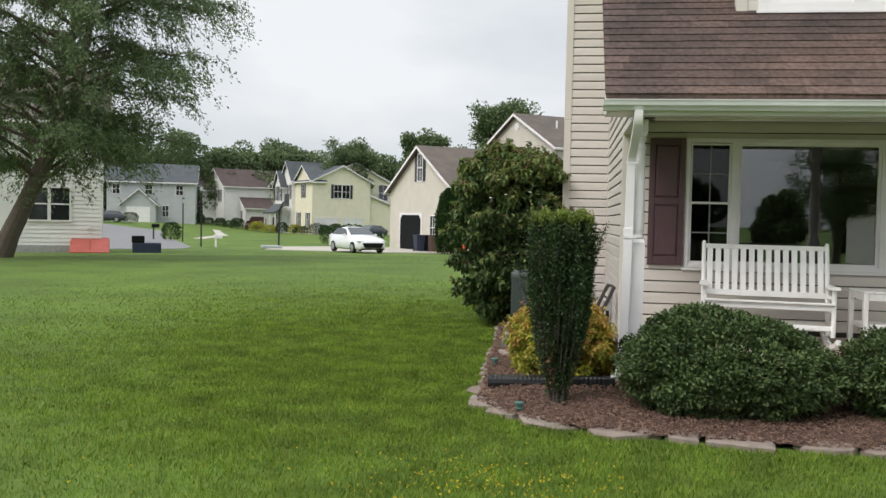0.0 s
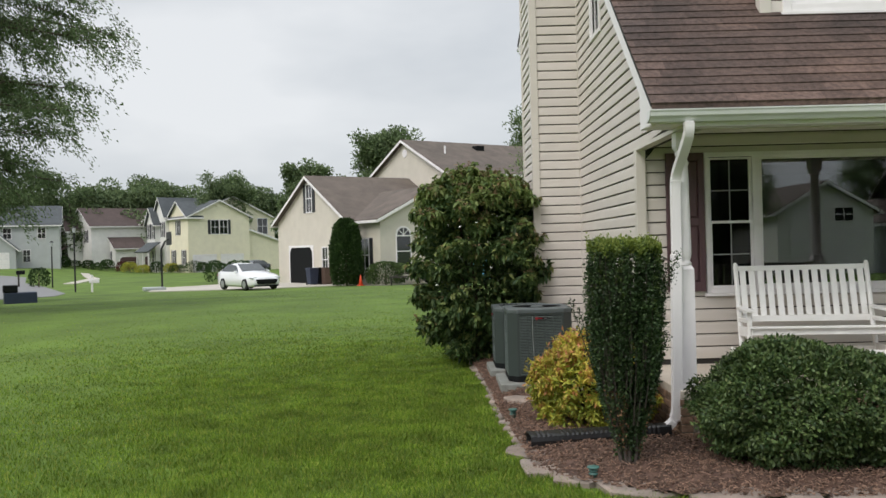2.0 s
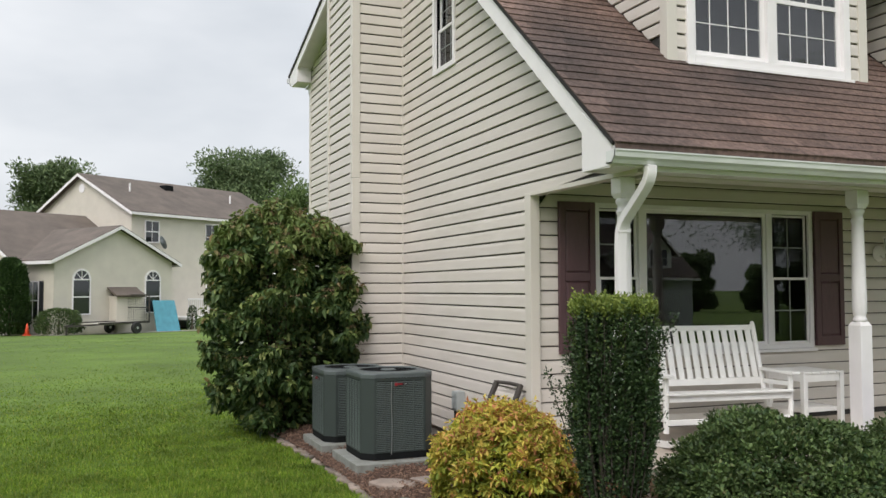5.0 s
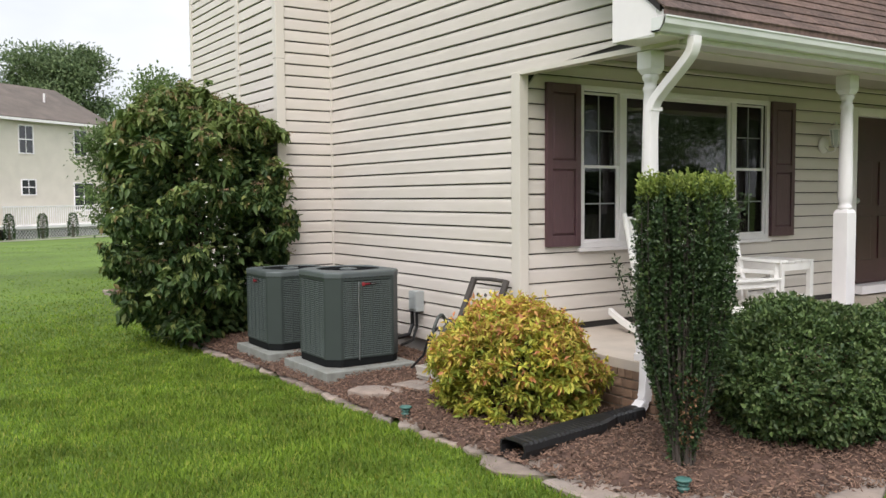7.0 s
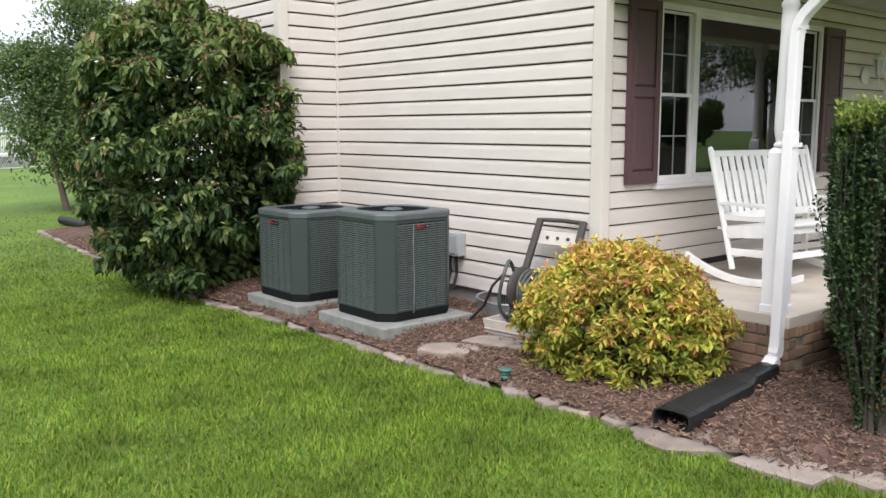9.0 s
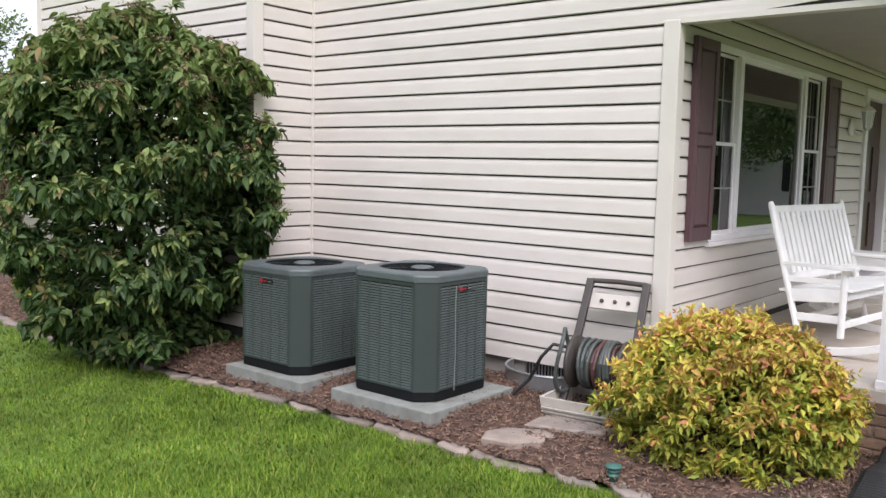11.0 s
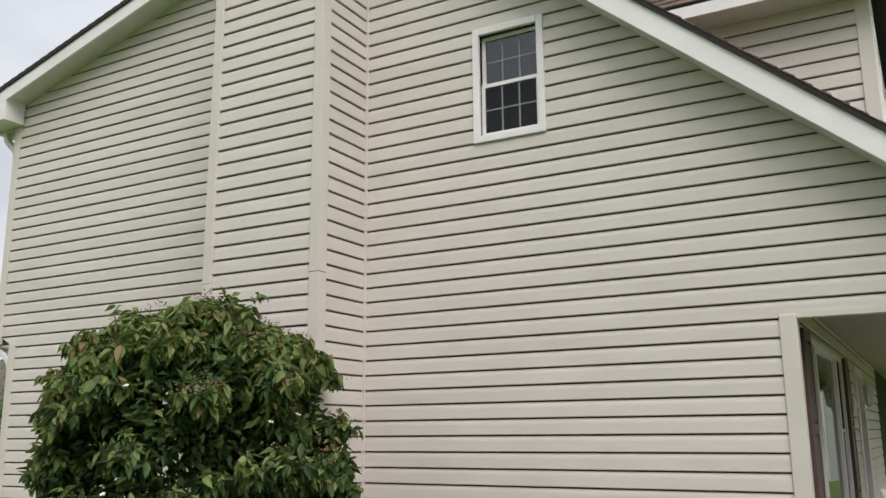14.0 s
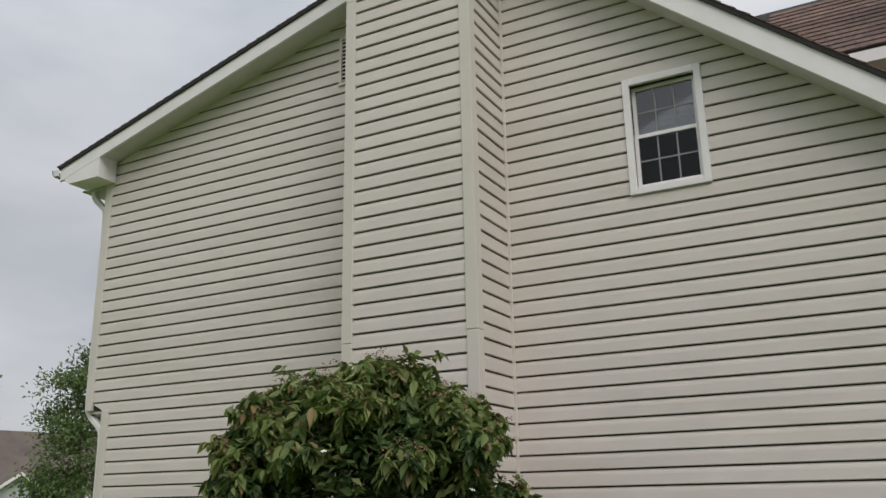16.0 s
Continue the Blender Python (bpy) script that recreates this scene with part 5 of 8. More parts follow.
def shrub(name, label, at, rx, ry, h, n, size, mat, seed, ratio=0.45, lumps=0.10, droop=0.3, power=2.4, base=0.0, single=0, view=(-0.7, -0.7), inner=0.62, spread=0.8, clumps=0, stems=9, top_flat=0.0):
    """A rounded shrub: leaves on and under a lumpy surface, with stems inside."""
    rng = np.random.default_rng(seed)
    s = thing(name, label, "shrub", at)
    u = rng.normal(0, 1, (n, 3))
    u /= np.linalg.norm(u, axis=1, keepdims=True)
    u[:, 2] = np.where(u[:, 2] < -0.75, -u[:, 2], u[:, 2])
    ph = rng.uniform(0, 6.28, 12)
    lump = sum(np.sin(u @ rng.normal(0, 4.5, 3) + ph[i]) for i in range(7)) / 7
    fine = sum(np.sin(u @ rng.normal(0, 13, 3) + ph[i]) for i in range(7)) / 7
    r = 1 + lumps * 1.6 * lump + lumps * 0.9 * fine
    q = (np.abs(u) ** power).sum(1) ** (-1 / power)
    depth = np.where(rng.uniform(0, 1, n) < 0.72, rng.uniform(0.90, 1.04, n), rng.uniform(inner, 0.95, n))
    p = u * (q * r * depth)[:, None]
    if clumps:
        c = rng.normal(0, 1, (clumps, 3))
        c /= np.linalg.norm(c, axis=1, keepdims=True)
        near = np.argmax(u @ c.T, axis=1)
        off = np.einsum("ij,ij->i", u, c[near])
        p *= (1 + 0.10 * (off - off.mean()) / (off.std() + 1e-6) * 0.5)[:, None]
    p = p * np.array([rx, ry, h / 2]) + np.array([0, 0, h / 2 + base])
    p[:, 2] = np.maximum(p[:, 2], 0.03)
    out = u / np.array([rx, ry, h / 2])
    v, f = leaf_arrays(p, out, rng, size, ratio, droop, spread)
    vis = u[:, 0] * view[0] + u[:, 1] * view[1] + 0.25 * u[:, 2]
    score = np.where(depth > 0.99, vis, -9)
    pick = np.argsort(-score)[: single * 3]
    pick = rng.permutation(pick)[:single]
    leaf_parts(s, v, f, mat, pick, seed)
    for i in range(stems):
        st = Build()
        a = rng.uniform(0, 6.28)
        e = rng.uniform(0.35, 0.8)
        top = (rx * e * math.cos(a), ry * e * math.sin(a), h * rng.uniform(0.55, 0.85))
        st.tube([(0.06 * math.cos(a), 0.06 * math.sin(a), -0.05), (top[0] * 0.5, top[1] * 0.5, top[2] * 0.5), top], [0.018, 0.012, 0.005], 6)
        st.ob("stem", STEM, s)
    return s


def shoots(rng, n, rx, ry, h, profile, lumps, power, shell=(0.90, 1.03), clumps=0, size=0.2):
    """Shoot tips over a lumpy upright body; profile gives the width at each height."""
    z = rng.uniform(0.02, 1.0, n) ** 0.85
    top = rng.uniform(0, 1, n) < 0.24
    a = rng.uniform(0, 2 * math.pi, n)
    zz, ww = np.array([q[0] for q in profile]), np.array([q[1] for q in profile])
    q = (np.abs(np.cos(a)) ** power + np.abs(np.sin(a)) ** power) ** (-1 / power)
    k = rng.normal(0, 1, (6, 3)) * np.array([2.2, 2.2, 5.0])
    ph = rng.uniform(0, 6.28, 6)
    u = np.stack([np.cos(a), np.sin(a), z], 1)
    lump = sum(np.sin(u @ k[i] * 1.6 + ph[i]) for i in range(6)) / 6
    r = np.interp(z, zz, ww) * q * (1 + lumps * lump) * rng.uniform(shell[0], shell[1], n)
    inner = np.sqrt(rng.uniform(0, 1, n))
    crown = np.interp(inner, ww[::-1][: len(ww) // 2 + 1], zz[::-1][: len(ww) // 2 + 1])
    r = np.where(top, inner * q * 0.98, r)
    z = np.where(top, crown * (1 + 0.3 * lumps * lump), z)
    p = np.stack([r * np.cos(a) * rx, r * np.sin(a) * ry, z * h], 1)
    slope = np.where(top | (z > 0.8), 1.1, np.where(z < 0.25, -0.1, 0.35))
    axis = np.stack([np.cos(a), np.sin(a), slope], 1)
    axis /= np.linalg.norm(axis, axis=1, keepdims=True)
    if clumps:
        # shoots gathered in domed tufts, with dark hollows left between them
        c, ca = p[:clumps] * np.array([0.885, 0.885, 0.955]), axis[:clumps]
        w = rng.integers(0, clumps, n)
        d = rng.normal(0, 1, (n, 3)) + ca[w] * 0.9 + np.array([0, 0, 0.35])
        d /= np.linalg.norm(d, axis=1, keepdims=True)
        big = size * rng.uniform(0.65, 1.35, clumps)
        p = c[w] + d * (big[w] * rng.uniform(0.75, 1.05, n))[:, None] * np.array([1.1, 1.1, 0.68])
        p[:, 2] = np.maximum(p[:, 2], 0.06)
        axis = d + ca[w] * 0.5
        axis /= np.linalg.norm(axis, axis=1, keepdims=True)
    return p, axis


def whorl(rng, p, axis, per, size, ratio, open_, droop, back=0.10):
    """Leaves set round each shoot tip and a little way down the shoot."""
    n = len(p)
    c = np.repeat(p, per, 0) - np.repeat(axis, per, 0) * rng.uniform(0, back, (n * per, 1))
    ax = np.repeat(axis, per, 0)
    rad = rng.normal(0, 1, (n * per, 3))
    rad -= ax * np.einsum("ij,ij->i", rad, ax)[:, None]
    rad /= np.linalg.norm(rad, axis=1, keepdims=True)
    out = ax * (1 - open_) + rad * open_
    return leaf_arrays(c, out, rng, size, ratio, droop, 0.22, 0.35)


def leafy_shrub(name, label, at, rx, ry, h, profile, seed, n_shoot, per, size, ratio, open_, droop, mat, lumps, power, fill, single, stems=12, tip_mat=None, tip_from=0.45, clumps=0, tuft=0.2, rounded=False):
    rng = np.random.default_rng(seed)
    s = thing(name, label, "shrub", at)
    p, axis = shoots(rng, n_shoot, rx, ry, h, profile, lumps, power, (0.90, 1.03), clumps, tuft)
    high = (p[:, 2] > h * tip_from + rng.normal(0, 0.12 * h, n_shoot)) if tip_mat else np.zeros(n_shoot, bool)
    v, f = whorl(rng, p[~high], axis[~high], per, size, ratio, open_, droop)
    score = np.repeat(p[~high] @ np.array([-0.75, -0.65, 0.1]), per)
    pick = rng.permutation(np.argsort(-score)[: single * 4])[:single]
    leaf_parts(s, v, f, mat, pick, seed, rounded=rounded)
    if tip_mat:
        v, f = whorl(rng, p[high], axis[high], per, size, ratio, open_, droop)
        v, f = ovate(v) if rounded else (v, f)
        fast_mesh("new_growth", v, f, 3, tip_mat, s, "stuff")
    k = n_shoot // 14
    w = rng.integers(0, n_shoot, k)
    longer = rng.uniform(0.02, 0.075, k)[:, None] * min(1.0, h)
    v, f = whorl(rng, p[w] + (axis[w] + np.array([0, 0, 0.5])) * longer, axis[w], per, size * 0.8, ratio, open_ * 0.8, droop * 0.6, 0.08)
    v, f = ovate(v) if rounded else (v, f)
    fast_mesh("stray_shoot", v, f, 3, tip_mat or mat, s, "stuff")
    q, ax = shoots(rng, fill, rx, ry, h, profile, lumps, power, (0.45, 0.90))
    v, f = leaf_arrays(q * np.array([0.9, 0.9, 0.93]), ax, rng, size * 1.1, ratio, droop, 0.8)
    fast_mesh("inner_foliage", v, f, 3, mat, s, "stuff")
    for i in range(stems):
        a, e = rng.uniform(0, 6.28), rng.uniform(0.3, 0.75)
        top = (rx * e * math.cos(a), ry * e * math.sin(a), h * rng.uniform(0.55, 0.85))
        Build().tube([(0.08 * math.cos(a), 0.08 * math.sin(a), -0.05), (top[0] * 0.45, top[1] * 0.45, top[2] * 0.5), top], [0.020, 0.013, 0.005], 6).ob("stem", STEM, s)
    return s, p, axis, rng


VIB_FORM = [(0.0, 0.52), (0.10, 0.74), (0.25, 0.92), (0.45, 1.0), (0.70, 1.02), (0.85, 0.95), (0.95, 0.68), (1.0, 0.0)]
vib, vp, va, vr = leafy_shrub("viburnum", "large dark green viburnum with drooping leaves and few white blossoms", (-0.77, 13.05, GROUND), 0.845, 0.92, 2.66, VIB_FORM, 2, 3000, 13, 0.083, 0.50, 0.78, 0.80, LEAF_VIB, 0.20, 2.8, 14000, 300, 14, LEAF_VIB_TIP, 0.72, 165, 0.19, True)
tips = vp[(vp[:, 2] > 0.9) & (vr.uniform(0, 1, len(vp)) < 0.13)]
sp = np.repeat(tips, 24, 0) + vr.normal(0, 1, (len(tips) * 24, 3)) * np.array([0.034, 0.034, 0.010]) + np.array([0, 0, 0.02])
v, f = leaf_arrays(sp, vr.normal(0, 1, (len(sp), 3)) + np.array([0, 0, 1.0]), vr, 0.014, 0.8, -0.3, 0.7)
sprig = [(0.35, -0.62, 1.30), (0.58, -0.80, 1.42), (0.74, -0.84, 1.57)]
Build().tube(sprig, [0.006, 0.004, 0.002], 5).ob("sprig", STEM, vib)
for cx, cy, cz in ((0.64, -0.82, 1.45), (0.70, -0.84, 1.52), (0.74, -0.84, 1.58), (0.64, -0.86, 1.37)):
    lv, lf = whorl(vr, np.array([(cx, cy, cz)]), np.array([(0.5, -0.3, 0.8)]), 5, 0.10, 0.45, 0.8, 0.5, 0.03)
    fast_mesh("sprig_leaf", lv, lf, 3, LEAF_VIB, vib, "stuff")
fast_mesh("seed_head", v, f, 3, SEED, vib, "stuff")
rv = np.random.default_rng(5)
for i in range(9):
    a = rv.uniform(2.4, 4.9)
    z = rv.uniform(0.8, 2.1)
    c = Vector((0.93 * math.cos(a), 0.98 * math.sin(a), z))
    fl = Build()
    for j in range(5):
        t = 2 * math.pi * j / 5
        o = c.normalized()
        e = o.orthogonal().normalized()
        g = o.cross(e)
        tip = c + (e * math.cos(t) + g * math.sin(t)) * 0.022 + o * 0.012
        s1 = c + (e * math.cos(t + 0.5) + g * math.sin(t + 0.5)) * 0.015 + o * 0.014
        s2 = c + (e * math.cos(t - 0.5) + g * math.sin(t - 0.5)) * 0.015 + o * 0.014
        fl.add([c + o * 0.006, s2, tip, s1], [(0, 1, 2, 3)])
    fl.ob("blossom", FLOWER, vib)
SPIREA_FORM = [(0.0, 0.80), (0.15, 0.95), (0.40, 1.0), (0.60, 0.93), (0.80, 0.74), (0.93, 0.45), (1.0, 0.0)]
leafy_shrub("golden_spirea", "golden spirea with yellow, lime and bronze leaves", (-0.02, 8.58, GROUND + 0.005), 0.515, 0.675, 0.825, SPIREA_FORM, 4, 2300, 10, 0.050, 0.38, 0.66, 0.30, LEAF_YEL, 0.22, 2.2, 7000, 300, 12, LEAF_BRONZE, 0.52, 190, 0.085)
shrub("clipped_holly", "broad clipped dark green holly mound", (1.28, 7.14, GROUND), 0.80, 0.60, 0.815, 46000, 0.034, LEAF_MOUND, 6, 0.56, 0.10, 0.0, 2.2, 0.0, 0, (-0.5, -0.8), 0.72, 0.95, 260, 10)
shrub("clipped_holly", "clipped dark green holly mound farther along the porch", (3.04, 7.12, GROUND), 0.80, 0.60, 0.815, 34000, 0.034, LEAF_MOUND, 7, 0.56, 0.10, 0.0, 2.2, 0.0, 0, (-0.5, -0.8), 0.72, 0.95, 260, 10)
shrub("barberry", "low dark red barberry at the porch edge", (2.45, 7.50, GROUND), 0.24, 0.22, 0.55, 2000, 0.035, LEAF_RED, 8, 0.5, 0.15, 0.0, 2.2, 0.0, 0, (-0.5, -0.8), 0.5, 0.9, 0, 5)
shrub("bed_shrub", "low yellow-green shrub at the rear of the bed", (-0.06, 16.1, GROUND + 0.03), 0.22, 0.30, 0.38, 1700, 0.050, LEAF_YEL, 9, 0.42, 0.12, 0.1, 2.2)


def column_shrub():
    """An upright clipped holly of many close vertical sprays, wider at its flat top than at its foot."""
    rng = np.random.default_rng(14)
    s = thing("clipped_holly_column", "upright clipped holly, narrow at the foot with a flat pale top", "shrub", (-0.03, 7.06, GROUND + 0.045))
    H, SX, SY = 1.565, 0.885, 0.76

    def rad(t):
        return np.interp(t, [0, 0.05, 0.16, 0.32, 0.5, 0.9, 1.0], [0.035, 0.068, 0.120, 0.195, 0.248, 0.280, 0.268])

    def outline(a):
        return (np.abs(np.cos(a)) ** 2.6 + np.abs(np.sin(a)) ** 2.6) ** (-1 / 2.6)

    # upright sprays: each a wandering stem clothed in small oval leaves
    P, O, tips = [], [], []
    stems = Build()
    for i in range(300):
        a = rng.uniform(0, 2 * math.pi)
        depth = rng.uniform(0.92, 1.07) if i < 175 else rng.uniform(0.45, 0.9)
        t0 = rng.uniform(0.0, 0.62) if i % 3 else rng.uniform(0.3, 0.85)
        t1 = min(rng.uniform(0.97, 1.01), t0 + rng.uniform(0.22, 0.62))
        bare = (i % 13 == 0) and t0 < 0.35
        m = int((t1 - t0) * (70 if bare else 330))
        w = rng.uniform(0, 1, m)
        t = t0 + (t1 - t0) * w
        aa = a + 0.05 * np.sin(t * 17 + i) + rng.normal(0, 0.035, m)
        bulge = depth * (0.95 + 0.09 * np.sin(w * math.pi) + 0.05 * np.sin(i * 1.7 + t * 11))
        r = rad(t) * outline(aa) * bulge + rng.normal(0, 0.011, m)
        P.append(np.stack([r * np.cos(aa) * SX, r * np.sin(aa) * SY, t * H + rng.normal(0, 0.006, m)], 1))
        O.append(np.stack([np.cos(aa), np.sin(aa), 0.45 + rng.uniform(-0.5, 0.9, m)], 1))
        tips.append((w > 0.86) & (i < 175))
        tt = np.linspace(t0 * 0.6, t1 - 0.02, 5)
        rr = rad(tt) * outline(np.full(5, a)) * depth * 0.93
        if i % 2 == 0:
            stems.tube([(q * math.cos(a) * SX, q * math.sin(a) * SY, z * H) for q, z in zip(rr, tt)], [0.0055, 0.005, 0.004, 0.003, 0.002], 4, False)
    p, o, tip = np.concatenate(P), np.concatenate(O), np.concatenate(tips)
    old = (rng.uniform(0, 1, len(p)) < 0.30) & (p[:, 2] < 0.55) & (np.sin(np.arctan2(p[:, 1], p[:, 0]) * 3 + 2.0) > 0.2)
    v, f = leaf_arrays(p[~tip & ~old], o[~tip & ~old], rng, 0.022, 0.66, -0.15, 0.75)
    fast_mesh("foliage", v, f, 3, LEAF_COL, s, "stuff")
    v, f = leaf_arrays(p[tip], o[tip], rng, 0.021, 0.62, -0.4, 0.6)
    fast_mesh("young_tip", v, f, 3, LEAF_COL_TIP, s, "stuff")
    v, f = leaf_arrays(p[old], o[old], rng, 0.021, 0.55, 0.2, 0.8)
    fast_mesh("withered_leaf", v, f, 3, LEAF_RUST, s, "stuff")
    n = 9000
    a = rng.uniform(0, 2 * math.pi, n)
    t = rng.uniform(0.02, 0.98, n)
    r = rad(t) * outline(a) * rng.uniform(0.35, 0.86, n)
    q = np.stack([r * np.cos(a) * SX, r * np.sin(a) * SY, t * H], 1)
    v, f = leaf_arrays(q, np.stack([np.cos(a), np.sin(a), 0.4 + 0 * a], 1), rng, 0.026, 0.6, 0.0, 0.8)
    fast_mesh("inner_foliage", v, f, 3, LEAF_COL, s, "stuff")
    stems.ob("upright_twigs", TWIG, s)["kind"] = "stuff"
    # flat sheared top with the new growth
    m = 5200
    a = rng.uniform(0, 2 * math.pi, m)
    r = 0.285 * outline(a) * np.sqrt(rng.uniform(0, 1, m))
    bump = 0.018 * np.sin(r * 40 * np.cos(a) + 1) + 0.016 * np.sin(r * 46 * np.sin(a) * 1.3)
    q = np.stack([r * np.cos(a) * SX, r * np.sin(a) * SY, H - 0.030 + bump + rng.normal(0, 0.022, m)], 1)
    v, f = leaf_arrays(q, np.stack([np.cos(a) * 0.4, np.sin(a) * 0.4, 1 + 0 * a], 1), rng, 0.022, 0.6, -0.4, 0.7)
    fast_mesh("fresh_top", v, f, 3, LEAF_COL_TOP, s, "stuff")
    # shoots that escaped the shears
    for x0, y0, z0, x1, y1, z1, k in ((-0.23, 0.10, 0.72, -0.36, 0.16, 1.16, 190), (-0.22, 0.06, 0.80, -0.31, 0.10, 1.10, 120), (0.24, -0.06, 1.12, 0.345, -0.12, 1.49, 230), (0.25, -0.02, 1.20, 0.30, -0.05, 1.40, 110), (0.20, -0.10, 0.78, 0.28, -0.12, 0.93, 60)):
        w = rng.uniform(0, 1, k)
        q = np.array([x0, y0, z0]) + np.array([x1 - x0, y1 - y0, z1 - z0]) * w[:, None] + rng.normal(0, 0.017, (k, 3))
        v, f = leaf_arrays(q, rng.normal(0, 0.7, (k, 3)) + np.array([0, 0, 0.5]), rng, 0.020, 0.6, -0.1, 0.6)
        sh = Build().tube([(x0 * 0.7, y0 * 0.7, z0 - 0.15), (x0, y0, z0), (x1, y1, z1)], [0.005, 0.004, 0.0015], 5).ob("stray_shoot", TWIG, s)
        fast_mesh("shoot_leaves", v, f, 3, LEAF_COL, sh, "stuff")
    for i in range(12):
        a, e = rng.uniform(0, 6.28), rng.uniform(0.3, 0.9)
        Build().tube([(0.05 * math.cos(a), 0.05 * math.sin(a), -0.04), (0.12 * e * math.cos(a), 0.085 * e * math.sin(a), 0.45), (0.22 * e * math.cos(a), 0.15 * e * math.sin(a), 1.35)], [0.016, 0.011, 0.005], 6).ob("stem", TWIG, s)


column_shrub()


# ---- air conditioners ----
def rounded_ring(half, corner, k=7):
    """A square outline with wide flat chamfers, its points evenly shared among the sides."""
    pts = []
    e = half - corner
    for q in range(4):
        a = radians(90 * q)
        ca, sa = math.cos(a), math.sin(a)
        side_pts = [(half, -e + 0.010), (half, -0.5 * e), (half, 0.0), (half, 0.5 * e), (half, e - 0.010), (half - 0.007, e + 0.010), ((half + e) / 2 + 0.004, (half + e) / 2 + 0.004), (e + 0.010, half - 0.007)]
        pts += [(x * ca - y * sa, x * sa + y * ca) for x, y in side_pts]
    return pts


def loft(b, rings):
    k0, n = len(b.v), len(rings[0])
    for ring in rings:
        b.v += [tuple(p) for p in ring]
    for i in range(len(rings) - 1):
        for j in range(n):
            a, c = k0 + i * n + j, k0 + i * n + (j + 1) % n
            b.f.append((a, c, c + n, a + n))
    return b


def air_conditioner(x, y, yaw, half, height, pad_half, pad_z, seam):
    ac = thing("air_conditioner", "dark slate louvred air conditioner with a pale grey top", "air conditioner", (x, y, GROUND + pad_z), yaw, "air conditioners beside the gable wall")
    c = 0.105
    e = half - c
    ring = lambda h, z: [(px, py, z) for px, py in rounded_ring(h, c)]
    loft(Build(), [ring(half - 0.004, 0.004), ring(half - 0.002, 0.012), ring(half - 0.002, 0.062), ring(half - 0.03, 0.066)]).ob("base_pan", AC_DARK, ac, "black base pan")
    loft(Build(), [ring(half - 0.020, 0.06), ring(half - 0.020, height - 0.05)]).ob("coil", AC_DARK, ac)
    for q in range(4):
        m = pose(0, 0, 0, 0, 0, 90 * q)
        o = [(half, e - 0.012), (half, e + 0.004), (half - 0.006, e + 0.014), (e + 0.014, half - 0.006), (e + 0.004, half), (e - 0.012, half)]
        n_ = [(half - 0.014, e - 0.012), (half - 0.016, e), (e, half - 0.016), (e - 0.012, half - 0.014)]
        Build().prism([(px, py, 0.064) for px, py in o] + [(px, py, 0.064) for px, py in reversed(n_)], (0, 0, height - 0.116)).ob("corner_panel", AC_PAINT, ac, "", 0, False, m)
    # louvred sides: pressed slats between upright ribs
    flat = e - 0.012
    z0, z1 = 0.066, height - 0.054
    for q in range(4):
        b = Build()
        for i in range(6):
            xx = -flat + 2 * flat * i / 5
            w = 0.007 if 0 < i < 5 else 0.012
            b.box(max(-flat, xx - w), min(flat, xx + w), -half + 0.0005, -half + 0.013, z0, z1)
        b.box(-flat, flat, -half + 0.0, -half + 0.013, z1 - 0.022, z1)
        b.box(-flat, flat, -half + 0.0, -half + 0.013, z0, z0 + 0.012)
        s = Build()
        nz = int((z1 - z0 - 0.030) / 0.0165)
        for i in range(nz):
            z = z0 + 0.014 + i * 0.0165
            s.prism([(-flat, -half - 0.001, z), (-flat, -half - 0.001, z + 0.0042), (-flat, -half + 0.010, z + 0.0095), (-flat, -half + 0.011, z + 0.0070)], (2 * flat, 0, 0))
        panel = b.ob("louvre_panel", AC_PAINT, ac, "", 0, False, pose(0, 0, 0, 0, 0, 90 * q))
        s.ob("louvre_slat", AC_SLAT_LIT, panel)["kind"] = "stuff"
    # flat top with a round opening, fan guard and motor
    hole = []
    for px, py in rounded_ring(half, c):
        a = math.atan2(py, px)
        hole.append((0.80 * half * math.cos(a), 0.80 * half * math.sin(a)))
    b = loft(Build(), [ring(half - 0.004, height - 0.052), ring(half + 0.005, height - 0.050), ring(half + 0.006, height - 0.016), ring(half + 0.002, height - 0.007), ring(half - 0.010, height - 0.003), [(px * 1.03, py * 1.03, height + 0.004) for px, py in hole], [(px, py, height - 0.002) for px, py in hole], [(px * 0.99, py * 0.99, height - 0.06) for px, py in hole]])
    b.ob("top_cover", AC_TOP, ac, "pale grey plastic top")
    loft(Build(), [[(px * 0.985, py * 0.985, height - 0.06) for px, py in hole], [(0.05 * px, 0.05 * py, height - 0.10) for px, py in hole]]).ob("fan_well", AC_DARK, ac)
    g = Build()
    for r in np.linspace(0.14, 0.78, 14) * half:
        g.tube([(r * math.cos(2 * math.pi * i / 32), r * math.sin(2 * math.pi * i / 32), height - 0.008) for i in range(33)], 0.0022, 4, False)
    for i in range(12):
        a = 2 * math.pi * i / 12
        g.tube([(0.1 * half * math.cos(a), 0.1 * half * math.sin(a), height - 0.006), (0.79 * half * math.cos(a), 0.79 * half * math.sin(a), height - 0.010)], 0.0028, 5)
    g.ob("fan_guard", AC_DARK, ac)
    Build().lathe([(0.001, height + 0.006), (0.055, height + 0.005), (0.075, height - 0.002), (0.078, height - 0.07)], 20).ob("motor_cap", AC_TOP, ac, "", 0, True)
    # badge plate on one side
    m = pose(0, 0, 0, 0, 0, seam)
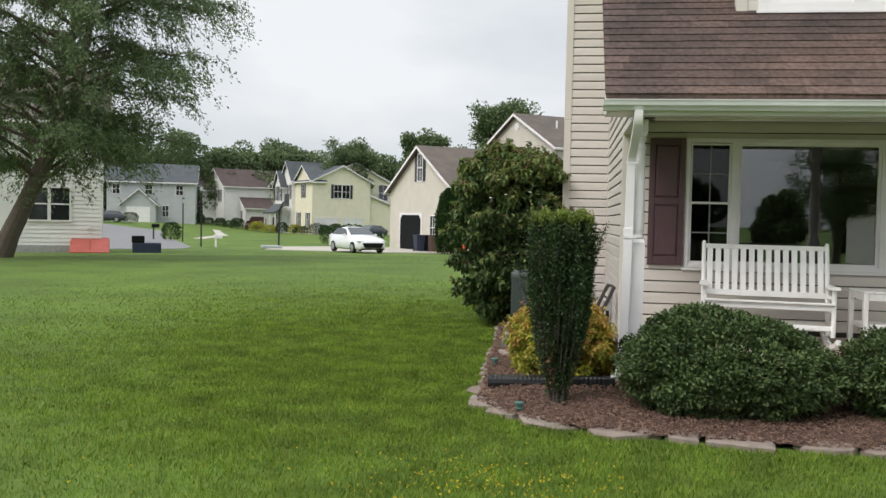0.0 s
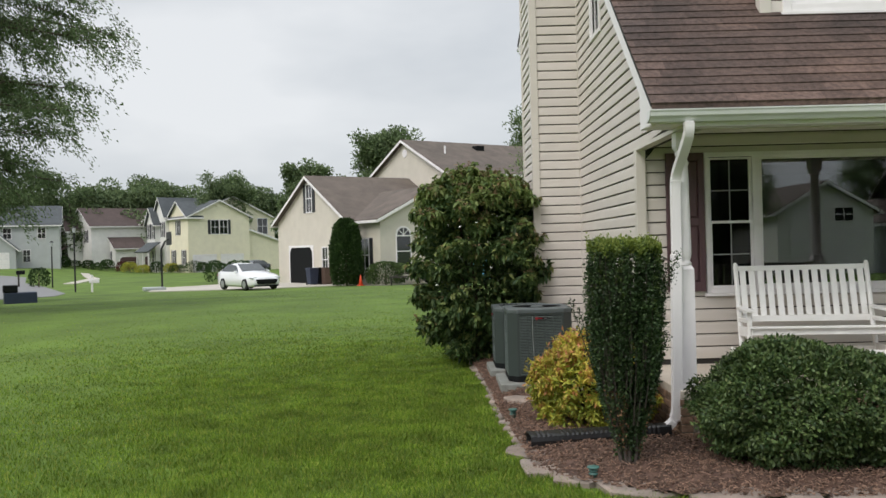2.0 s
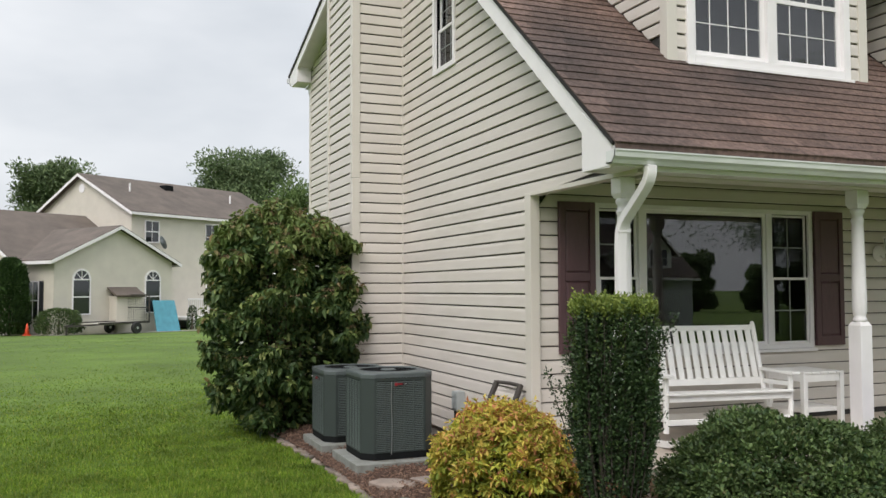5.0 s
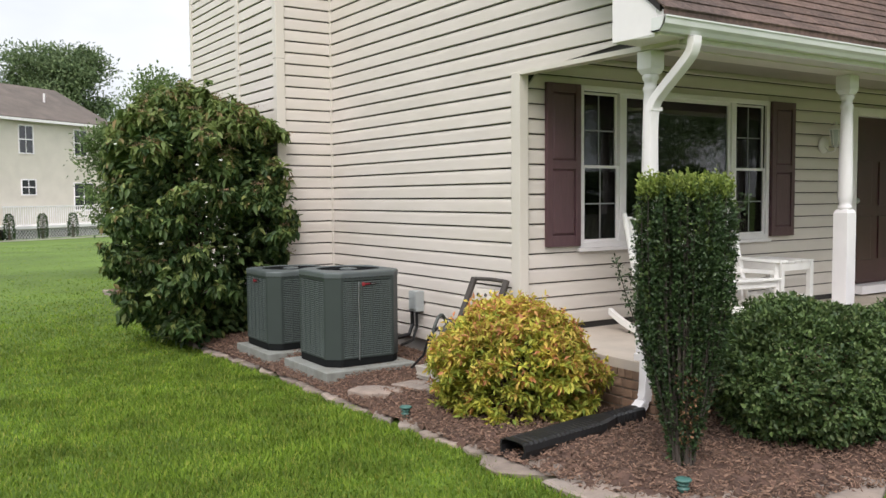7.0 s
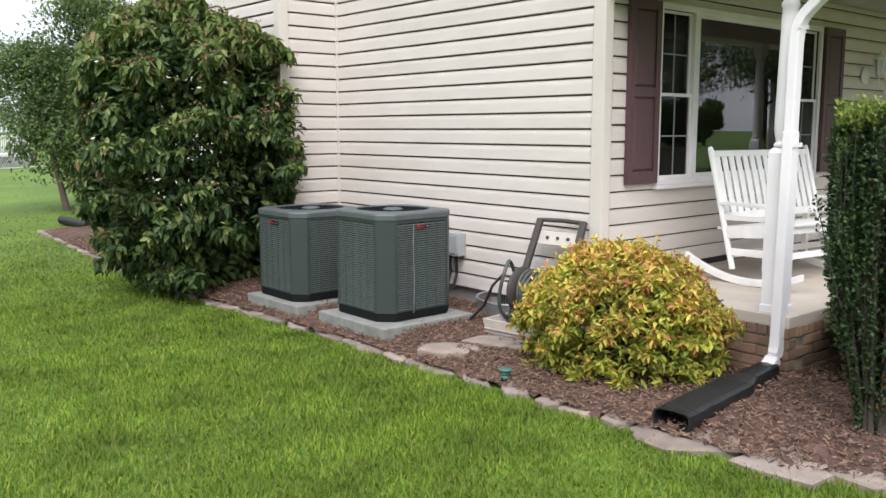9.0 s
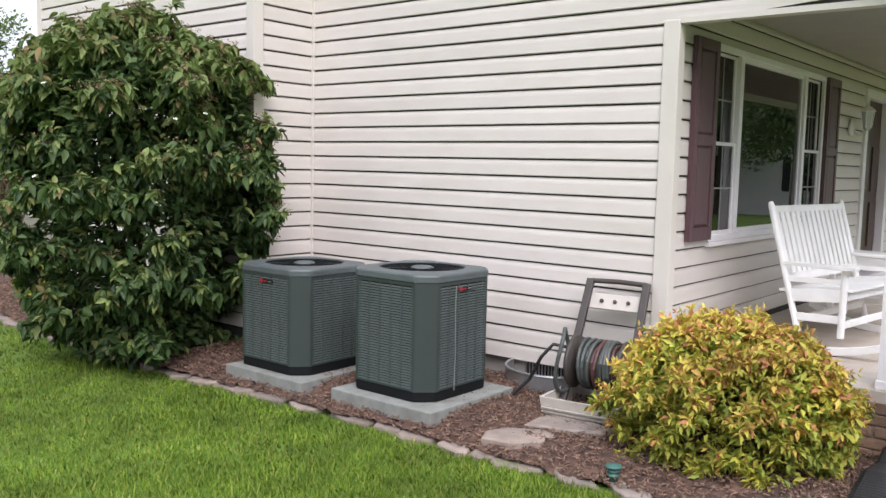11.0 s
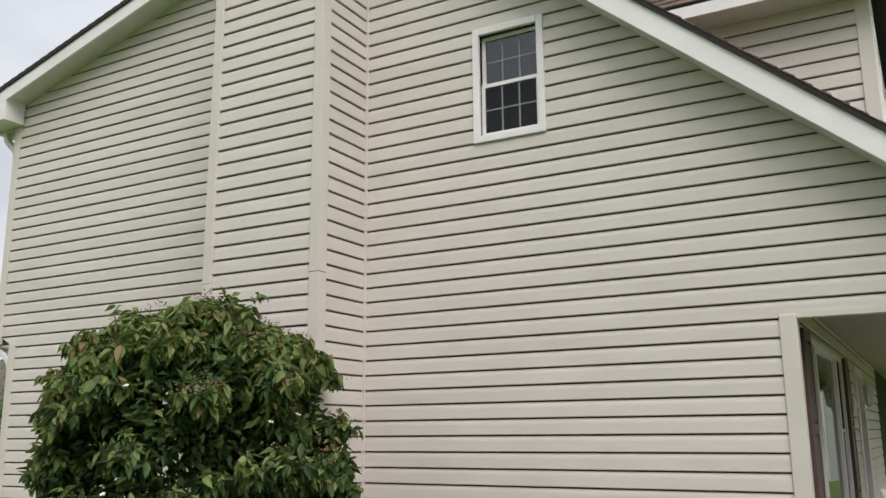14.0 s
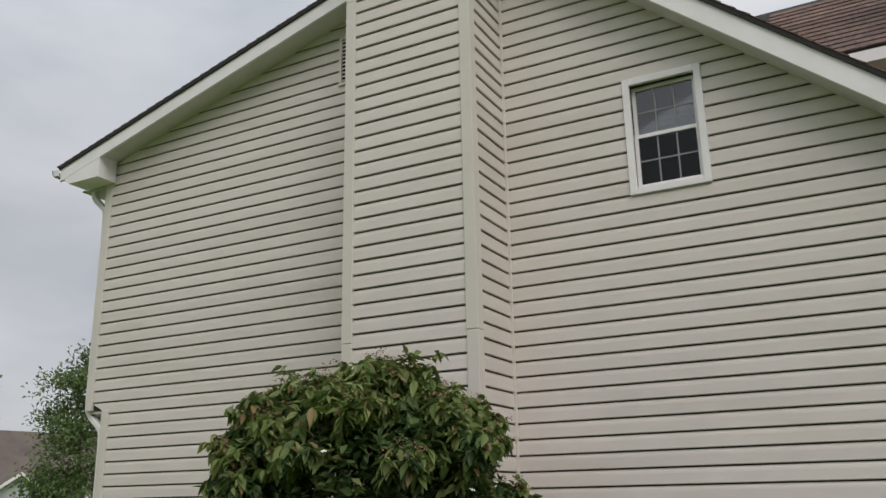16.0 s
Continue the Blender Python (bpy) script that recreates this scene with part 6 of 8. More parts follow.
    plate = Build().box(-0.055, 0.075, -half - 0.006, -half - 0.001, height - 0.118, height - 0.096).ob("badge_plate", AC_DARK, ac, "", 0.002, False, m)
    Build().lathe([(0.017, 0), (0.017, 0.004), (0.011, 0.006)], 14).ob("badge", RED, plate, "small red badge", 0, False, pose(-0.040, -half - 0.006, height - 0.107, 90))
    Build().box(-0.018, 0.020, -half - 0.008, -half - 0.0062, height - 0.113, height - 0.101).ob("badge_bar", RED, plate)
    Build().box(0.034, 0.066, -half - 0.008, -half - 0.0062, height - 0.110, height - 0.104).ob("badge_bar", SILVER, plate)
    pad = thing("equipment_pad", "pale grey concrete pad under an air conditioner", "pad", (x - 0.025, y - 0.05, GROUND), 0, "air conditioner pads")
    Build().box(-pad_half, pad_half, -pad_half, pad_half, 0.055, pad_z).ob("slab", PAD, pad, "", 0.008)
    Build().box(-pad_half + 0.05, pad_half - 0.05, -pad_half + 0.05, pad_half - 0.05, -0.02, 0.0545).ob("footing", MORTAR, pad, "rough dark footing")
    return ac


ac1 = air_conditioner(-0.262, 10.545, 0, 0.345, 0.785, 0.42, 0.148, 0)
Build().tube([(-0.085, -0.352, 0.05), (-0.08, -0.353, 0.3), (-0.088, -0.352, 0.55), (-0.083, -0.352, 0.70)], 0.0035, 6).ob("hanging_wire", SILVER, ac1)
ac2 = air_conditioner(-0.33, 11.60, 0, 0.35, 0.73, 0.40, 0.145, -90)

# ---- porch furniture ----
def rocking_loveseat(x0, y_back, z, w, yaw):
    """A slatted two-seat rocker; origin at the left back on the porch floor, facing -y."""
    c = thing("rocking_loveseat", "white painted slatted two-seat rocking chair on the porch", "rocking chair", (x0, y_back, z), yaw)
    top = 0.965
    front = -0.54
    # the back leans: the foot of a back post lies in front of its top
    yb = lambda h: -0.24 + 0.24 * (h - 0.10) / (top - 0.10)
    for x in (0.0, w):
        Build().tube([(x, yb(0.10), 0.10), (x, yb(0.94), 0.94), (x, yb(top), top)], [0.021, 0.021, 0.014], 12).ob("back_post", CHAIR_WHITE, c)
        Build().tube([(x, front + 0.03, 0.12), (x, front + 0.025, 0.56)], 0.022, 10).ob("front_leg", CHAIR_WHITE, c)
        Build().prism([(x - 0.04, front - 0.05, 0.555), (x + 0.04, front - 0.05, 0.555), (x + 0.05, front + 0.03, 0.555), (x + 0.025, yb(0.57) - 0.01, 0.555), (x - 0.025, yb(0.57) - 0.01, 0.555), (x - 0.05, front + 0.03, 0.555)], (0, 0, 0.024)).ob("armrest", CHAIR_WHITE, c, "", 0.005)
        Build().beam((x, front + 0.03, 0.235), (x, yb(0.22), 0.225), 0.022, 0.05).ob("side_stretcher", CHAIR_WHITE, c, "", 0.004)
        Build().beam((x, front + 0.03, 0.39), (x, yb(0.37), 0.36), 0.028, 0.085).ob("seat_rail", CHAIR_WHITE, c, "", 0.004)
        Build().beam((x, front + 0.03, 0.475), (x, yb(0.47), 0.465), 0.022, 0.035).ob("arm_rail", CHAIR_WHITE, c, "", 0.003)
        r = []
        for i in range(17):
            yy = 0.18 - 0.98 * i / 16
            r.append((yy, 0.028 + 0.45 * (yy + 0.36) ** 2))
        b = Build()
        b.prism([(x - 0.02, yy, zz + 0.022) for yy, zz in r] + [(x - 0.02, yy, zz - 0.028) for yy, zz in reversed(r)], (0.04, 0, 0))
        b.ob("rocker", CHAIR_WHITE, c, "", 0.004)
    for h, hh in ((0.915, 0.045), (0.47, 0.055)):
        Build().beam((0.018, yb(h), h), (w - 0.018, yb(h), h), 0.024, hh).ob("back_rail", CHAIR_WHITE, c, "", 0.004)
    n = 14
    for i in range(n):
        x = 0.058 + (w - 0.116) * i / (n - 1)
        Build().beam((x, yb(0.49) + 0.004, 0.49), (x, yb(0.90) + 0.004, 0.90), 0.052, 0.012, (0, -1, 0.3)).ob("back_slat", CHAIR_WHITE, c, "", 0.003)
    Build().beam((0.018, front + 0.015, 0.388), (w - 0.018, front + 0.015, 0.388), 0.024, 0.055).ob("front_rail", CHAIR_WHITE, c, "", 0.004)
    for i in range(7):
        t = i / 6
        yy = front + t * 0.42
        Build().beam((0.0, yy, 0.425 - 0.04 * t), (w, yy, 0.425 - 0.04 * t), 0.056, 0.016).ob("seat_slat", CHAIR_WHITE, c, "", 0.003)
    Build().beam((0.018, front + 0.03, 0.20), (w - 0.018, front + 0.03, 0.20), 0.022, 0.045).ob("front_stretcher", CHAIR_WHITE, c, "", 0.004)
    Build().beam((0.018, yb(0.2), 0.20), (w - 0.018, yb(0.2), 0.20), 0.022, 0.045).ob("rear_stretcher", CHAIR_WHITE, c, "", 0.004)
    return c


rocking_loveseat(1.378, 8.90, PORCH_Z, 1.135, -7.0)


def side_table(x, y, z):
    t = thing("side_table", "white painted square side table with a lower shelf", "side table", (x, y, z))
    s, h = 0.23, 0.54
    for i in range(5):
        xx = -s + 0.046 + i * 0.092
        Build().box(xx - 0.042, xx + 0.042, -s, s, h - 0.02, h).ob("top_slat", CHAIR_WHITE, t, "", 0.004)
    for sx in (-1, 1):
        for sy in (-1, 1):
            Build().box(sx * (s - 0.025) - 0.022, sx * (s - 0.025) + 0.022, sy * (s - 0.025) - 0.022, sy * (s - 0.025) + 0.022, 0, h - 0.021).ob("leg", CHAIR_WHITE, t, "", 0.004)
    for sy in (-1, 1):
        Build().box(-s + 0.05, s - 0.05, sy * (s - 0.02) - 0.011, sy * (s - 0.02) + 0.011, h - 0.085, h - 0.022).ob("apron", CHAIR_WHITE, t)
        Build().box(sy * (s - 0.02) - 0.011, sy * (s - 0.02) + 0.011, -s + 0.05, s - 0.05, h - 0.085, h - 0.022).ob("apron", CHAIR_WHITE, t)
    Build().box(-s + 0.03, s - 0.03, -s + 0.048, s - 0.048, 0.19, 0.23).ob("shelf", CHAIR_WHITE, t, "", 0.004)
    return t


side_table(2.98, 8.65, PORCH_Z)

# ---- things along the gable wall ----
box = thing("disconnect_box", "grey electrical disconnect box with conduit on the siding", "electrical box", (X0 - 0.021, 10.72, 0.42))
Build().box(-0.09, 0.0, -0.062, 0.062, 0.0, 0.19).ob("case", GREY_BOX, box, "", 0.006)
Build().box(-0.097, -0.0905, -0.055, 0.055, 0.02, 0.175).ob("lid", GREY_BOX, box, "", 0.003)
Build().tube([(-0.045, 0.0, 0.0), (-0.045, 0.0, -0.15), (-0.10, -0.02, -0.26), (-0.25, -0.06, -0.29)], 0.013, 8).ob("conduit", BLACK, box)
Build().tube([(-0.03, 0.11, 0.02), (-0.03, 0.10, -0.14), (-0.10, 0.05, -0.22), (-0.30, 0.02, -0.24)], 0.018, 8).ob("refrigerant_line", BLACK, box)

# crawl space vent with a galvanised well
cv = thing("crawl_vent", "louvred crawl space vent in the foundation", "vent", (X0 + 0.03, 10.10, 0.10), kind="structure")
Build().box(-0.008, 0.004, -0.21, 0.21, -0.06, 0.098).ob("backing", AC_DARK, cv)
for i in range(16):
    Build().box(-0.018, -0.0085, -0.20 + i * 0.0262, -0.192 + i * 0.0262, -0.05, 0.09).ob("slat", SILVER, cv)
well = Build()
arc = [(X0 - 0.32 * math.sin(math.pi * i / 16), 10.06 + 0.34 * math.cos(math.pi * i / 16)) for i in range(17)]
well.prism([(x, y, -0.05) for x, y in arc] + [(X0 + (x - X0) * 0.985, 10.06 + (y - 10.06) * 0.985, -0.05) for x, y in reversed(arc)], (0, 0, 0.20))
well.tube([(x, y, 0.15) for x, y in arc], 0.010, 6)
tagged(well.ob("vent_well", SILVER), "galvanised steel half-round well round the crawl space vent", "vent well")


def hose_reel():
    """A cart-type hose reel leaning on the wall, with a coiled hose."""
    r = thing("hose_reel", "brown plastic hose reel cart with a coiled garden hose", "hose reel", (0.185, 9.504, GROUND + 0.03), 6.7)
    for y in (-0.21, 0.21):
        Build().beam((-0.06, y, 0.0), (0.33, y * 0.9, 0.84), 0.035, 0.05, (0, 1, 0)).ob("side_frame", REEL, r, "", 0.008)
        wheel = Build().lathe([(0.02, -0.02), (0.165, -0.012), (0.17, 0.0), (0.165, 0.012), (0.02, 0.02)], 24)
        wheel.ob("reel_flange", REEL, r, "", 0, True, pose(0.08, y * 0.80, 0.34, 90, 0, 0))
    Build().tube([(0.33, -0.185, 0.83), (0.335, 0, 0.835), (0.33, 0.185, 0.83)], 0.016, 10).ob("handle_bar", REEL, r)
    Build().prism([(0.265, -0.18, 0.66), (0.265, 0.18, 0.66), (0.305, 0.18, 0.755), (0.305, -0.18, 0.755)], (0.02, 0, -0.008)).ob("back_plate", REEL_BEIGE, r, "beige plastic plate", 0.006)
    for y in (-0.09, 0.0, 0.09):
        Build().lathe([(0.012, 0), (0.012, 0.012), (0.006, 0.016)], 10).ob("bolt", REEL, r, "", 0, False, pose(0.282, y, 0.71, 0, -66, 0))
    rr = random.Random(4)
    k = 0
    for layer, rad in enumerate((0.10, 0.126, 0.150)):
        for j in range(9 - layer):
            y = -0.135 + (j + 0.5 * layer) * 0.031 + rr.uniform(-0.004, 0.004)
            pts = []
            for i in range(25):
                a = 2 * math.pi * i / 24
                pts.append((0.08 + (rad + rr.uniform(-0.004, 0.006)) * math.cos(a), y + 0.012 * math.sin(a + j), 0.34 + rad * math.sin(a)))
            pts[-1] = pts[0]
            Build().tube(pts, 0.0125, 7, False).ob("hose_turn", HOSE_RED if (j + layer) % 4 == 1 else HOSE, r)
    loop = []
    for i in range(21):
        a = 2 * math.pi * i / 20
        loop.append((-0.03 + 0.10 * math.cos(a), 0.20 + 0.02 * math.sin(2 * a), 0.36 + 0.20 * math.sin(a)))
    Build().tube(loop, 0.0135, 8, False).ob("hanging_loop", HOSE, r)
    # tray at the foot
    t = Build()
    t.prism([(-0.22, -0.23, 0.0), (0.16, -0.23, 0.0), (0.18, -0.25, 0.17), (-0.26, -0.25, 0.17)], (0, 0.018, 0))
    t.ob("tray_side", REEL_BEIGE, r)
    t = Build()
    t.prism([(-0.22, 0.212, 0.0), (0.16, 0.212, 0.0), (0.18, 0.232, 0.17), (-0.26, 0.232, 0.17)], (0, 0.018, 0))
    t.ob("tray_side", REEL_BEIGE, r)
    t = Build()
    t.prism([(-0.22, -0.213, 0.0), (-0.26, -0.233, 0.17), (-0.26, 0.233, 0.17), (-0.22, 0.213, 0.0)], (0.018, 0, 0))
    t.ob("tray_front", REEL_BEIGE, r)
    Build().box(-0.2, 0.16, -0.21, 0.21, 0.0, 0.015).ob("tray", REEL_BEIGE, r, "beige plastic tray")
    for z in (0.05, 0.075, 0.10):
        Build().prism([(-0.242 - z * 0.2, -0.236, z), (-0.242 - z * 0.2, 0.236, z), (-0.246 - z * 0.2, 0.236, z + 0.01), (-0.246 - z * 0.2, -0.236, z + 0.01)], (0.015, 0, 0)).ob("tray_rib", REEL_BEIGE, r)
    # lead-in hose down to the mulch
    Build().tube([(0.08, 0.22, 0.42), (0.02, 0.30, 0.44), (-0.02, 0.36, 0.36), (-0.02, 0.44, 0.20), (-0.06, 0.54, 0.09), (-0.16, 0.66, 0.05), (-0.26, 0.74, 0.045)], 0.011, 8).ob("lead_hose", BLACK, r)
    return r


hose_reel()

# black flexible downspout extension
ext = thing("downspout_extension", "black ribbed plastic downspout extension lying on the mulch", "drain pipe", (0, 0, GROUND + 0.04))
b = Build()
path = [Vector((0.47, 7.87, 0.075)), Vector((-0.66, 7.76, 0.055))]
d = (path[1] - path[0]).normalized()
s = d.cross(Vector((0, 0, 1))).normalized()
rows = []
N = 60
for i in range(N + 1):
    t = i / N
    c = path[0] + (path[1] - path[0]) * t
    if t < 0.10:
        w, h = 0.062, 0.055
    elif t < 0.26:
        w, h = 0.055 + 0.007 * (i % 2), 0.050 + 0.007 * (i % 2)
    else:
        w, h = 0.062 + 0.045 * min(1, (t - 0.26) / 0.12), 0.050 - 0.006 * (i % 2 if 0.4 < t < 0.97 else 0)
    ring = []
    for j in range(12):
        a = 2 * math.pi * j / 12
        cx = math.copysign(abs(math.cos(a)) ** 0.5, math.cos(a)) * w
        cz = math.copysign(abs(math.sin(a)) ** 0.5, math.sin(a)) * h
        ring.append(c + s * cx + Vector((0, 0, cz)))
    rows.append(ring)
loft(b, rows)
inner = [[p + (path[1] - p).project(s) * 0.12 + Vector((0, 0, (0.055 - p.z) * 0.12)) for p in rows[-1]], [p - d * 0.25 for p in rows[-1]]]
loft(b, [rows[-1], inner[0], inner[1]])
b.ob("corrugated_body", BLACK, ext)

for x, y in ((-0.325, 6.80), (-0.685, 8.90)):
    cp = thing("bed_light", "low faded green plastic ground cap in the bed", "ground cap", (x, y, GROUND + 0.05), group="ground caps in the bed")
    Build().lathe([(0.024, -0.03), (0.024, 0.012), (0.032, 0.016), (0.032, 0.022), (0.022, 0.026), (0.022, 0.034), (0.031, 0.038), (0.031, 0.044), (0.021, 0.048), (0.020, 0.055)], 18).ob("stem", GREEN_CAP, cp, "", 0, True)
    Build().lathe([(0.018, 0.054), (0.040, 0.057), (0.043, 0.063), (0.038, 0.069), (0.012, 0.071)], 18).ob("cap", GREEN_CAP, cp, "", 0, True)

pipe = thing("drain_pipe", "short black corrugated drain pipe on flat stones in the lawn", "drain pipe", (0.16, 19.3, GROUND + 0.085), 92)
Build().tube([(-0.56 + 0.02 * i, 0, 0) for i in range(57)], [0.062 + 0.006 * (i % 2) for i in range(57)], 12).ob("corrugated_body", BLACK, pipe)
for i in range(6):
    s_ = flat_stone("flat_stone", -0.16 + 0.13 * (i % 3), 18.65 + 0.32 * (i // 3), 0.24, 0.14, 30 * i, GROUND + 0.035, 0.04, rs)
    tagged(s_, "small flat stone at the drain pipe", "stone", "stones at the drain pipe")
# ---- trees ----
def tree(name, label, at, height, crown_r, trunk_r, seed, n_leaf, leaf, mat, crown_base=0.3, lean=(0, 0), limbs=9, clump=0.22, droop=0.2, squash=1.0, ratio=0.5, gaps=0.75):
    """A tapered trunk, limbs and branchlets, each ending in clumps of leaves."""
    rng = np.random.default_rng(seed)
    t = thing(name, label, "tree", at)
    top = Vector((lean[0], lean[1], height * 0.86))
    tr = Build()
    line = [Vector((0, 0, -0.2)), Vector((lean[0] * 0.25, lean[1] * 0.25, height * 0.22)), Vector((lean[0] * 0.55, lean[1] * 0.55, height * 0.5)), top]
    tr.tube(line, [trunk_r * 1.25, trunk_r * 0.85, trunk_r * 0.5, trunk_r * 0.08], 10)
    ends = []
    for i in range(limbs):
        f = crown_base + (0.80 - crown_base) * (i + rng.uniform(0, 0.6)) / limbs
        k = f / 0.86
        o = Vector((lean[0] * k, lean[1] * k, height * f))
        a = i * 2.4 + rng.uniform(-0.4, 0.4)
        reach = crown_r * (1.0 - 0.45 * abs((f - crown_base) / (1 - crown_base) - 0.35)) * rng.uniform(0.75, 1.05)
        rise = height * rng.uniform(0.05, 0.20) * squash
        p1 = o + Vector((math.cos(a) * reach * 0.5, math.sin(a) * reach * 0.5, rise * 0.75))
        p2 = o + Vector((math.cos(a) * reach, math.sin(a) * reach, rise * (1 - droop)))
        tr.tube([o, p1, p2], [trunk_r * 0.42, trunk_r * 0.22, trunk_r * 0.04], 6)
        for j in range(7):
            s = rng.uniform(0.3, 1.05)
            q = o.lerp(p1, min(1, s * 2)) if s < 0.5 else p1.lerp(p2, (s - 0.5) * 2)
            e = q + Vector(rng.normal(0, 1, 3) * np.array([1, 1, 0.75])) * crown_r * 0.22
            tr.tube([q, e], [trunk_r * 0.10, trunk_r * 0.02], 4)
            ends.append(e)
    for j in range(limbs):
        ends.append(top + Vector(rng.normal(0, 1, 3)) * crown_r * 0.25)
    tr.ob("trunk", BARK, t)
    ends = np.array([tuple(e) for e in ends])
    pick = rng.integers(0, len(ends), n_leaf)
    off = rng.normal(0, 1, (n_leaf, 3))
    off *= (np.minimum(np.linalg.norm(off, axis=1), 2.3) * 0.52 / np.linalg.norm(off, axis=1))[:, None]
    size = crown_r * clump * rng.uniform(0.7, 1.35, len(ends))
    p = ends[pick] + off * size[pick][:, None] * np.array([1, 1, 0.7])
    p[:, 2] -= droop * 0.3 * np.abs(off[:, 0]) * size[pick]
    out = p - np.array([lean[0] * 0.6, lean[1] * 0.6, height * 0.55])
    v, f = leaf_arrays(p, out, rng, leaf, ratio, droop + 0.2, 0.9)
    fast_mesh("crown", v, f, 3, mat, t, "stuff")
    return t


def weeping_tree():
    """The lawn tree: leaning trunk, arching limbs and fine hanging sprays."""
    rng = np.random.default_rng(31)
    t = thing("lawn_tree", "leaning lawn tree with fine drooping grey-green sprays", "tree", (-18.0, 26.0, -0.2))
    tr = Build()
    tr.tube([(-0.3, 0.0, -0.2), (0.1, 0.0, 0.8), (0.6, 0.1, 1.9), (1.3, 0.2, 3.4), (2.2, 0.3, 5.2), (3.2, 0.5, 11.0)], [0.38, 0.31, 0.27, 0.24, 0.16, 0.03], 12)
    C, D = [], []
    for i in range(84):
        f = (i + rng.uniform(0, 1)) / 84
        o = Vector((0.9 + 2.2 * f, 0.15 + 0.35 * f, 2.3 + 9.6 * f))
        a = i * 2.4 + rng.uniform(-0.3, 0.3)
        reach = rng.uniform(3.3, 5.2) * np.interp(f, [0, 0.3, 0.7, 1.0], [0.85, 1.0, 0.98, 0.75])
        rise = rng.uniform(0.6, 1.7)
        p1 = o + Vector((math.cos(a) * reach * 0.5, math.sin(a) * reach * 0.5, rise))
        p2 = o + Vector((math.cos(a) * reach, math.sin(a) * reach, rise * 0.55))
        tr.tube([o, p1, p2], [0.075, 0.035, 0.008], 6)
        for j in range(20):
            s = rng.uniform(0.15, 1.0)
            q = o.lerp(p1, min(1, s * 2)) if s < 0.5 else p1.lerp(p2, (s - 0.5) * 2)
            b = a + rng.normal(0, 0.75)
            d = Vector((math.cos(b), math.sin(b), rng.normal(0.05, 0.25)))
            L = rng.uniform(0.7, 1.7)
            e = q + d * L * 0.55
            h = e + d * L * 0.35 - Vector((0, 0, L * rng.uniform(0.35, 0.75)))
            tr.tube([q, e, h], [0.010, 0.006, 0.002], 3, False)
            m = 74
            w = rng.uniform(0.0, 1, m)[:, None]
            q_, e_, h_ = (np.array(u) for u in (q, e, h))
            c = np.where(w < 0.5, q_ + (e_ - q_) * w * 2, e_ + (h_ - e_) * (w - 0.5) * 2)
            C.append(c + rng.normal(0, 0.10, (m, 3)))
            D.append(np.tile(np.array([d.x, d.y, -0.4]), (m, 1)))
    tr.ob("trunk", BARK, t)
    v, f = leaf_arrays(np.concatenate(C), np.concatenate(D), rng, 0.115, 0.42, 0.5, 0.6)
    fast_mesh("crown", v, f, 3, LEAF_TREE, t, "stuff")


weeping_tree()
gz = lambda x, y: float(land(x, y))
k = 0
rt = random.Random(77)
for px, py, h, r in ((-15.4, 90, 11.2, 2.1), (-6.4, 90, 15.0, 2.9), (11.6, 90, 16.3, 4.4), (-30.0, 118, 13.0, 3.0)):
    tree("broadleaf_tree", "tall full-crowned green tree behind the houses", (px, py, gz(px, py)), h, r, 0.32, 100 + k, int(9000 * r), 0.36, LEAF_FAR, 0.22, (rt.uniform(-0.6, 0.6), 0), 14, 0.36, 0.1, 1.2)
    k += 1
for px, py, h, r, low, lean, n in ((1.5, 22.3, 4.3, 0.92, 0.06, 0.0, 16000), (2.25, 23.0, 2.7, 0.80, 0.06, -0.1, 13000), (1.05, 22.4, 3.2, 0.72, 0.30, -0.62, 8000), (6.5, 34.0, 3.1, 0.95, 0.03, 0.1, 11000)):
    tree("yard_tree", "young light green yard tree behind the house", (px, py, gz(px, py)), h, r, 0.06, 130 + k, n, 0.085, LEAF_YARD, low, (lean, 0.1), 14, 0.42, 0.1, 1.0)
    k += 1


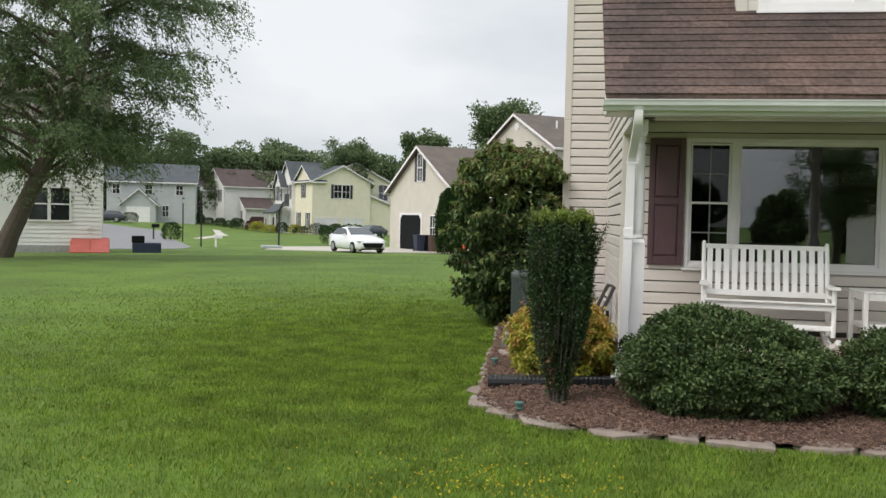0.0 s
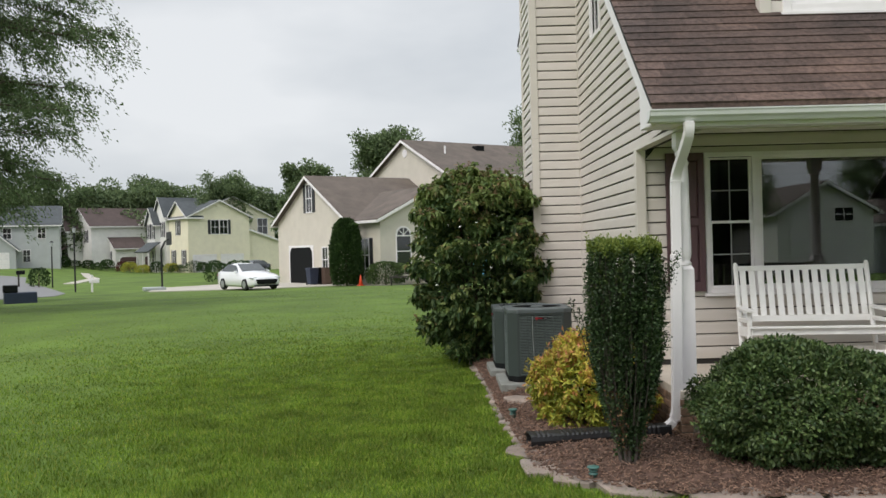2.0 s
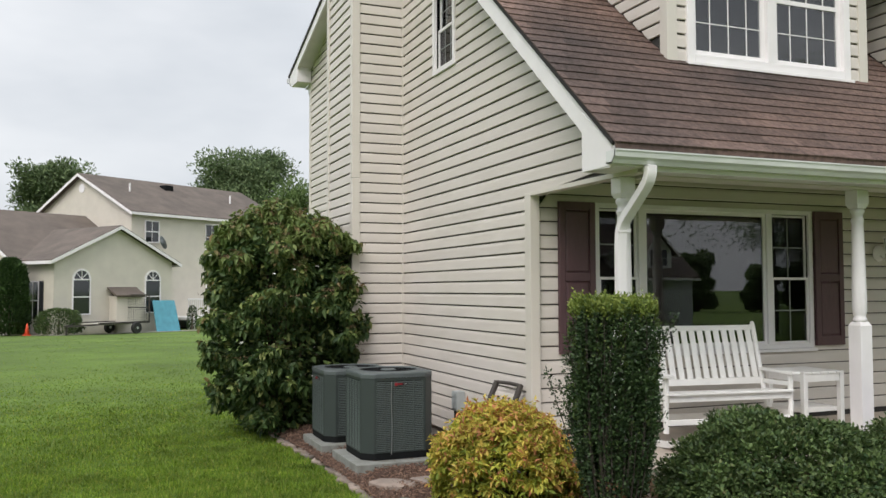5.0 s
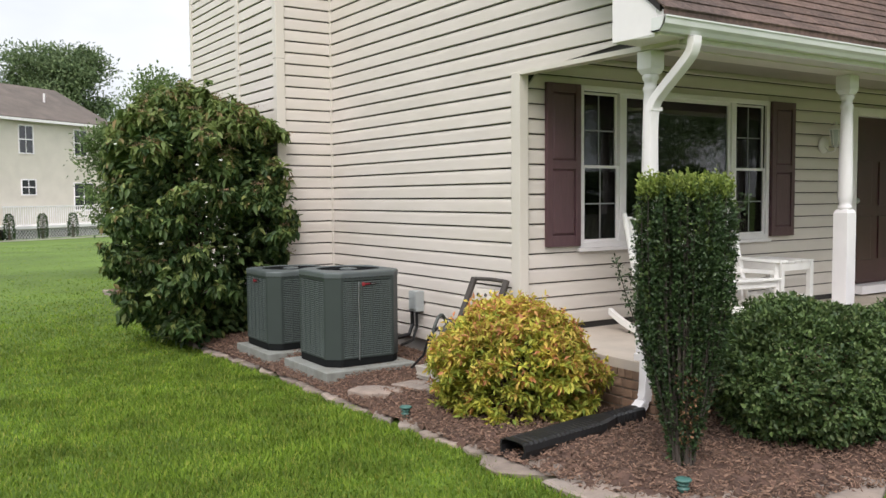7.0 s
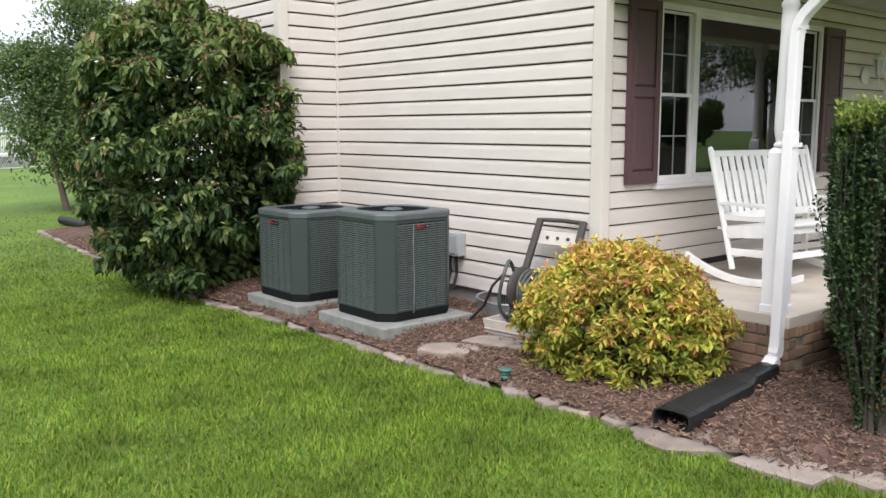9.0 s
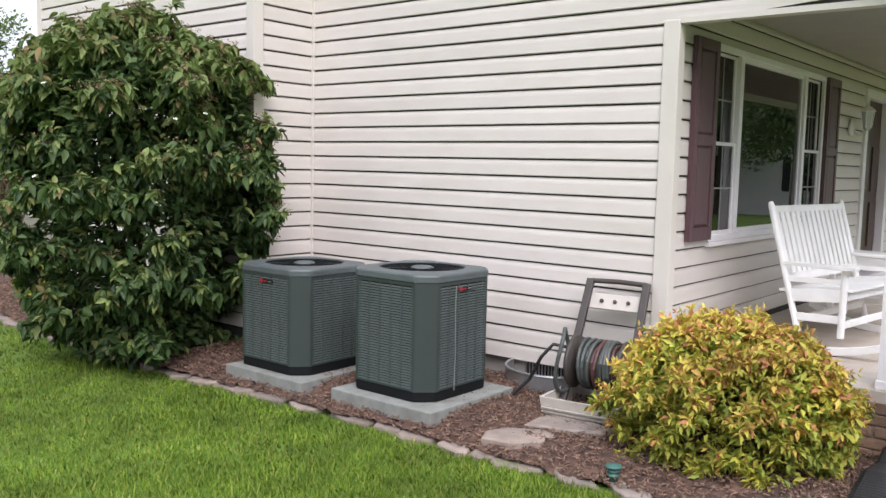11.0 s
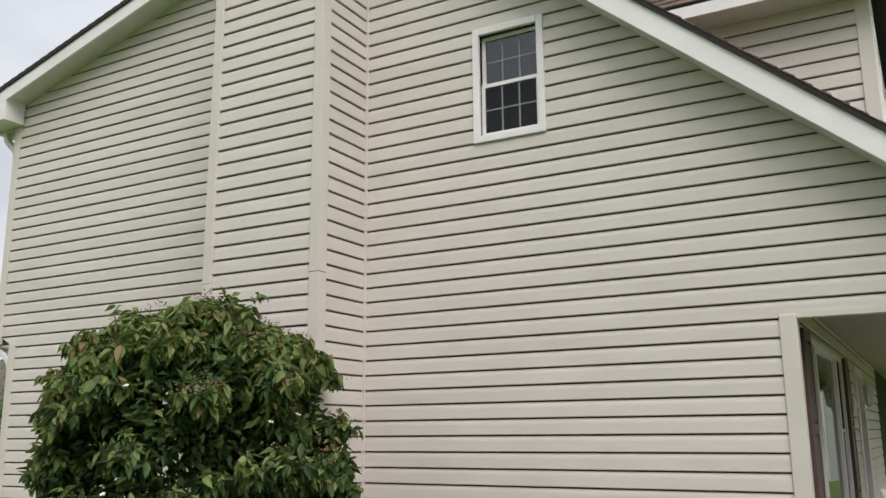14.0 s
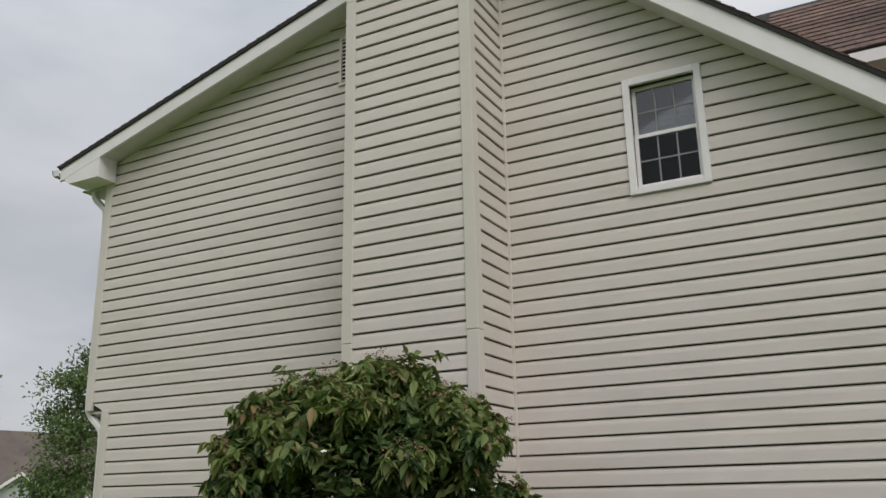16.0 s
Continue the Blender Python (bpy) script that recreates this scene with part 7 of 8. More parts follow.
def tree_line():
    """Far woods behind the street: crowns of many sizes in a band, with trunks."""
    rng = np.random.default_rng(41)
    P, O, tr = [], [], Build()
    spots = [(-98 + 3.1 * i, 137 + 0.22 * i + rng.uniform(-7, 7), rng.uniform(10.5, 14.5)) for i in range(38)]
    spots += [(-120 + 6 * i, -66 + rng.uniform(-9, 9), rng.uniform(9, 14) * (0.5 if i > 18 else 1.0)) for i in range(40)]
    spots += [(-62 + rng.uniform(-6, 6), -50 + 8 * i, rng.uniform(9, 14)) for i in range(14)]
    spots += [(30 + 7 * i, 110 + rng.uniform(-6, 6), rng.uniform(10, 14)) for i in range(8)]
    spots += [(-66, 121, 13.5), (-60.5, 126, 14.5), (-56, 131, 13.0), (-71, 118, 12.5), (-52, 136, 12.0)]
    for x, y, h in spots:
        g = gz(x, y)
        tr.tube([(x, y, g - 0.3), (x + rng.uniform(-0.5, 0.5), y, g + h * 0.7)], [0.35, 0.08], 6)
        for c in range(30):
            cz = g + h * rng.uniform(0.15, 0.92)
            wide = h * 0.36 * (1.15 - abs((cz - g) / h - 0.5))
            a = rng.uniform(0, 6.28)
            q = np.array([x + math.cos(a) * wide * rng.uniform(0.2, 1), y + math.sin(a) * wide * rng.uniform(0.2, 1), cz])
            n = 300
            o = rng.normal(0, 1, (n, 3))
            o /= np.linalg.norm(o, axis=1, keepdims=True)
            P.append(q + o * h * rng.uniform(0.09, 0.16) * rng.uniform(0.70, 1.05, (n, 1)) * np.array([1, 1, 0.75]))
            O.append(o)
    v, f = leaf_arrays(np.concatenate(P), np.concatenate(O), rng, 0.50, 0.6, 0.3, 0.9)
    w = tagged(fast_mesh("woods", v, f, 3, LEAF_FAR), "dense green woods behind the street", "trees", "", "stuff")
    tagged(tr.ob("woods_trunks", BARK), "trunks of the far woods", "trees", "", "stuff")


tree_line()


def arborvitae(name, label, at, r, h, n, leaf, mat, seed):
    rng = np.random.default_rng(seed)
    t = thing(name, label, "shrub", at)
    z = rng.uniform(0.0, 1, n) ** 0.85
    a = rng.uniform(0, 6.283, n)
    prof = np.interp(z, [0, 0.15, 0.6, 0.9, 1.0], [0.85, 1.0, 0.95, 0.7, 0.25])
    rr = r * prof * rng.uniform(0.72, 1.05, n) * (1 + 0.07 * np.sin(a * 5 + z * 8))
    p = np.stack([rr * np.cos(a), rr * np.sin(a), 0.05 + z * h], 1)
    v, f = leaf_arrays(p, np.stack([np.cos(a), np.sin(a), 0.6 + 0 * a], 1), rng, leaf, 0.5, -0.5, 0.6)
    fast_mesh("foliage", v, f, 3, mat, t, "stuff")
    Build().tube([(0, 0, -0.2), (0, 0, h * 0.8)], [0.08, 0.02], 6).ob("stem", BARK, t)


# ---- far houses ----
class House:
    """A house in its own frame: u along its front, v back, built block by block."""

    def __init__(self, name, label, at, yaw):
        self.root = thing(name, label, "house", at, yaw)

    def block(self, u0, u1, v0, v1, h, rise, axis, wall, roof, over=0.35, trim=WHITE, gable_trim=True):
        r = self.root
        if axis == "u":
            m = (v0 + v1) / 2
            gable = lambda z: (v0, v1) if z < h else (v0 + (z - h) * (m - v0) / rise, v1 - (z - h) * (m - v0) / rise)
            self.boards((u0, 0, 0), (0, 1, 0), (-1, 0, 0), -0.3, h + rise, gable, wall)
            self.boards((0, v0, 0), (1, 0, 0), (0, -1, 0), -0.3, h, lambda z: (u0, u1), wall)
            Build().prism([(u0, v0, -0.6), (u0, v1, -0.6), (u0, v1, h), (u0, m, h + rise), (u0, v0, h)], (u1 - u0, 0, 0)).ob("wall", wall, r)
            s = rise / (m - v0)
            for sg, va in ((-1, v0), (1, v1)):
                ve = va + sg * over
                ze = h - s * over
                Build().prism([(u0 - over, m, h + rise + 0.04), (u0 - over, ve, ze + 0.04), (u0 - over, ve, ze + 0.17), (u0 - over, m, h + rise + 0.17)], (u1 - u0 + 2 * over, 0, 0)).ob("roof", roof, r)
                Build().box(u0 - over, u1 + over, min(ve, ve + sg * 0.1), max(ve, ve + sg * 0.1), ze - 0.06, ze + 0.10).ob("gutter", trim, r)
                for ue in (u0 - over - 0.03, u1 + over):
                    Build().prism([(ue, m, h + rise - 0.05), (ue, ve, ze - 0.05), (ue, ve, ze + 0.13), (ue, m, h + rise + 0.13)], (0.03, 0, 0)).ob("rake_board", trim, r)
        else:
            m = (u0 + u1) / 2
            gable = lambda z: (u0, u1) if z < h else (u0 + (z - h) * (m - u0) / rise, u1 - (z - h) * (m - u0) / rise)
            self.boards((0, v0, 0), (1, 0, 0), (0, -1, 0), -0.3, h + rise, gable, wall)
            self.boards((u0, 0, 0), (0, 1, 0), (-1, 0, 0), -0.3, h, lambda z: (v0, v1), wall)
            Build().prism([(u0, v0, -0.6), (u1, v0, -0.6), (u1, v0, h), (m, v0, h + rise), (u0, v0, h)], (0, v1 - v0, 0)).ob("wall", wall, r)
            s = rise / (m - u0)
            for sg, ua in ((-1, u0), (1, u1)):
                ue = ua + sg * over
                ze = h - s * over
                Build().prism([(m, v0 - over, h + rise + 0.04), (ue, v0 - over, ze + 0.04), (ue, v0 - over, ze + 0.17), (m, v0 - over, h + rise + 0.17)], (0, v1 - v0 + 2 * over, 0)).ob("roof", roof, r)
                Build().box(min(ue, ue + sg * 0.1), max(ue, ue + sg * 0.1), v0 - over, v1 + over, ze - 0.06, ze + 0.10).ob("gutter", trim, r)
                for ve in (v0 - over - 0.03, v1 + over):
                    Build().prism([(m, ve, h + rise - 0.05), (ue, ve, ze - 0.05), (ue, ve, ze + 0.13), (m, ve, h + rise + 0.13)], (0, 0.03, 0)).ob("rake_board", trim, r)

    def boards(self, o, u, n, z0, z1, limits, mat, pitch=0.18):
        """Lap boards on one face, too far off to be taken one by one."""
        o, u, n = Vector(o), Vector(u), Vector(n)
        b, z = Build(), z0
        while z < z1 - 0.03:
            zt = min(z + pitch, z1)
            (a, c), (at, ct) = limits(z), limits(zt)
            if c - a > 0.05:
                ct = max(ct, at + 0.01)
                up = Vector((0, 0, 1))
                q = [o + u * a + up * z, o + u * c + up * z, o + u * c + n * 0.024 + up * z, o + u * a + n * 0.024 + up * z, o + u * ct + n * 0.003 + up * zt, o + u * at + n * 0.003 + up * zt]
                b.add(q, [(0, 1, 2, 3), (3, 2, 4, 5)])
            z += pitch
        if b.v:
            b.ob("siding", mat, self.root)["kind"] = "stuff"

    def face(self, side, plane):
        """Pose of a wall face: side 'f' looks to -v, 'l' to -u, 'r' to +u; x runs along it."""
        if side == "f":
            return pose(0, plane, 0)
        if side == "l":
            return pose(plane, 0, 0, 0, 0, -90)
        return pose(plane, 0, 0, 0, 0, 90)

    def window(self, side, plane, x, z, w, h, shutters=True, arch=False, bars=1, smat=SHUTTER_DARK, frame=WHITE):
        m = self.face(side, plane)
        e = new("window")
        e.parent = self.root
        e.matrix_basis = m @ pose(x, 0, z)
        Build().box(-w / 2, w / 2, -0.03, 0.0, 0, h).ob("pane", GLASS_FAR, e)
        t = 0.07
        f = Build()
        for a, c, d, g in ((-w / 2 - t, -w / 2, -t, h + t), (w / 2, w / 2 + t, -t, h + t), (-w / 2, w / 2, -t, 0), (-w / 2, w / 2, h, h + t), (-w / 2, w / 2, h / 2 - 0.03, h / 2 + 0.03)):
            f.box(a, c, -0.07, 0.0, d, g)
        for i in range(1, bars + 1):
            xx = -w / 2 + w * i / (bars + 1)
            f.box(xx - 0.02, xx + 0.02, -0.045, -0.031, 0, h)
        if arch:
            k = 14
            out = [((w / 2 + t) * math.cos(math.pi * i / k), -0.071, h + t + (w / 2 + t) * math.sin(math.pi * i / k)) for i in range(k + 1)]
            inn = [((w / 2 - 0.03) * math.cos(math.pi * i / k), -0.071, h + t + (w / 2 - 0.03) * math.sin(math.pi * i / k)) for i in range(k + 1)]
            f.prism(out + list(reversed(inn)), (0, 0.07, 0))
            for a in (0.25, 0.5, 0.75):
                f.beam((0, -0.05, h + t), (w / 2 * math.cos(math.pi * a), -0.05, h + t + w / 2 * math.sin(math.pi * a)), 0.03, 0.03, (0, 1, 0))
            Build().prism([(p[0], -0.04, p[2]) for p in inn], (0, 0.04, 0)).ob("arch_pane", GLASS_FAR, e)
        f.ob("frame", frame, e)
        if shutters:
            for sx in (-1, 1):
                c = sx * (w / 2 + t + 0.20)
                Build().box(c - 0.17, c + 0.17, -0.06, 0.0, -0.05, h + 0.05).ob("shutter", smat, e, "", 0.01)
        return e

    def garage(self, side, plane, x, w, h, open_door=False, mat=WHITE):
        m = self.face(side, plane)
        e = new("garage_door")
        e.parent = self.root
        e.matrix_basis = m @ pose(x, 0, 0)
        c = 0.3
        if open_door:
            # Flat near-black sheet: the shade inside the open garage put into a colour.
            Build().prism([(-w / 2, 0.01, -0.5), (w / 2, 0.01, -0.5), (w / 2, 0.01, h - c), (w / 2 - c, 0.01, h), (-w / 2 + c, 0.01, h), (-w / 2, 0.01, h - c)], (0, -0.045, 0)).ob("dark_opening", AC_DARK, e)
        else:
            for i in range(4):
                z0, z1 = -0.5 + (h + 0.5) * i / 4, -0.5 + (h + 0.5) * (i + 1) / 4 - 0.02
                if i < 3:
                    Build().box(-w / 2, w / 2, -0.04, 0.0, z0, z1).ob("door_panel", mat, e, "", 0.01)
                else:
                    Build().prism([(-w / 2, 0, z0), (w / 2, 0, z0), (w / 2, 0, z1 - c), (w / 2 - c, 0, z1), (-w / 2 + c, 0, z1), (-w / 2, 0, z1 - c)], (0, -0.04, 0)).ob("door_panel", mat, e)
        f = Build()
        for a, b_ in ((-w / 2 - 0.14, -w / 2), (w / 2, w / 2 + 0.14)):
            f.box(a, b_, -0.06, 0.0, -0.5, h - c)
        f.prism([(-w / 2 - 0.14, 0, h - c), (-w / 2, 0, h - c), (-w / 2 + c, 0, h), (w / 2 - c, 0, h), (w / 2, 0, h - c), (w / 2 + 0.14, 0, h - c), (w / 2 + 0.14, 0, h + 0.14), (-w / 2 - 0.14, 0, h + 0.14)], (0, -0.06, 0))
        f.ob("door_trim", WHITE, e)
        return e


NZ = -0.78
# cream neighbour: u runs along the long eave, v away from the lawn
n = House("neighbour_house", "cream vinyl two-storey house with a garage wing and grey-brown roof", (-10.1, 58.2, NZ), 34.5)
n.block(0.0, 8.2, -5.8, 4.2, 4.15, 2.8, "u", CREAM_LAP, SHINGLE_GREY)
n.block(0.5, 7.9, -8.85, -1.2, 4.0, 1.8, "v", CREAM_LAP, SHINGLE_GREY)
n.block(7.7, 20.8, -5.4, 4.6, 7.2, 2.5, "u", CREAM_LAP, SHINGLE_GREY)
n.garage("l", 0.0, -0.6, 3.4, 2.45, True)
n.window("l", 0.0, 0.8, 4.75, 0.75, 1.75, True)
n.window("l", 0.0, 2.9, 0.9, 0.7, 1.5, False)
n.window("l", 0.5, 7.05, 0.95, 1.0, 1.9, True)
n.window("f", -8.85, 2.05, 1.2, 0.95, 1.75, False, True, 0)
n.window("f", -8.85, 6.55, 1.2, 0.95, 1.75, False, True, 0)
for x, z, w, h in ((9.15, 5.4, 0.95, 1.25), (13.9, 5.1, 1.0, 1.6), (18.2, 5.1, 1.0, 1.6), (14.0, 2.6, 1.0, 0.85), (18.4, 1.6, 1.6, 1.7)):
    n.window("f", -5.4, x, z, w, h, False)
lv = Build().lathe([(0.30, 0), (0.30, 0.05), (0.2, 0.06)], 8)
lv.ob("gable_louvre", WHITE, n.root, "", 0, False, pose(7.7, -0.4, 8.9, 0, -90, 0))
bump = Build().box(3.75, 5.3, -9.5, -8.86, -0.5, 2.1).ob("bump_out", CREAM_LAP, n.root)
Build().prism([(3.6, -9.7, 2.05), (3.6, -8.87, 2.5), (3.6, -8.87, 2.6), (3.6, -9.75, 2.15)], (1.85, 0, 0)).ob("roof", SHINGLE_GREY, n.root)
for u, v, z in ((9.6, -2.6, 9.0), (17.8, -2.9, 8.9)):
    Build().tube([(u, v, z - 0.4), (u, v, z + 0.28)], 0.06, 8).ob("vent_pipe", WHITE, n.root)
Build().box(13.0, 13.7, -1.8, -1.2, 9.1, 9.55).ob("roof_vent", AC_DARK, n.root, "", 0.05)
dish = Build().lathe([(0.01, 0), (0.25, 0.03), (0.40, 0.10), (0.42, 0.11)], 20)
dish.ob("satellite_dish", AC_TOP, n.root, "grey satellite dish", 0, True, pose(9.35, -6.1, 5.3, 70, 20, 20))
# deck on the neighbour's long side
for u in np.arange(9.6, 20.4, 0.16):
    Build().box(u - 0.025, u + 0.025, -8.35, -8.31, 0.85, 1.85).ob("baluster", WHITE, n.root)
Build().box(9.5, 20.5, -8.37, -8.29, 1.84, 1.92).ob("deck_rail", WHITE, n.root)
Build().box(9.5, 20.5, -8.4, -5.41, 0.62, 0.78).ob("deck_floor", WHITE, n.root)
lat = Build()
for i in range(52):
    u = 9.5 + i * 0.21
    lat.beam((u, -8.33, -0.05), (u + 0.6, -8.33, 0.60), 0.035, 0.012, (0, 1, 0))
    lat.beam((u + 0.6, -8.31, -0.05), (u, -8.31, 0.60), 0.035, 0.012, (0, 1, 0))
lat.ob("lattice", WHITE, n.root)
# Near-black sheet behind the lattice, added as the shade under the deck.
Build().box(9.5, 20.8, -8.28, -8.25, -0.1, 0.6).ob("deck_skirt", AC_DARK, n.root)
Build().box(21.0, 22.8, -6.8, -5.4, -0.1, 0.75).ob("bulkhead", BIN_BROWN, n.root)

# yellow house up the street
y_ = House("yellow_house", "pale yellow two-storey house with a two-door garage and slate roof", (-32.8, 110.5, -1.12), 37.4)
y_.block(0.0, 8.3, 0.0, 9.0, 7.15, 2.05, "v", YELLOW_LAP, SHINGLE_BLUE)
y_.block(-0.02, 1.6, 0.05, 6.5, 7.15, 2.0, "u", YELLOW_LAP, SHINGLE_BLUE)
y_.block(0.9, 13.2, 2.5, 13.0, 7.0, 2.9, "v", YELLOW_LAP, SHINGLE_BLUE)
y_.block(-1.2, 3.0, 8.6, 11.6, 6.7, 1.9, "u", WHITE_LAP, SHINGLE_BLUE)
y_.block(-0.5, 5.0, 6.52, 10.4, 7.6, 2.3, "u", WHITE_LAP, SHINGLE_BLUE)
Build().prism([(8.31, 0.35, -0.6), (13.2, 0.35, -0.6), (13.2, 0.35, 3.75), (8.31, 0.35, 5.4)], (0, 2.13, 0)).ob("wall", YELLOW_LAP, y_.root)
Build().prism([(8.2, 0.05, 5.42), (13.6, 0.05, 3.60), (13.6, 0.05, 3.80), (8.2, 0.05, 5.62)], (0, 2.43, 0)).ob("roof", SHINGLE_BLUE, y_.root)
Build().prism([(8.2, 0.02, 5.36), (13.6, 0.02, 3.54), (13.6, 0.02, 3.78), (8.2, 0.02, 5.60)], (0, 0.028, 0)).ob("rake_board", WHITE, y_.root)
for x in (2.08, 5.8):
    y_.garage("f", 0.0, x, 2.9, 2.2)
for x in (3.55, 4.72):
    y_.window("f", 0.0, x, 4.95, 1.05, 1.75, False)
for x in (2.78, 5.49):
    Build().box(x - 0.18, x + 0.18, -0.06, 0.0, 4.9, 6.75).ob("shutter", SHUTTER_DARK, y_.root, "", 0.01)
y_.window("f", 2.5, 11.4, 4.9, 1.4, 2.1, False)
y_.window("l", -0.02, -3.3, 4.95, 0.8, 1.75, True)
for x in (-5.0, -1.5):
    y_.window("l", -0.02, x, 1.1, 0.7, 1.8, True)
for x in (-9.4, -10.9):
    y_.window("l", -1.2, x, 4.6, 0.7, 1.9, True)
    y_.window("l", -1.2, x, 1.0, 0.7, 1.9, False)
y_.window("l", -0.5, -7.5, 4.8, 0.7, 1.9, True)
Build().prism([(-2.9, 6.6, 2.75), (-1.2, 6.6, 4.0), (-1.2, 6.6, 4.12), (-3.0, 6.6, 2.87)], (0, 5.0, 0)).ob("porch_roof", SHINGLE_BLUE, y_.root)
for v in (6.8, 9.0, 11.3):
    Build().box(-2.8, -2.65, v, v + 0.15, -0.5, 2.85).ob("porch_post", WHITE, y_.root)

# white house with a brown roof
w_ = House("white_house", "white two-storey house with a brown roof and plum garage doors", (-47.2, 124.5, -1.0), 39.4)
w_.block(0.0, 4.2, 0.0, 8.0, 3.45, 2.5, "u", WHITE_LAP, SHINGLE_RED)
w_.block(-2.6, 11.5, 2.2, 11.6, 6.65, 2.6, "u", WHITE_LAP, SHINGLE_RED)
w_.block(-4.6, 0.5, 6.4, 10.8, 6.2, 2.0, "u", WHITE_LAP, SHINGLE_RED)
Build().beam((4.2, 1.95, 6.65), (8.2, 6.9, 9.40), 0.22, 0.22).ob("roof_rib", WHITE, w_.root)
w_.garage("f", 0.0, 1.9, 2.6, 2.1, False, SHUTTER)
w_.garage("f", 2.2, 6.0, 2.3, 2.1, False, SHUTTER)
w_.window("f", 2.2, 7.4, 4.7, 1.2, 1.7, False)
for x in (-2.3, -5.6):
    w_.window("l", 0.0, x, 1.0, 0.8, 1.9, True)
w_.window("l", -4.6, -8.6, 4.3, 1.0, 1.7, True)
w_.window("l", -2.6, -4.3, 4.3, 0.8, 1.7, True)
for x in (-7.2, -9.4):
    w_.window("l", -4.6, x, 1.0, 0.8, 1.8, True)
Build().prism([(-6.0, 6.2, 2.9), (-4.6, 6.2, 3.8), (-4.6, 6.2, 3.92), (-6.1, 6.2, 3.02)], (0, 4.8, 0)).ob("porch_roof", SHINGLE_RED, w_.root)

# grey house at the end of the street
g_ = House("grey_house", "pale grey two-storey house with a garage", (-60.5, 108.0, -0.15), 22)
g_.block(0.0, 11.5, 2.0, 9.5, 5.8, 2.4, "u", GREY_LAP, SHINGLE_BLUE)
g_.block(2.2, 6.5, -0.6, 4.0, 2.7, 1.9, "v", GREY_LAP, SHINGLE_BLUE)
g_.garage("f", -0.6, 4.3, 2.7, 2.1)
g_.window("f", 2.0, 7.6, 1.0, 0.8, 1.5, False)
for x in (1.2, 5.4, 9.4):
    g_.window("f", 2.0, x, 4.0, 0.9, 1.3, False)

# white house nearest on the lawn, with a red bulkhead door
l_ = House("white_neighbour", "white lap-sided house across the lawn with a dark double window", (-19.75, 35.0, -0.30), 29)
l_.block(-14.0, 0.0, 0.0, 9.0, 5.6, 2.6, "u", WHITE_LAP, SHINGLE_GREY)
l_.window("f", 0.0, -2.5, 1.35, 0.72, 1.35, False, bars=0)
l_.window("f", 0.0, -1.65, 1.35, 0.72, 1.35, False, bars=0)
l_.window("f", 0.0, -9.5, 1.35, 0.9, 1.35, False)
Build().box(-0.62, -0.45, -0.12, 0.0, 1.0, 1.15).ob("dryer_vent", WHITE, l_.root)
Build().box(-14.0, 0.02, -0.04, -0.001, -0.5, 0.28).ob("foundation", CONCRETE, l_.root)
bk = thing("bulkhead_door", "orange-red sloping steel bulkhead door", "bulkhead door", (-20.55, 33.9, -0.38), 29)
Build().prism([(0, 0.75, 0), (0, -0.85, 0), (0, -0.85, 0.08), (0, 0.75, 0.68)], (1.55, 0, 0)).ob("frame", BULKHEAD, bk, "", 0.02)
for x in (0.04, 0.79):
    Build().prism([(x, 0.70, 0.69), (x, -0.82, 0.115), (x, -0.82, 0.13), (x, 0.70, 0.705)], (0.72, 0, 0)).ob("leaf", BULKHEAD, bk)
bx = thing("storage_box", "dark blue-grey box beside the white house", "box", (-18.6, 35.5, -0.38), 29)
Build().box(0, 1.2, 0, 0.8, 0, 0.5).ob("body", BIN_BLUE, bx, "", 0.05)
Build().box(-0.03, 0.5, 0, 0.6, 0.5, 0.8).ob("top_box", AC_DARK, bx, "", 0.05)
# opposite side of the street, seen only as reflections in the porch window
o_ = House("house_opposite", "grey-white house with two dormers across the street", (33, -30, -0.4), 180)
o_.block(0.0, 6.6, 0.0, 9.0, 2.9, 3.4, "u", GREY_LAP, SHINGLE_GREY)
for x in (1.3, 3.9):
    o_.block(x, x + 2.0, 0.4, 4.0, 4.5, 1.0, "v", WHITE_LAP, SHINGLE_GREY)
    o_.window("f", 0.4, x + 1.0, 3.5, 1.3, 1.0, False)
o_.block(6.6, 11.0, 1.0, 8.0, 2.6, 1.3, "u", GREY_LAP, SHINGLE_GREY)
o_.block(10.8, 16.0, -0.8, 7.0, 3.3, 1.5, "v", WHITE_LAP, SHINGLE_GREY)
o_.window("f", -0.8, 12.4, 2.75, 1.0, 0.7, False)
o_.garage("f", -0.8, 13.4, 3.6, 2.2)
e_ = House("house_beside", "white lap-sided house farther along the street", (34, 6.0, -0.4), -90)
e_.block(0.0, 14.0, 0.0, 9.0, 5.2, 2.8, "u", WHITE_LAP, SHINGLE_GREY)
for x in (2.5, 6.0, 10.5):
    e_.window("f", 0.0, x, 1.2, 0.9, 1.4)
    e_.window("f", 0.0, x, 3.6, 0.9, 1.2)
for px, py, h, r in ((17.0, 5.0, 7.0, 2.4), (33.0, -19.5, 9.0, 3.2), (32.5, -13.5, 10.0, 3.4), (33.5, -8, 9.5, 3.2), (31, -2.5, 8.5, 3.0), (22.5, -11.5, 10.5, 4.2), (27.0, -8.0, 10.5, 4.2), (26.0, -37, 7.5, 2.2), (12.6, -24, 5.9, 1.9), (-12, -26, 12, 4.6)):
    tree("street_tree", "green tree on the lawns along the street", (px, py, gz(px, py)), h, r, 0.16, 160 + k, 16000, 0.15, LEAF_FAR, 0.3, (0.1, 0), 11, 0.33, 0.1, 1.0)
    k += 1

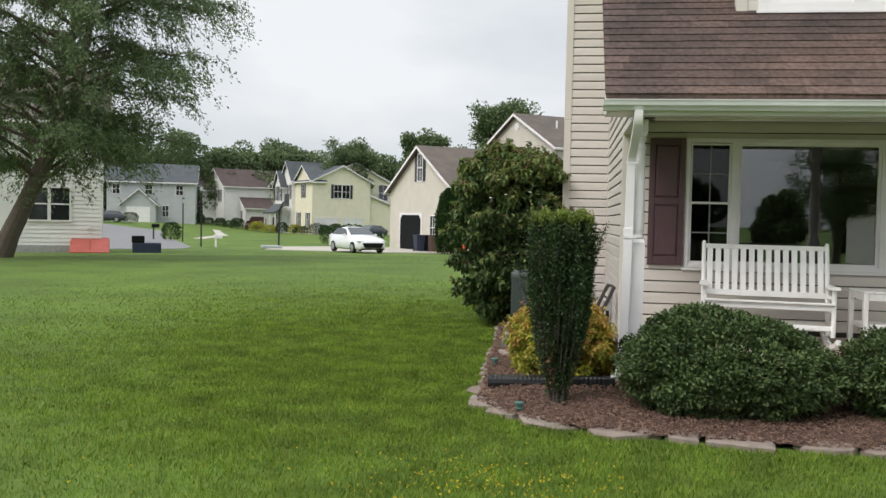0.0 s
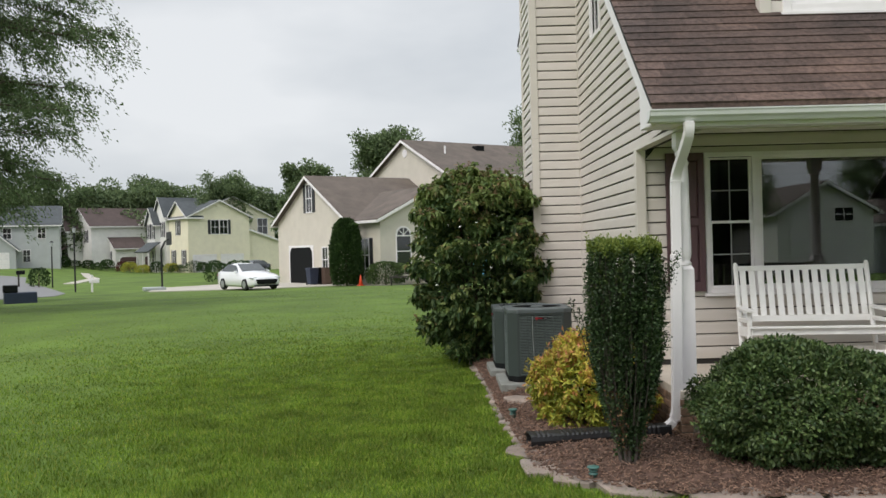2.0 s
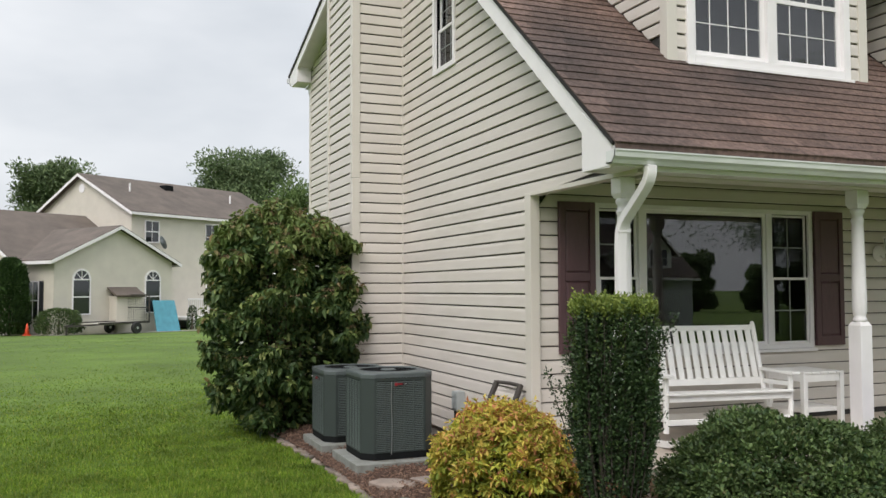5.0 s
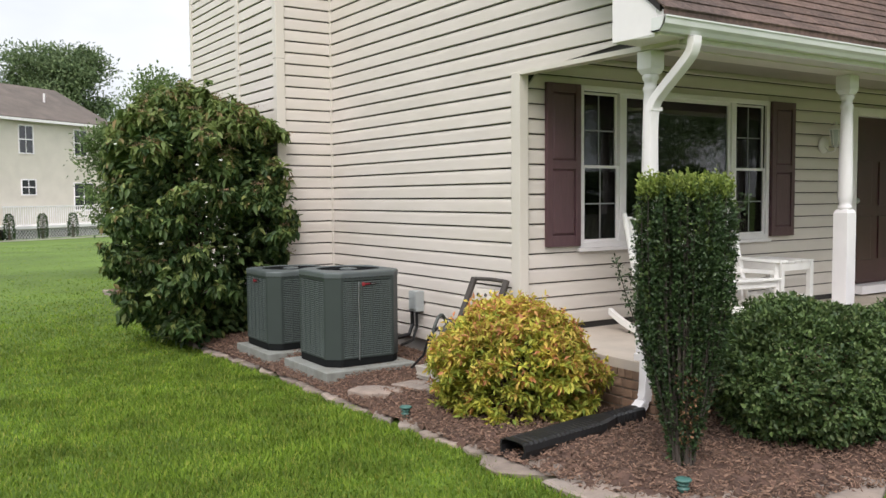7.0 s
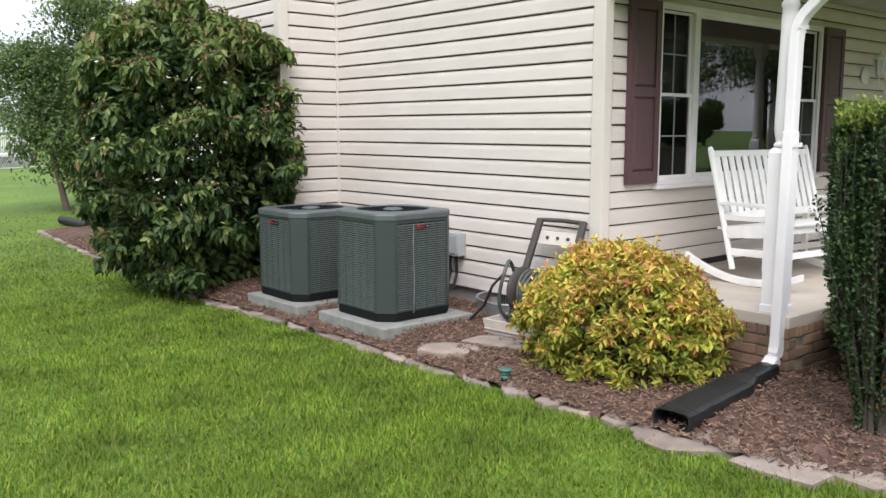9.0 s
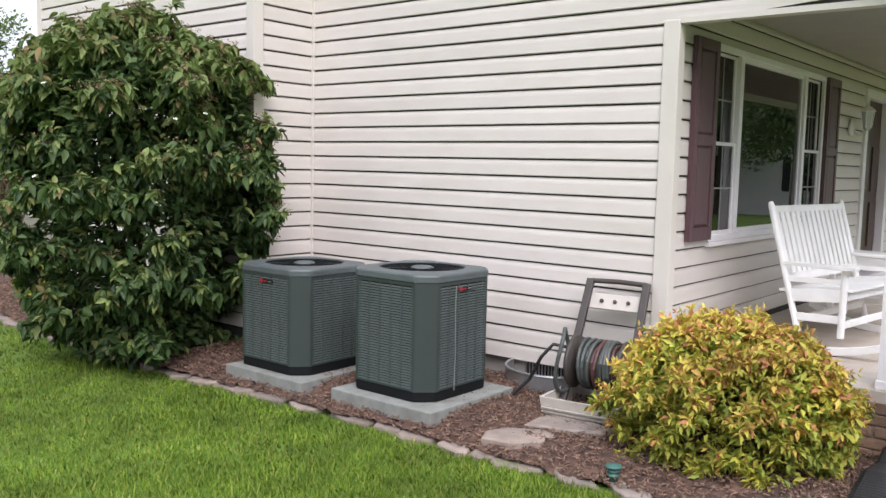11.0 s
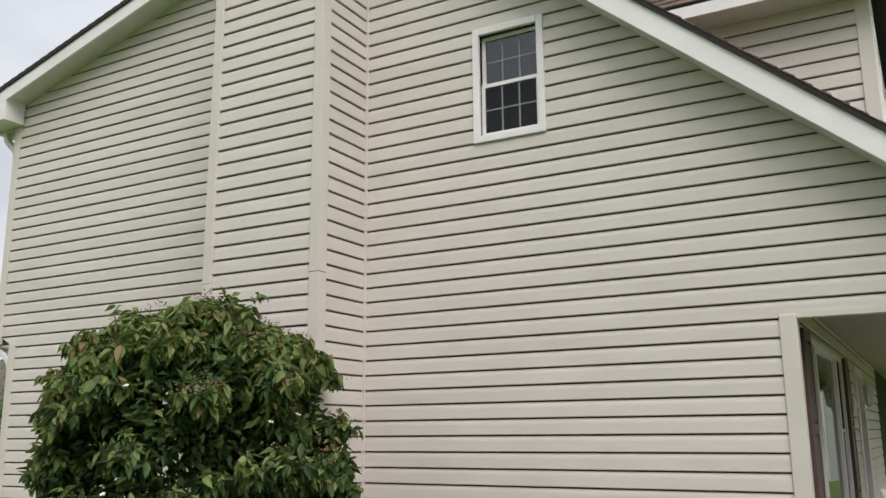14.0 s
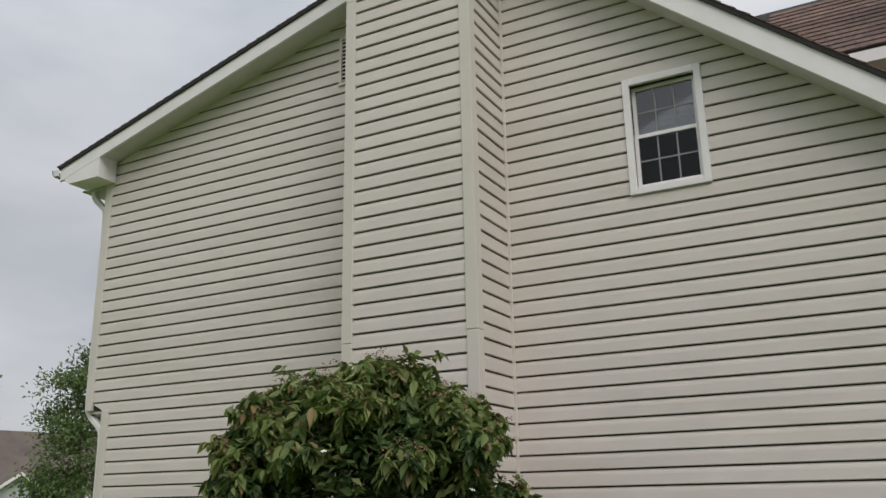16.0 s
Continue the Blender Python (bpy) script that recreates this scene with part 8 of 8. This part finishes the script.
# ---- street, drives and what stands on them ----
def flat(name, pts, mat, label, category, lift=0.03):
    """A paved sheet laid on the ground, its rim a low step."""
    bm = bmesh.new()
    vs = [bm.verts.new((x, y, gz(x, y) + lift)) for x, y in pts]
    bm.faces.new(vs)
    bmesh.ops.triangulate(bm, faces=bm.faces)
    bmesh.ops.subdivide_edges(bm, edges=bm.edges, cuts=5, use_grid_fill=True)
    for q in bm.verts:
        q.co.z = gz(q.co.x, q.co.y) + lift
    r = bmesh.ops.extrude_face_region(bm, geom=bm.faces[:])
    for q in r["geom"]:
        if isinstance(q, bmesh.types.BMVert):
            q.co.z -= 0.12
    bmesh.ops.recalc_face_normals(bm, faces=bm.faces)
    me = bpy.data.meshes.new(name)
    bm.to_mesh(me)
    bm.free()
    me.materials.append(mat)
    return tagged(new(name, me), label, category, "", "structure")


flat("road", [(-60, 96), (-45, 93), (-38, 78), (-31, 66), (-23.5, 52.5), (-22.5, 48.8), (-25.5, 44), (-33, 48), (-44, 66), (-52, 80), (-70, 88)], ASPHALT, "grey asphalt street end", "road")
flat("sidewalk", [(-44, 107), (-36, 90), (-30.5, 71), (-31.8, 71.4), (-37.4, 90.5), (-45, 107)], DRIVE, "pale concrete walk along the lawn", "path", 0.04)
flat("driveway", [(-19.5, 56.4), (-18.2, 51.4), (-11.5, 50.6), (-6.6, 52.8), (-7.6, 55.0), (-12.8, 61.5), (-15.5, 61.0)], DRIVE, "pale concrete driveway of the cream house", "driveway", 0.04)
flat("gravel_strip", [(-6.8, 52.6), (-4.4, 49.9), (2.4, 54.2), (12, 60), (11.7, 60.6), (2.0, 55.0), (-4.2, 50.8), (-6.2, 53.2)], FOUNDATION, "narrow stone strip along the cream house", "gravel", 0.03)


def car(at, yaw, paint, label):
    """A small saloon facing -x in its own frame."""
    c = thing("car", label, "car", at, yaw)
    stations = [  # x, half width, sill, belt, roof
        (-2.28, 0.62, 0.34, 0.62, 0.64), (-2.18, 0.78, 0.24, 0.72, 0.76), (-1.9, 0.86, 0.20, 0.80, 0.86), (-1.15, 0.89, 0.19, 0.92, 0.98), (-0.75, 0.89, 0.19, 0.95, 1.04), (-0.05, 0.89, 0.19, 0.96, 1.40), (0.55, 0.89, 0.19, 0.97, 1.46),
        (1.2, 0.89, 0.19, 0.98, 1.38), (1.75, 0.87, 0.20, 1.00, 1.10), (2.15, 0.82, 0.26, 0.95, 1.02), (2.30, 0.70, 0.36, 0.80, 0.84)]
    rings = []
    for x, w, lo, belt, top in stations:
        t = w * (0.70 if top > belt + 0.15 else 0.86)
        half = [(0.0, lo), (w * 0.9, lo), (w, lo + 0.12), (w * 1.0, (lo + belt) / 2), (w * 0.97, belt), (t, top - 0.05), (t * 0.8, top), (0.0, top + 0.015)]
        rings.append([(x, y, z) for y, z in half] + [(x, -y, z) for y, z in reversed(half[1:-1])])
    b = loft(Build(), rings)
    m = len(rings[0])
    b.f.append(tuple(range(m - 1, -1, -1)))
    b.f.append(tuple(len(rings) * m - m + i for i in range(m)))
    body = b.ob("body", paint, c, "", 0, True)
    for s in (-1, 1):
        Build().prism([(-0.62, s * 0.815, 0.98), (1.62, s * 0.815, 1.02), (1.15, s * 0.68, 1.33), (0.5, s * 0.66, 1.40), (-0.05, s * 0.675, 1.34)], (0, s * 0.03, 0)).ob("side_glass", CAR_GLASS, c)
        Build().box(-2.22, -1.88, min(s * 0.52, s * 0.85), max(s * 0.52, s * 0.85), 0.63, 0.72).ob("headlight", LAMP_GLASS, c, "", 0.03)
        Build().box(2.16, 2.28, min(s * 0.5, s * 0.79), max(s * 0.5, s * 0.79), 0.74, 0.86).ob("tail_lamp", RED, c, "", 0.03)
        Build().box(-0.62, -0.45, min(s * 0.90, s * 1.04), max(s * 0.90, s * 1.04), 0.94, 1.06).ob("mirror", paint, c, "", 0.03)
        for x in (-1.42, 1.30):
            wh = new("wheel")
            wh.parent = c
            wh.matrix_basis = pose(x, s * 0.82, 0.32, 90, 0, 0)
            Build().lathe([(0.20, -0.10), (0.30, -0.10), (0.325, -0.05), (0.325, 0.05), (0.30, 0.10), (0.20, 0.10)], 28).ob("tyre", TYRE, wh)
            Build().lathe([(0.03, -0.112), (0.06, -0.106), (0.20, -0.102), (0.21, 0.0), (0.20, 0.102), (0.06, 0.106), (0.03, 0.112)], 10).ob("rim", RIM, wh)
    Build().prism([(-0.86, -0.72, 1.02), (-0.86, 0.72, 1.02), (-0.10, 0.62, 1.405), (-0.10, -0.62, 1.405)], (0.0, 0.0, 0.022)).ob("windscreen", CAR_GLASS, c)
    Build().prism([(1.80, -0.66, 1.09), (1.80, 0.66, 1.09), (1.22, 0.60, 1.385), (1.22, -0.60, 1.385)], (0.0, 0.0, 0.025)).ob("rear_window", CAR_GLASS, c)
    Build().prism([(-2.335, -0.64, 0.60), (-2.335, 0.64, 0.60), (-2.335, 0.52, 0.34), (-2.335, -0.52, 0.34)], (0.17, 0, 0)).ob("grille", AC_DARK, c, "", 0.02)
    for z in (0.43, 0.51):
        Build().box(-2.322, -2.30, -0.50, 0.50, z, z + 0.014).ob("grille_bar", RIM, c)
    Build().box(-2.325, -2.18, -0.70, 0.70, 0.22, 0.29).ob("lower_intake", AC_DARK, c, "", 0.02)
    Build().box(-2.315, -2.301, -0.16, 0.16, 0.42, 0.52).ob("number_plate", WHITE, c)
    return c


car((-11.95, 49.2, gz(-11.95, 49.2) + 0.04), 128, CAR_WHITE, "white saloon car parked on the concrete drive")
car((-55.5, 99.5, gz(-55.5, 99.5) + 0.04), 20, CAR_DARK, "dark car parked before the grey house")
car((-21.9, 96.5, gz(-21.9, 96.5)), 60, CAR_DARK, "dark car behind the parked saloon")


def street_lamp(x, y, h):
    p = thing("lamp_post", "black lamp post with a glass lantern on the lawn", "lamp post", (x, y, gz(x, y)), group="lamp posts")
    Build().tube([(0, 0, -0.1), (0, 0, h - 0.35)], [0.055, 0.045], 10).ob("pole", BLACK, p)
    Build().lathe([(0.06, h - 0.36), (0.09, h - 0.33), (0.12, h - 0.08)], 6).ob("lantern_glass", LAMP_GLASS, p)
    Build().lathe([(0.15, h - 0.08), (0.10, h - 0.02), (0.02, h + 0.06)], 6).ob("lantern_cap", BLACK, p)


street_lamp(-23.6, 54.2, 4.0)
street_lamp(-28.9, 63.0, 3.3)
hoop = thing("basketball_hoop", "portable black basketball hoop beside the drive", "basketball hoop", (-18.2, 53.9, gz(-18.2, 53.9)), 30)
Build().tube([(0, 0, 0.1), (0, 0, 2.5), (0.25, 0, 3.0)], 0.06, 8).ob("pole", BLACK, hoop)
Build().box(-1.1, 0.15, -0.4, 0.4, 0.0, 0.22).ob("base", GREY_BOX, hoop, "grey ballast base", 0.06)
Build().box(0.45, 0.49, -0.65, 0.65, 2.75, 3.55).ob("backboard", BLACK, hoop, "", 0.02)
Build().beam((0.2, 0, 2.95), (0.46, 0, 3.1), 0.06, 0.06).ob("arm", BLACK, hoop)
mb = thing("mailbox", "white mailbox post in the lawn", "mailbox", (-22.5, 54.0, gz(-22.5, 54.0)), 20)
Build().box(-0.06, 0.06, -0.06, 0.06, -0.1, 1.05).ob("post", WHITE, mb, "", 0.01)
Build().box(-0.16, 0.42, -0.11, 0.11, 0.55, 0.80).ob("box", WHITE, mb, "", 0.03)
mb2 = thing("mailbox", "dark mailbox on a post by the street", "mailbox", (-33.0, 66.5, gz(-33, 66.5)), 20)
Build().box(-0.06, 0.06, -0.06, 0.06, -0.1, 1.0).ob("post", RUST, mb2, "", 0.01)
Build().box(-0.15, 0.45, -0.13, 0.13, 0.95, 1.25).ob("box", AC_DARK, mb2, "", 0.04)

for x, y, mat, lab in ((-9.25, 55.2, BIN_BLUE, "navy wheeled rubbish bin beside the garage"), (-8.75, 55.5, AC_DARK, "black wheeled rubbish bin beside the garage"), (-8.35, 55.2, BIN_BROWN, "brown rubbish bin beside the garage")):
    bn = thing("wheeled_bin", lab, "bin", (x, y, gz(x, y) + 0.03), 34, "bins by the garage")
    Build().add([(-0.24, -0.26, 0.04), (0.24, -0.26, 0.04), (0.24, 0.26, 0.04), (-0.24, 0.26, 0.04), (-0.30, -0.33, 1.0), (0.30, -0.33, 1.0), (0.30, 0.33, 1.0), (-0.30, 0.33, 1.0)], [(3, 2, 1, 0), (4, 5, 6, 7), (0, 1, 5, 4), (1, 2, 6, 5), (2, 3, 7, 6), (3, 0, 4, 7)]).ob("body", mat, bn, "", 0.03)
    Build().box(-0.33, 0.33, -0.36, 0.36, 1.0, 1.07).ob("lid", mat, bn, "", 0.025)
    for s in (-1, 1):
        Build().lathe([(0.09, -0.03), (0.10, 0), (0.09, 0.03)], 14).ob("wheel", TYRE, bn, "", 0, False, pose(s * 0.25, 0.28, 0.09, 0, 90, 0))
cn = thing("traffic_cone", "orange-red traffic cone on the gravel", "traffic cone", (-5.85, 50.9, gz(-5.85, 50.9) + 0.02))
Build().box(-0.2, 0.2, -0.2, 0.2, 0, 0.04).ob("foot", CONE, cn, "", 0.02)
Build().lathe([(0.13, 0.04), (0.025, 0.60), (0.01, 0.61)], 18).ob("cone", CONE, cn, "", 0, True)


def trailer(at, yaw):
    t = thing("utility_trailer", "dark steel utility trailer with a raised mesh ramp", "trailer", at, yaw)
    Build().box(-1.9, 1.5, -0.85, 0.85, 0.52, 0.60).ob("bed", DECK, t, "", 0.01)
    for y in (-0.87, 0.87):
        Build().beam((-1.9, y, 0.60), (1.5, y, 0.60), 0.05, 0.10).ob("side_rail", RUST, t)
        Build().beam((1.5, y, 0.56), (1.5, y, 2.05), 0.05, 0.05, (1, 0, 0)).ob("ramp_post", RUST, t)
        wl_ = new("wheel")
        wl_.parent = t
        wl_.matrix_basis = pose(0.5, y * 1.12, 0.31, 90, 0, 0)
        Build().lathe([(0.17, -0.09), (0.29, -0.09), (0.31, 0.0), (0.29, 0.09), (0.17, 0.09)], 22).ob("tyre", TYRE, wl_)
        Build().lathe([(0.03, -0.095), (0.17, -0.08), (0.17, 0.08), (0.03, 0.095)], 12).ob("rim", RIM, wl_)
    for z in (2.03, 1.35):
        Build().beam((1.5, -0.87, z), (1.5, 0.87, z), 0.04, 0.04).ob("ramp_rail", RUST, t)
    mesh = Build()
    for i in range(13):
        mesh.beam((1.5, -0.8 + i * 0.133, 0.62), (1.5, -0.8 + i * 0.133, 2.0), 0.008, 0.008, (1, 0, 0))
    for i in range(10):
        mesh.beam((1.51, -0.85, 0.68 + i * 0.14), (1.51, 0.85, 0.68 + i * 0.14), 0.008, 0.008)
    mesh.ob("ramp_mesh", RUST, t)
    for y in (-0.4, 0.4):
        Build().beam((-1.9, y * 2, 0.55), (-3.2, 0, 0.5), 0.06, 0.08).ob("tongue", RUST, t)
    Build().tube([(-3.1, 0, 0.0), (-3.1, 0, 0.55)], 0.04, 8).ob("jack", RUST, t)


trailer((-1.7, 51.4, gz(-1.7, 51.4)), 42)
bs = thing("blue_sheet", "pale blue plastic pool panel leaning by the house", "panel", (1.2, 53.9, gz(1.2, 53.9)), 34)
Build().prism([(-0.8, 0, 0), (0.8, 0, 0), (0.75, 0.5, 1.75), (-0.75, 0.5, 1.75)], (0, 0.08, 0)).ob("sheet", BLUE, bs, "", 0.03)
arborvitae("arborvitae", "tall dark green clipped arborvitae at the garage corner", (-6.75, 51.9, gz(-6.75, 51.9)), 0.90, 3.85, 16000, 0.15, LEAF_ARB, 61)
arborvitae("foundation_shrub", "grey-green mounded shrub at the cream house", (-4.4, 50.9, gz(-4.4, 50.9)), 1.1, 1.25, 3500, 0.12, LEAF_MOUND, 62)
for i, (x, y) in enumerate(((2.6, 55.4), (4.4, 56.4), (6.2, 57.6))):
    arborvitae("deck_shrub", "narrow dark upright shrub before the deck", (x, y, gz(x, y)), 0.28, 1.35, 900, 0.09, LEAF_ARB, 63 + i)
rs2 = random.Random(9)
for i in range(15):
    t = i / 14
    x, y = -52.0 + 25.0 * t + rs2.uniform(-0.5, 0.5), 119.0 - 10.0 * t + rs2.uniform(-0.6, 0.6)
    yellow = i in (6, 7, 9)
    arborvitae("street_shrub", "golden mounded shrub before a house" if yellow else "dark green mounded shrub before a house", (x, y, gz(x, y)), rs2.uniform(0.7, 1.2), rs2.uniform(0.8, 1.4), 700, 0.2, LEAF_YEL if yellow else (LEAF_RED if i == 5 else LEAF_ARB), 80 + i)
for i, (x, y, r, h) in enumerate(((-15.5, 62.5, 1.1, 1.5), (-17.2, 63.8, 1.0, 1.3), (-54.5, 103.5, 1.0, 1.2), (-57.5, 102.0, 1.0, 1.1), (-30.6, 64.6, 0.7, 1.3))):
    arborvitae("street_shrub", "dark green rounded shrub by the drive", (x, y, gz(x, y)), r, h, 900, 0.16, LEAF_ARB, 120 + i)

# ---- back yard: deck, dry hedge and the roof beyond ----
dk = thing("rear_deck", "weathered wooden deck with a railing behind the house", "deck", (1.75, 20.5, -0.13))
Build().box(0, 5.0, 0, 3.2, 0.28, 0.72).ob("platform", DECK, dk, "", 0.01)
for i in range(26):
    Build().box(0.0 + i * 0.2, 0.04 + i * 0.2, -0.02, 0.02, 0.72, 1.55).ob("baluster", DECK, dk)
for i in range(16):
    Build().box(-0.02, 0.02, 0.1 + i * 0.2, 0.14 + i * 0.2, 0.72, 1.55).ob("baluster", DECK, dk)
Build().box(-0.05, 5.05, -0.06, 0.06, 1.55, 1.62).ob("top_rail", DECK, dk)
Build().box(-0.05, 0.06, 0.061, 3.2, 1.55, 1.62).ob("top_rail", DECK, dk)
for x, y in ((0.05, 0.05), (4.9, 0.05), (0.05, 3.1)):
    Build().box(x - 0.06, x + 0.06, y - 0.06, y + 0.06, 0.0, 1.66).ob("post", DECK, dk)
rng = np.random.default_rng(90)
dh = thing("dry_hedge", "brown bare-twigged hedge beside the deck", "hedge", (0.74, 19.0, GROUND))
k = 3400
p = np.stack([rng.uniform(-0.40, 0.26, k), rng.uniform(-0.3, 0.4, k), rng.uniform(0.0, 1.40, k) ** 0.9], 1)
v, f = leaf_arrays(p, np.stack([rng.normal(0, 0.2, k), rng.normal(0, 0.2, k), np.ones(k)], 1), rng, 0.19, 0.07, -0.6, 0.35)
fast_mesh("twig", v, f, 3, LEAF_DEAD, dh, "stuff")
for i in range(11):
    x, y, a = rng.uniform(-0.32, 0.2), rng.uniform(-0.25, 0.3), rng.uniform(-0.12, 0.12)
    Build().tube([(x, y, -0.05), (x + a, y + 0.04, 0.7), (x + 1.6 * a, y - 0.03, rng.uniform(1.15, 1.4))], [0.014, 0.009, 0.003], 5).ob("stem", BARK, dh)
q = np.stack([rng.uniform(-0.38, 0.28, 1500), rng.uniform(-0.35, 0.35, 1500), rng.uniform(0.05, 1.25, 1500)], 1)
v, f = leaf_arrays(q, rng.normal(0, 1, (1500, 3)), rng, 0.05, 0.45, 0.2, 0.8)
fast_mesh("green_leaf", v, f, 3, LEAF_VIB, dh, "stuff")
b_ = House("rear_house", "brown-roofed house beyond the back yard", (18.0, 57.0, -0.2), -10)
b_.block(0.0, 20.0, 0.0, 9.0, 2.9, 3.6, "u", GREY_LAP, SHINGLE_GREY)
b_.block(6.5, 11.0, -2.0, 4.0, 2.3, 1.5, "v", GREY_LAP, SHINGLE_GREY)
Build().tube([(3.6, 2.2, 4.0), (3.6, 2.2, 4.95)], 0.05, 8).ob("vent_pipe", SHINGLE_GREY, b_.root)

tree("yard_tree", "dense dark green upright tree in the back yard", (8.7, 27.4, GROUND), 5.5, 1.15, 0.09, 71, 15000, 0.11, LEAF_YARD, 0.05, (0.1, 0), 18, 0.40, 0.15, 0.8)
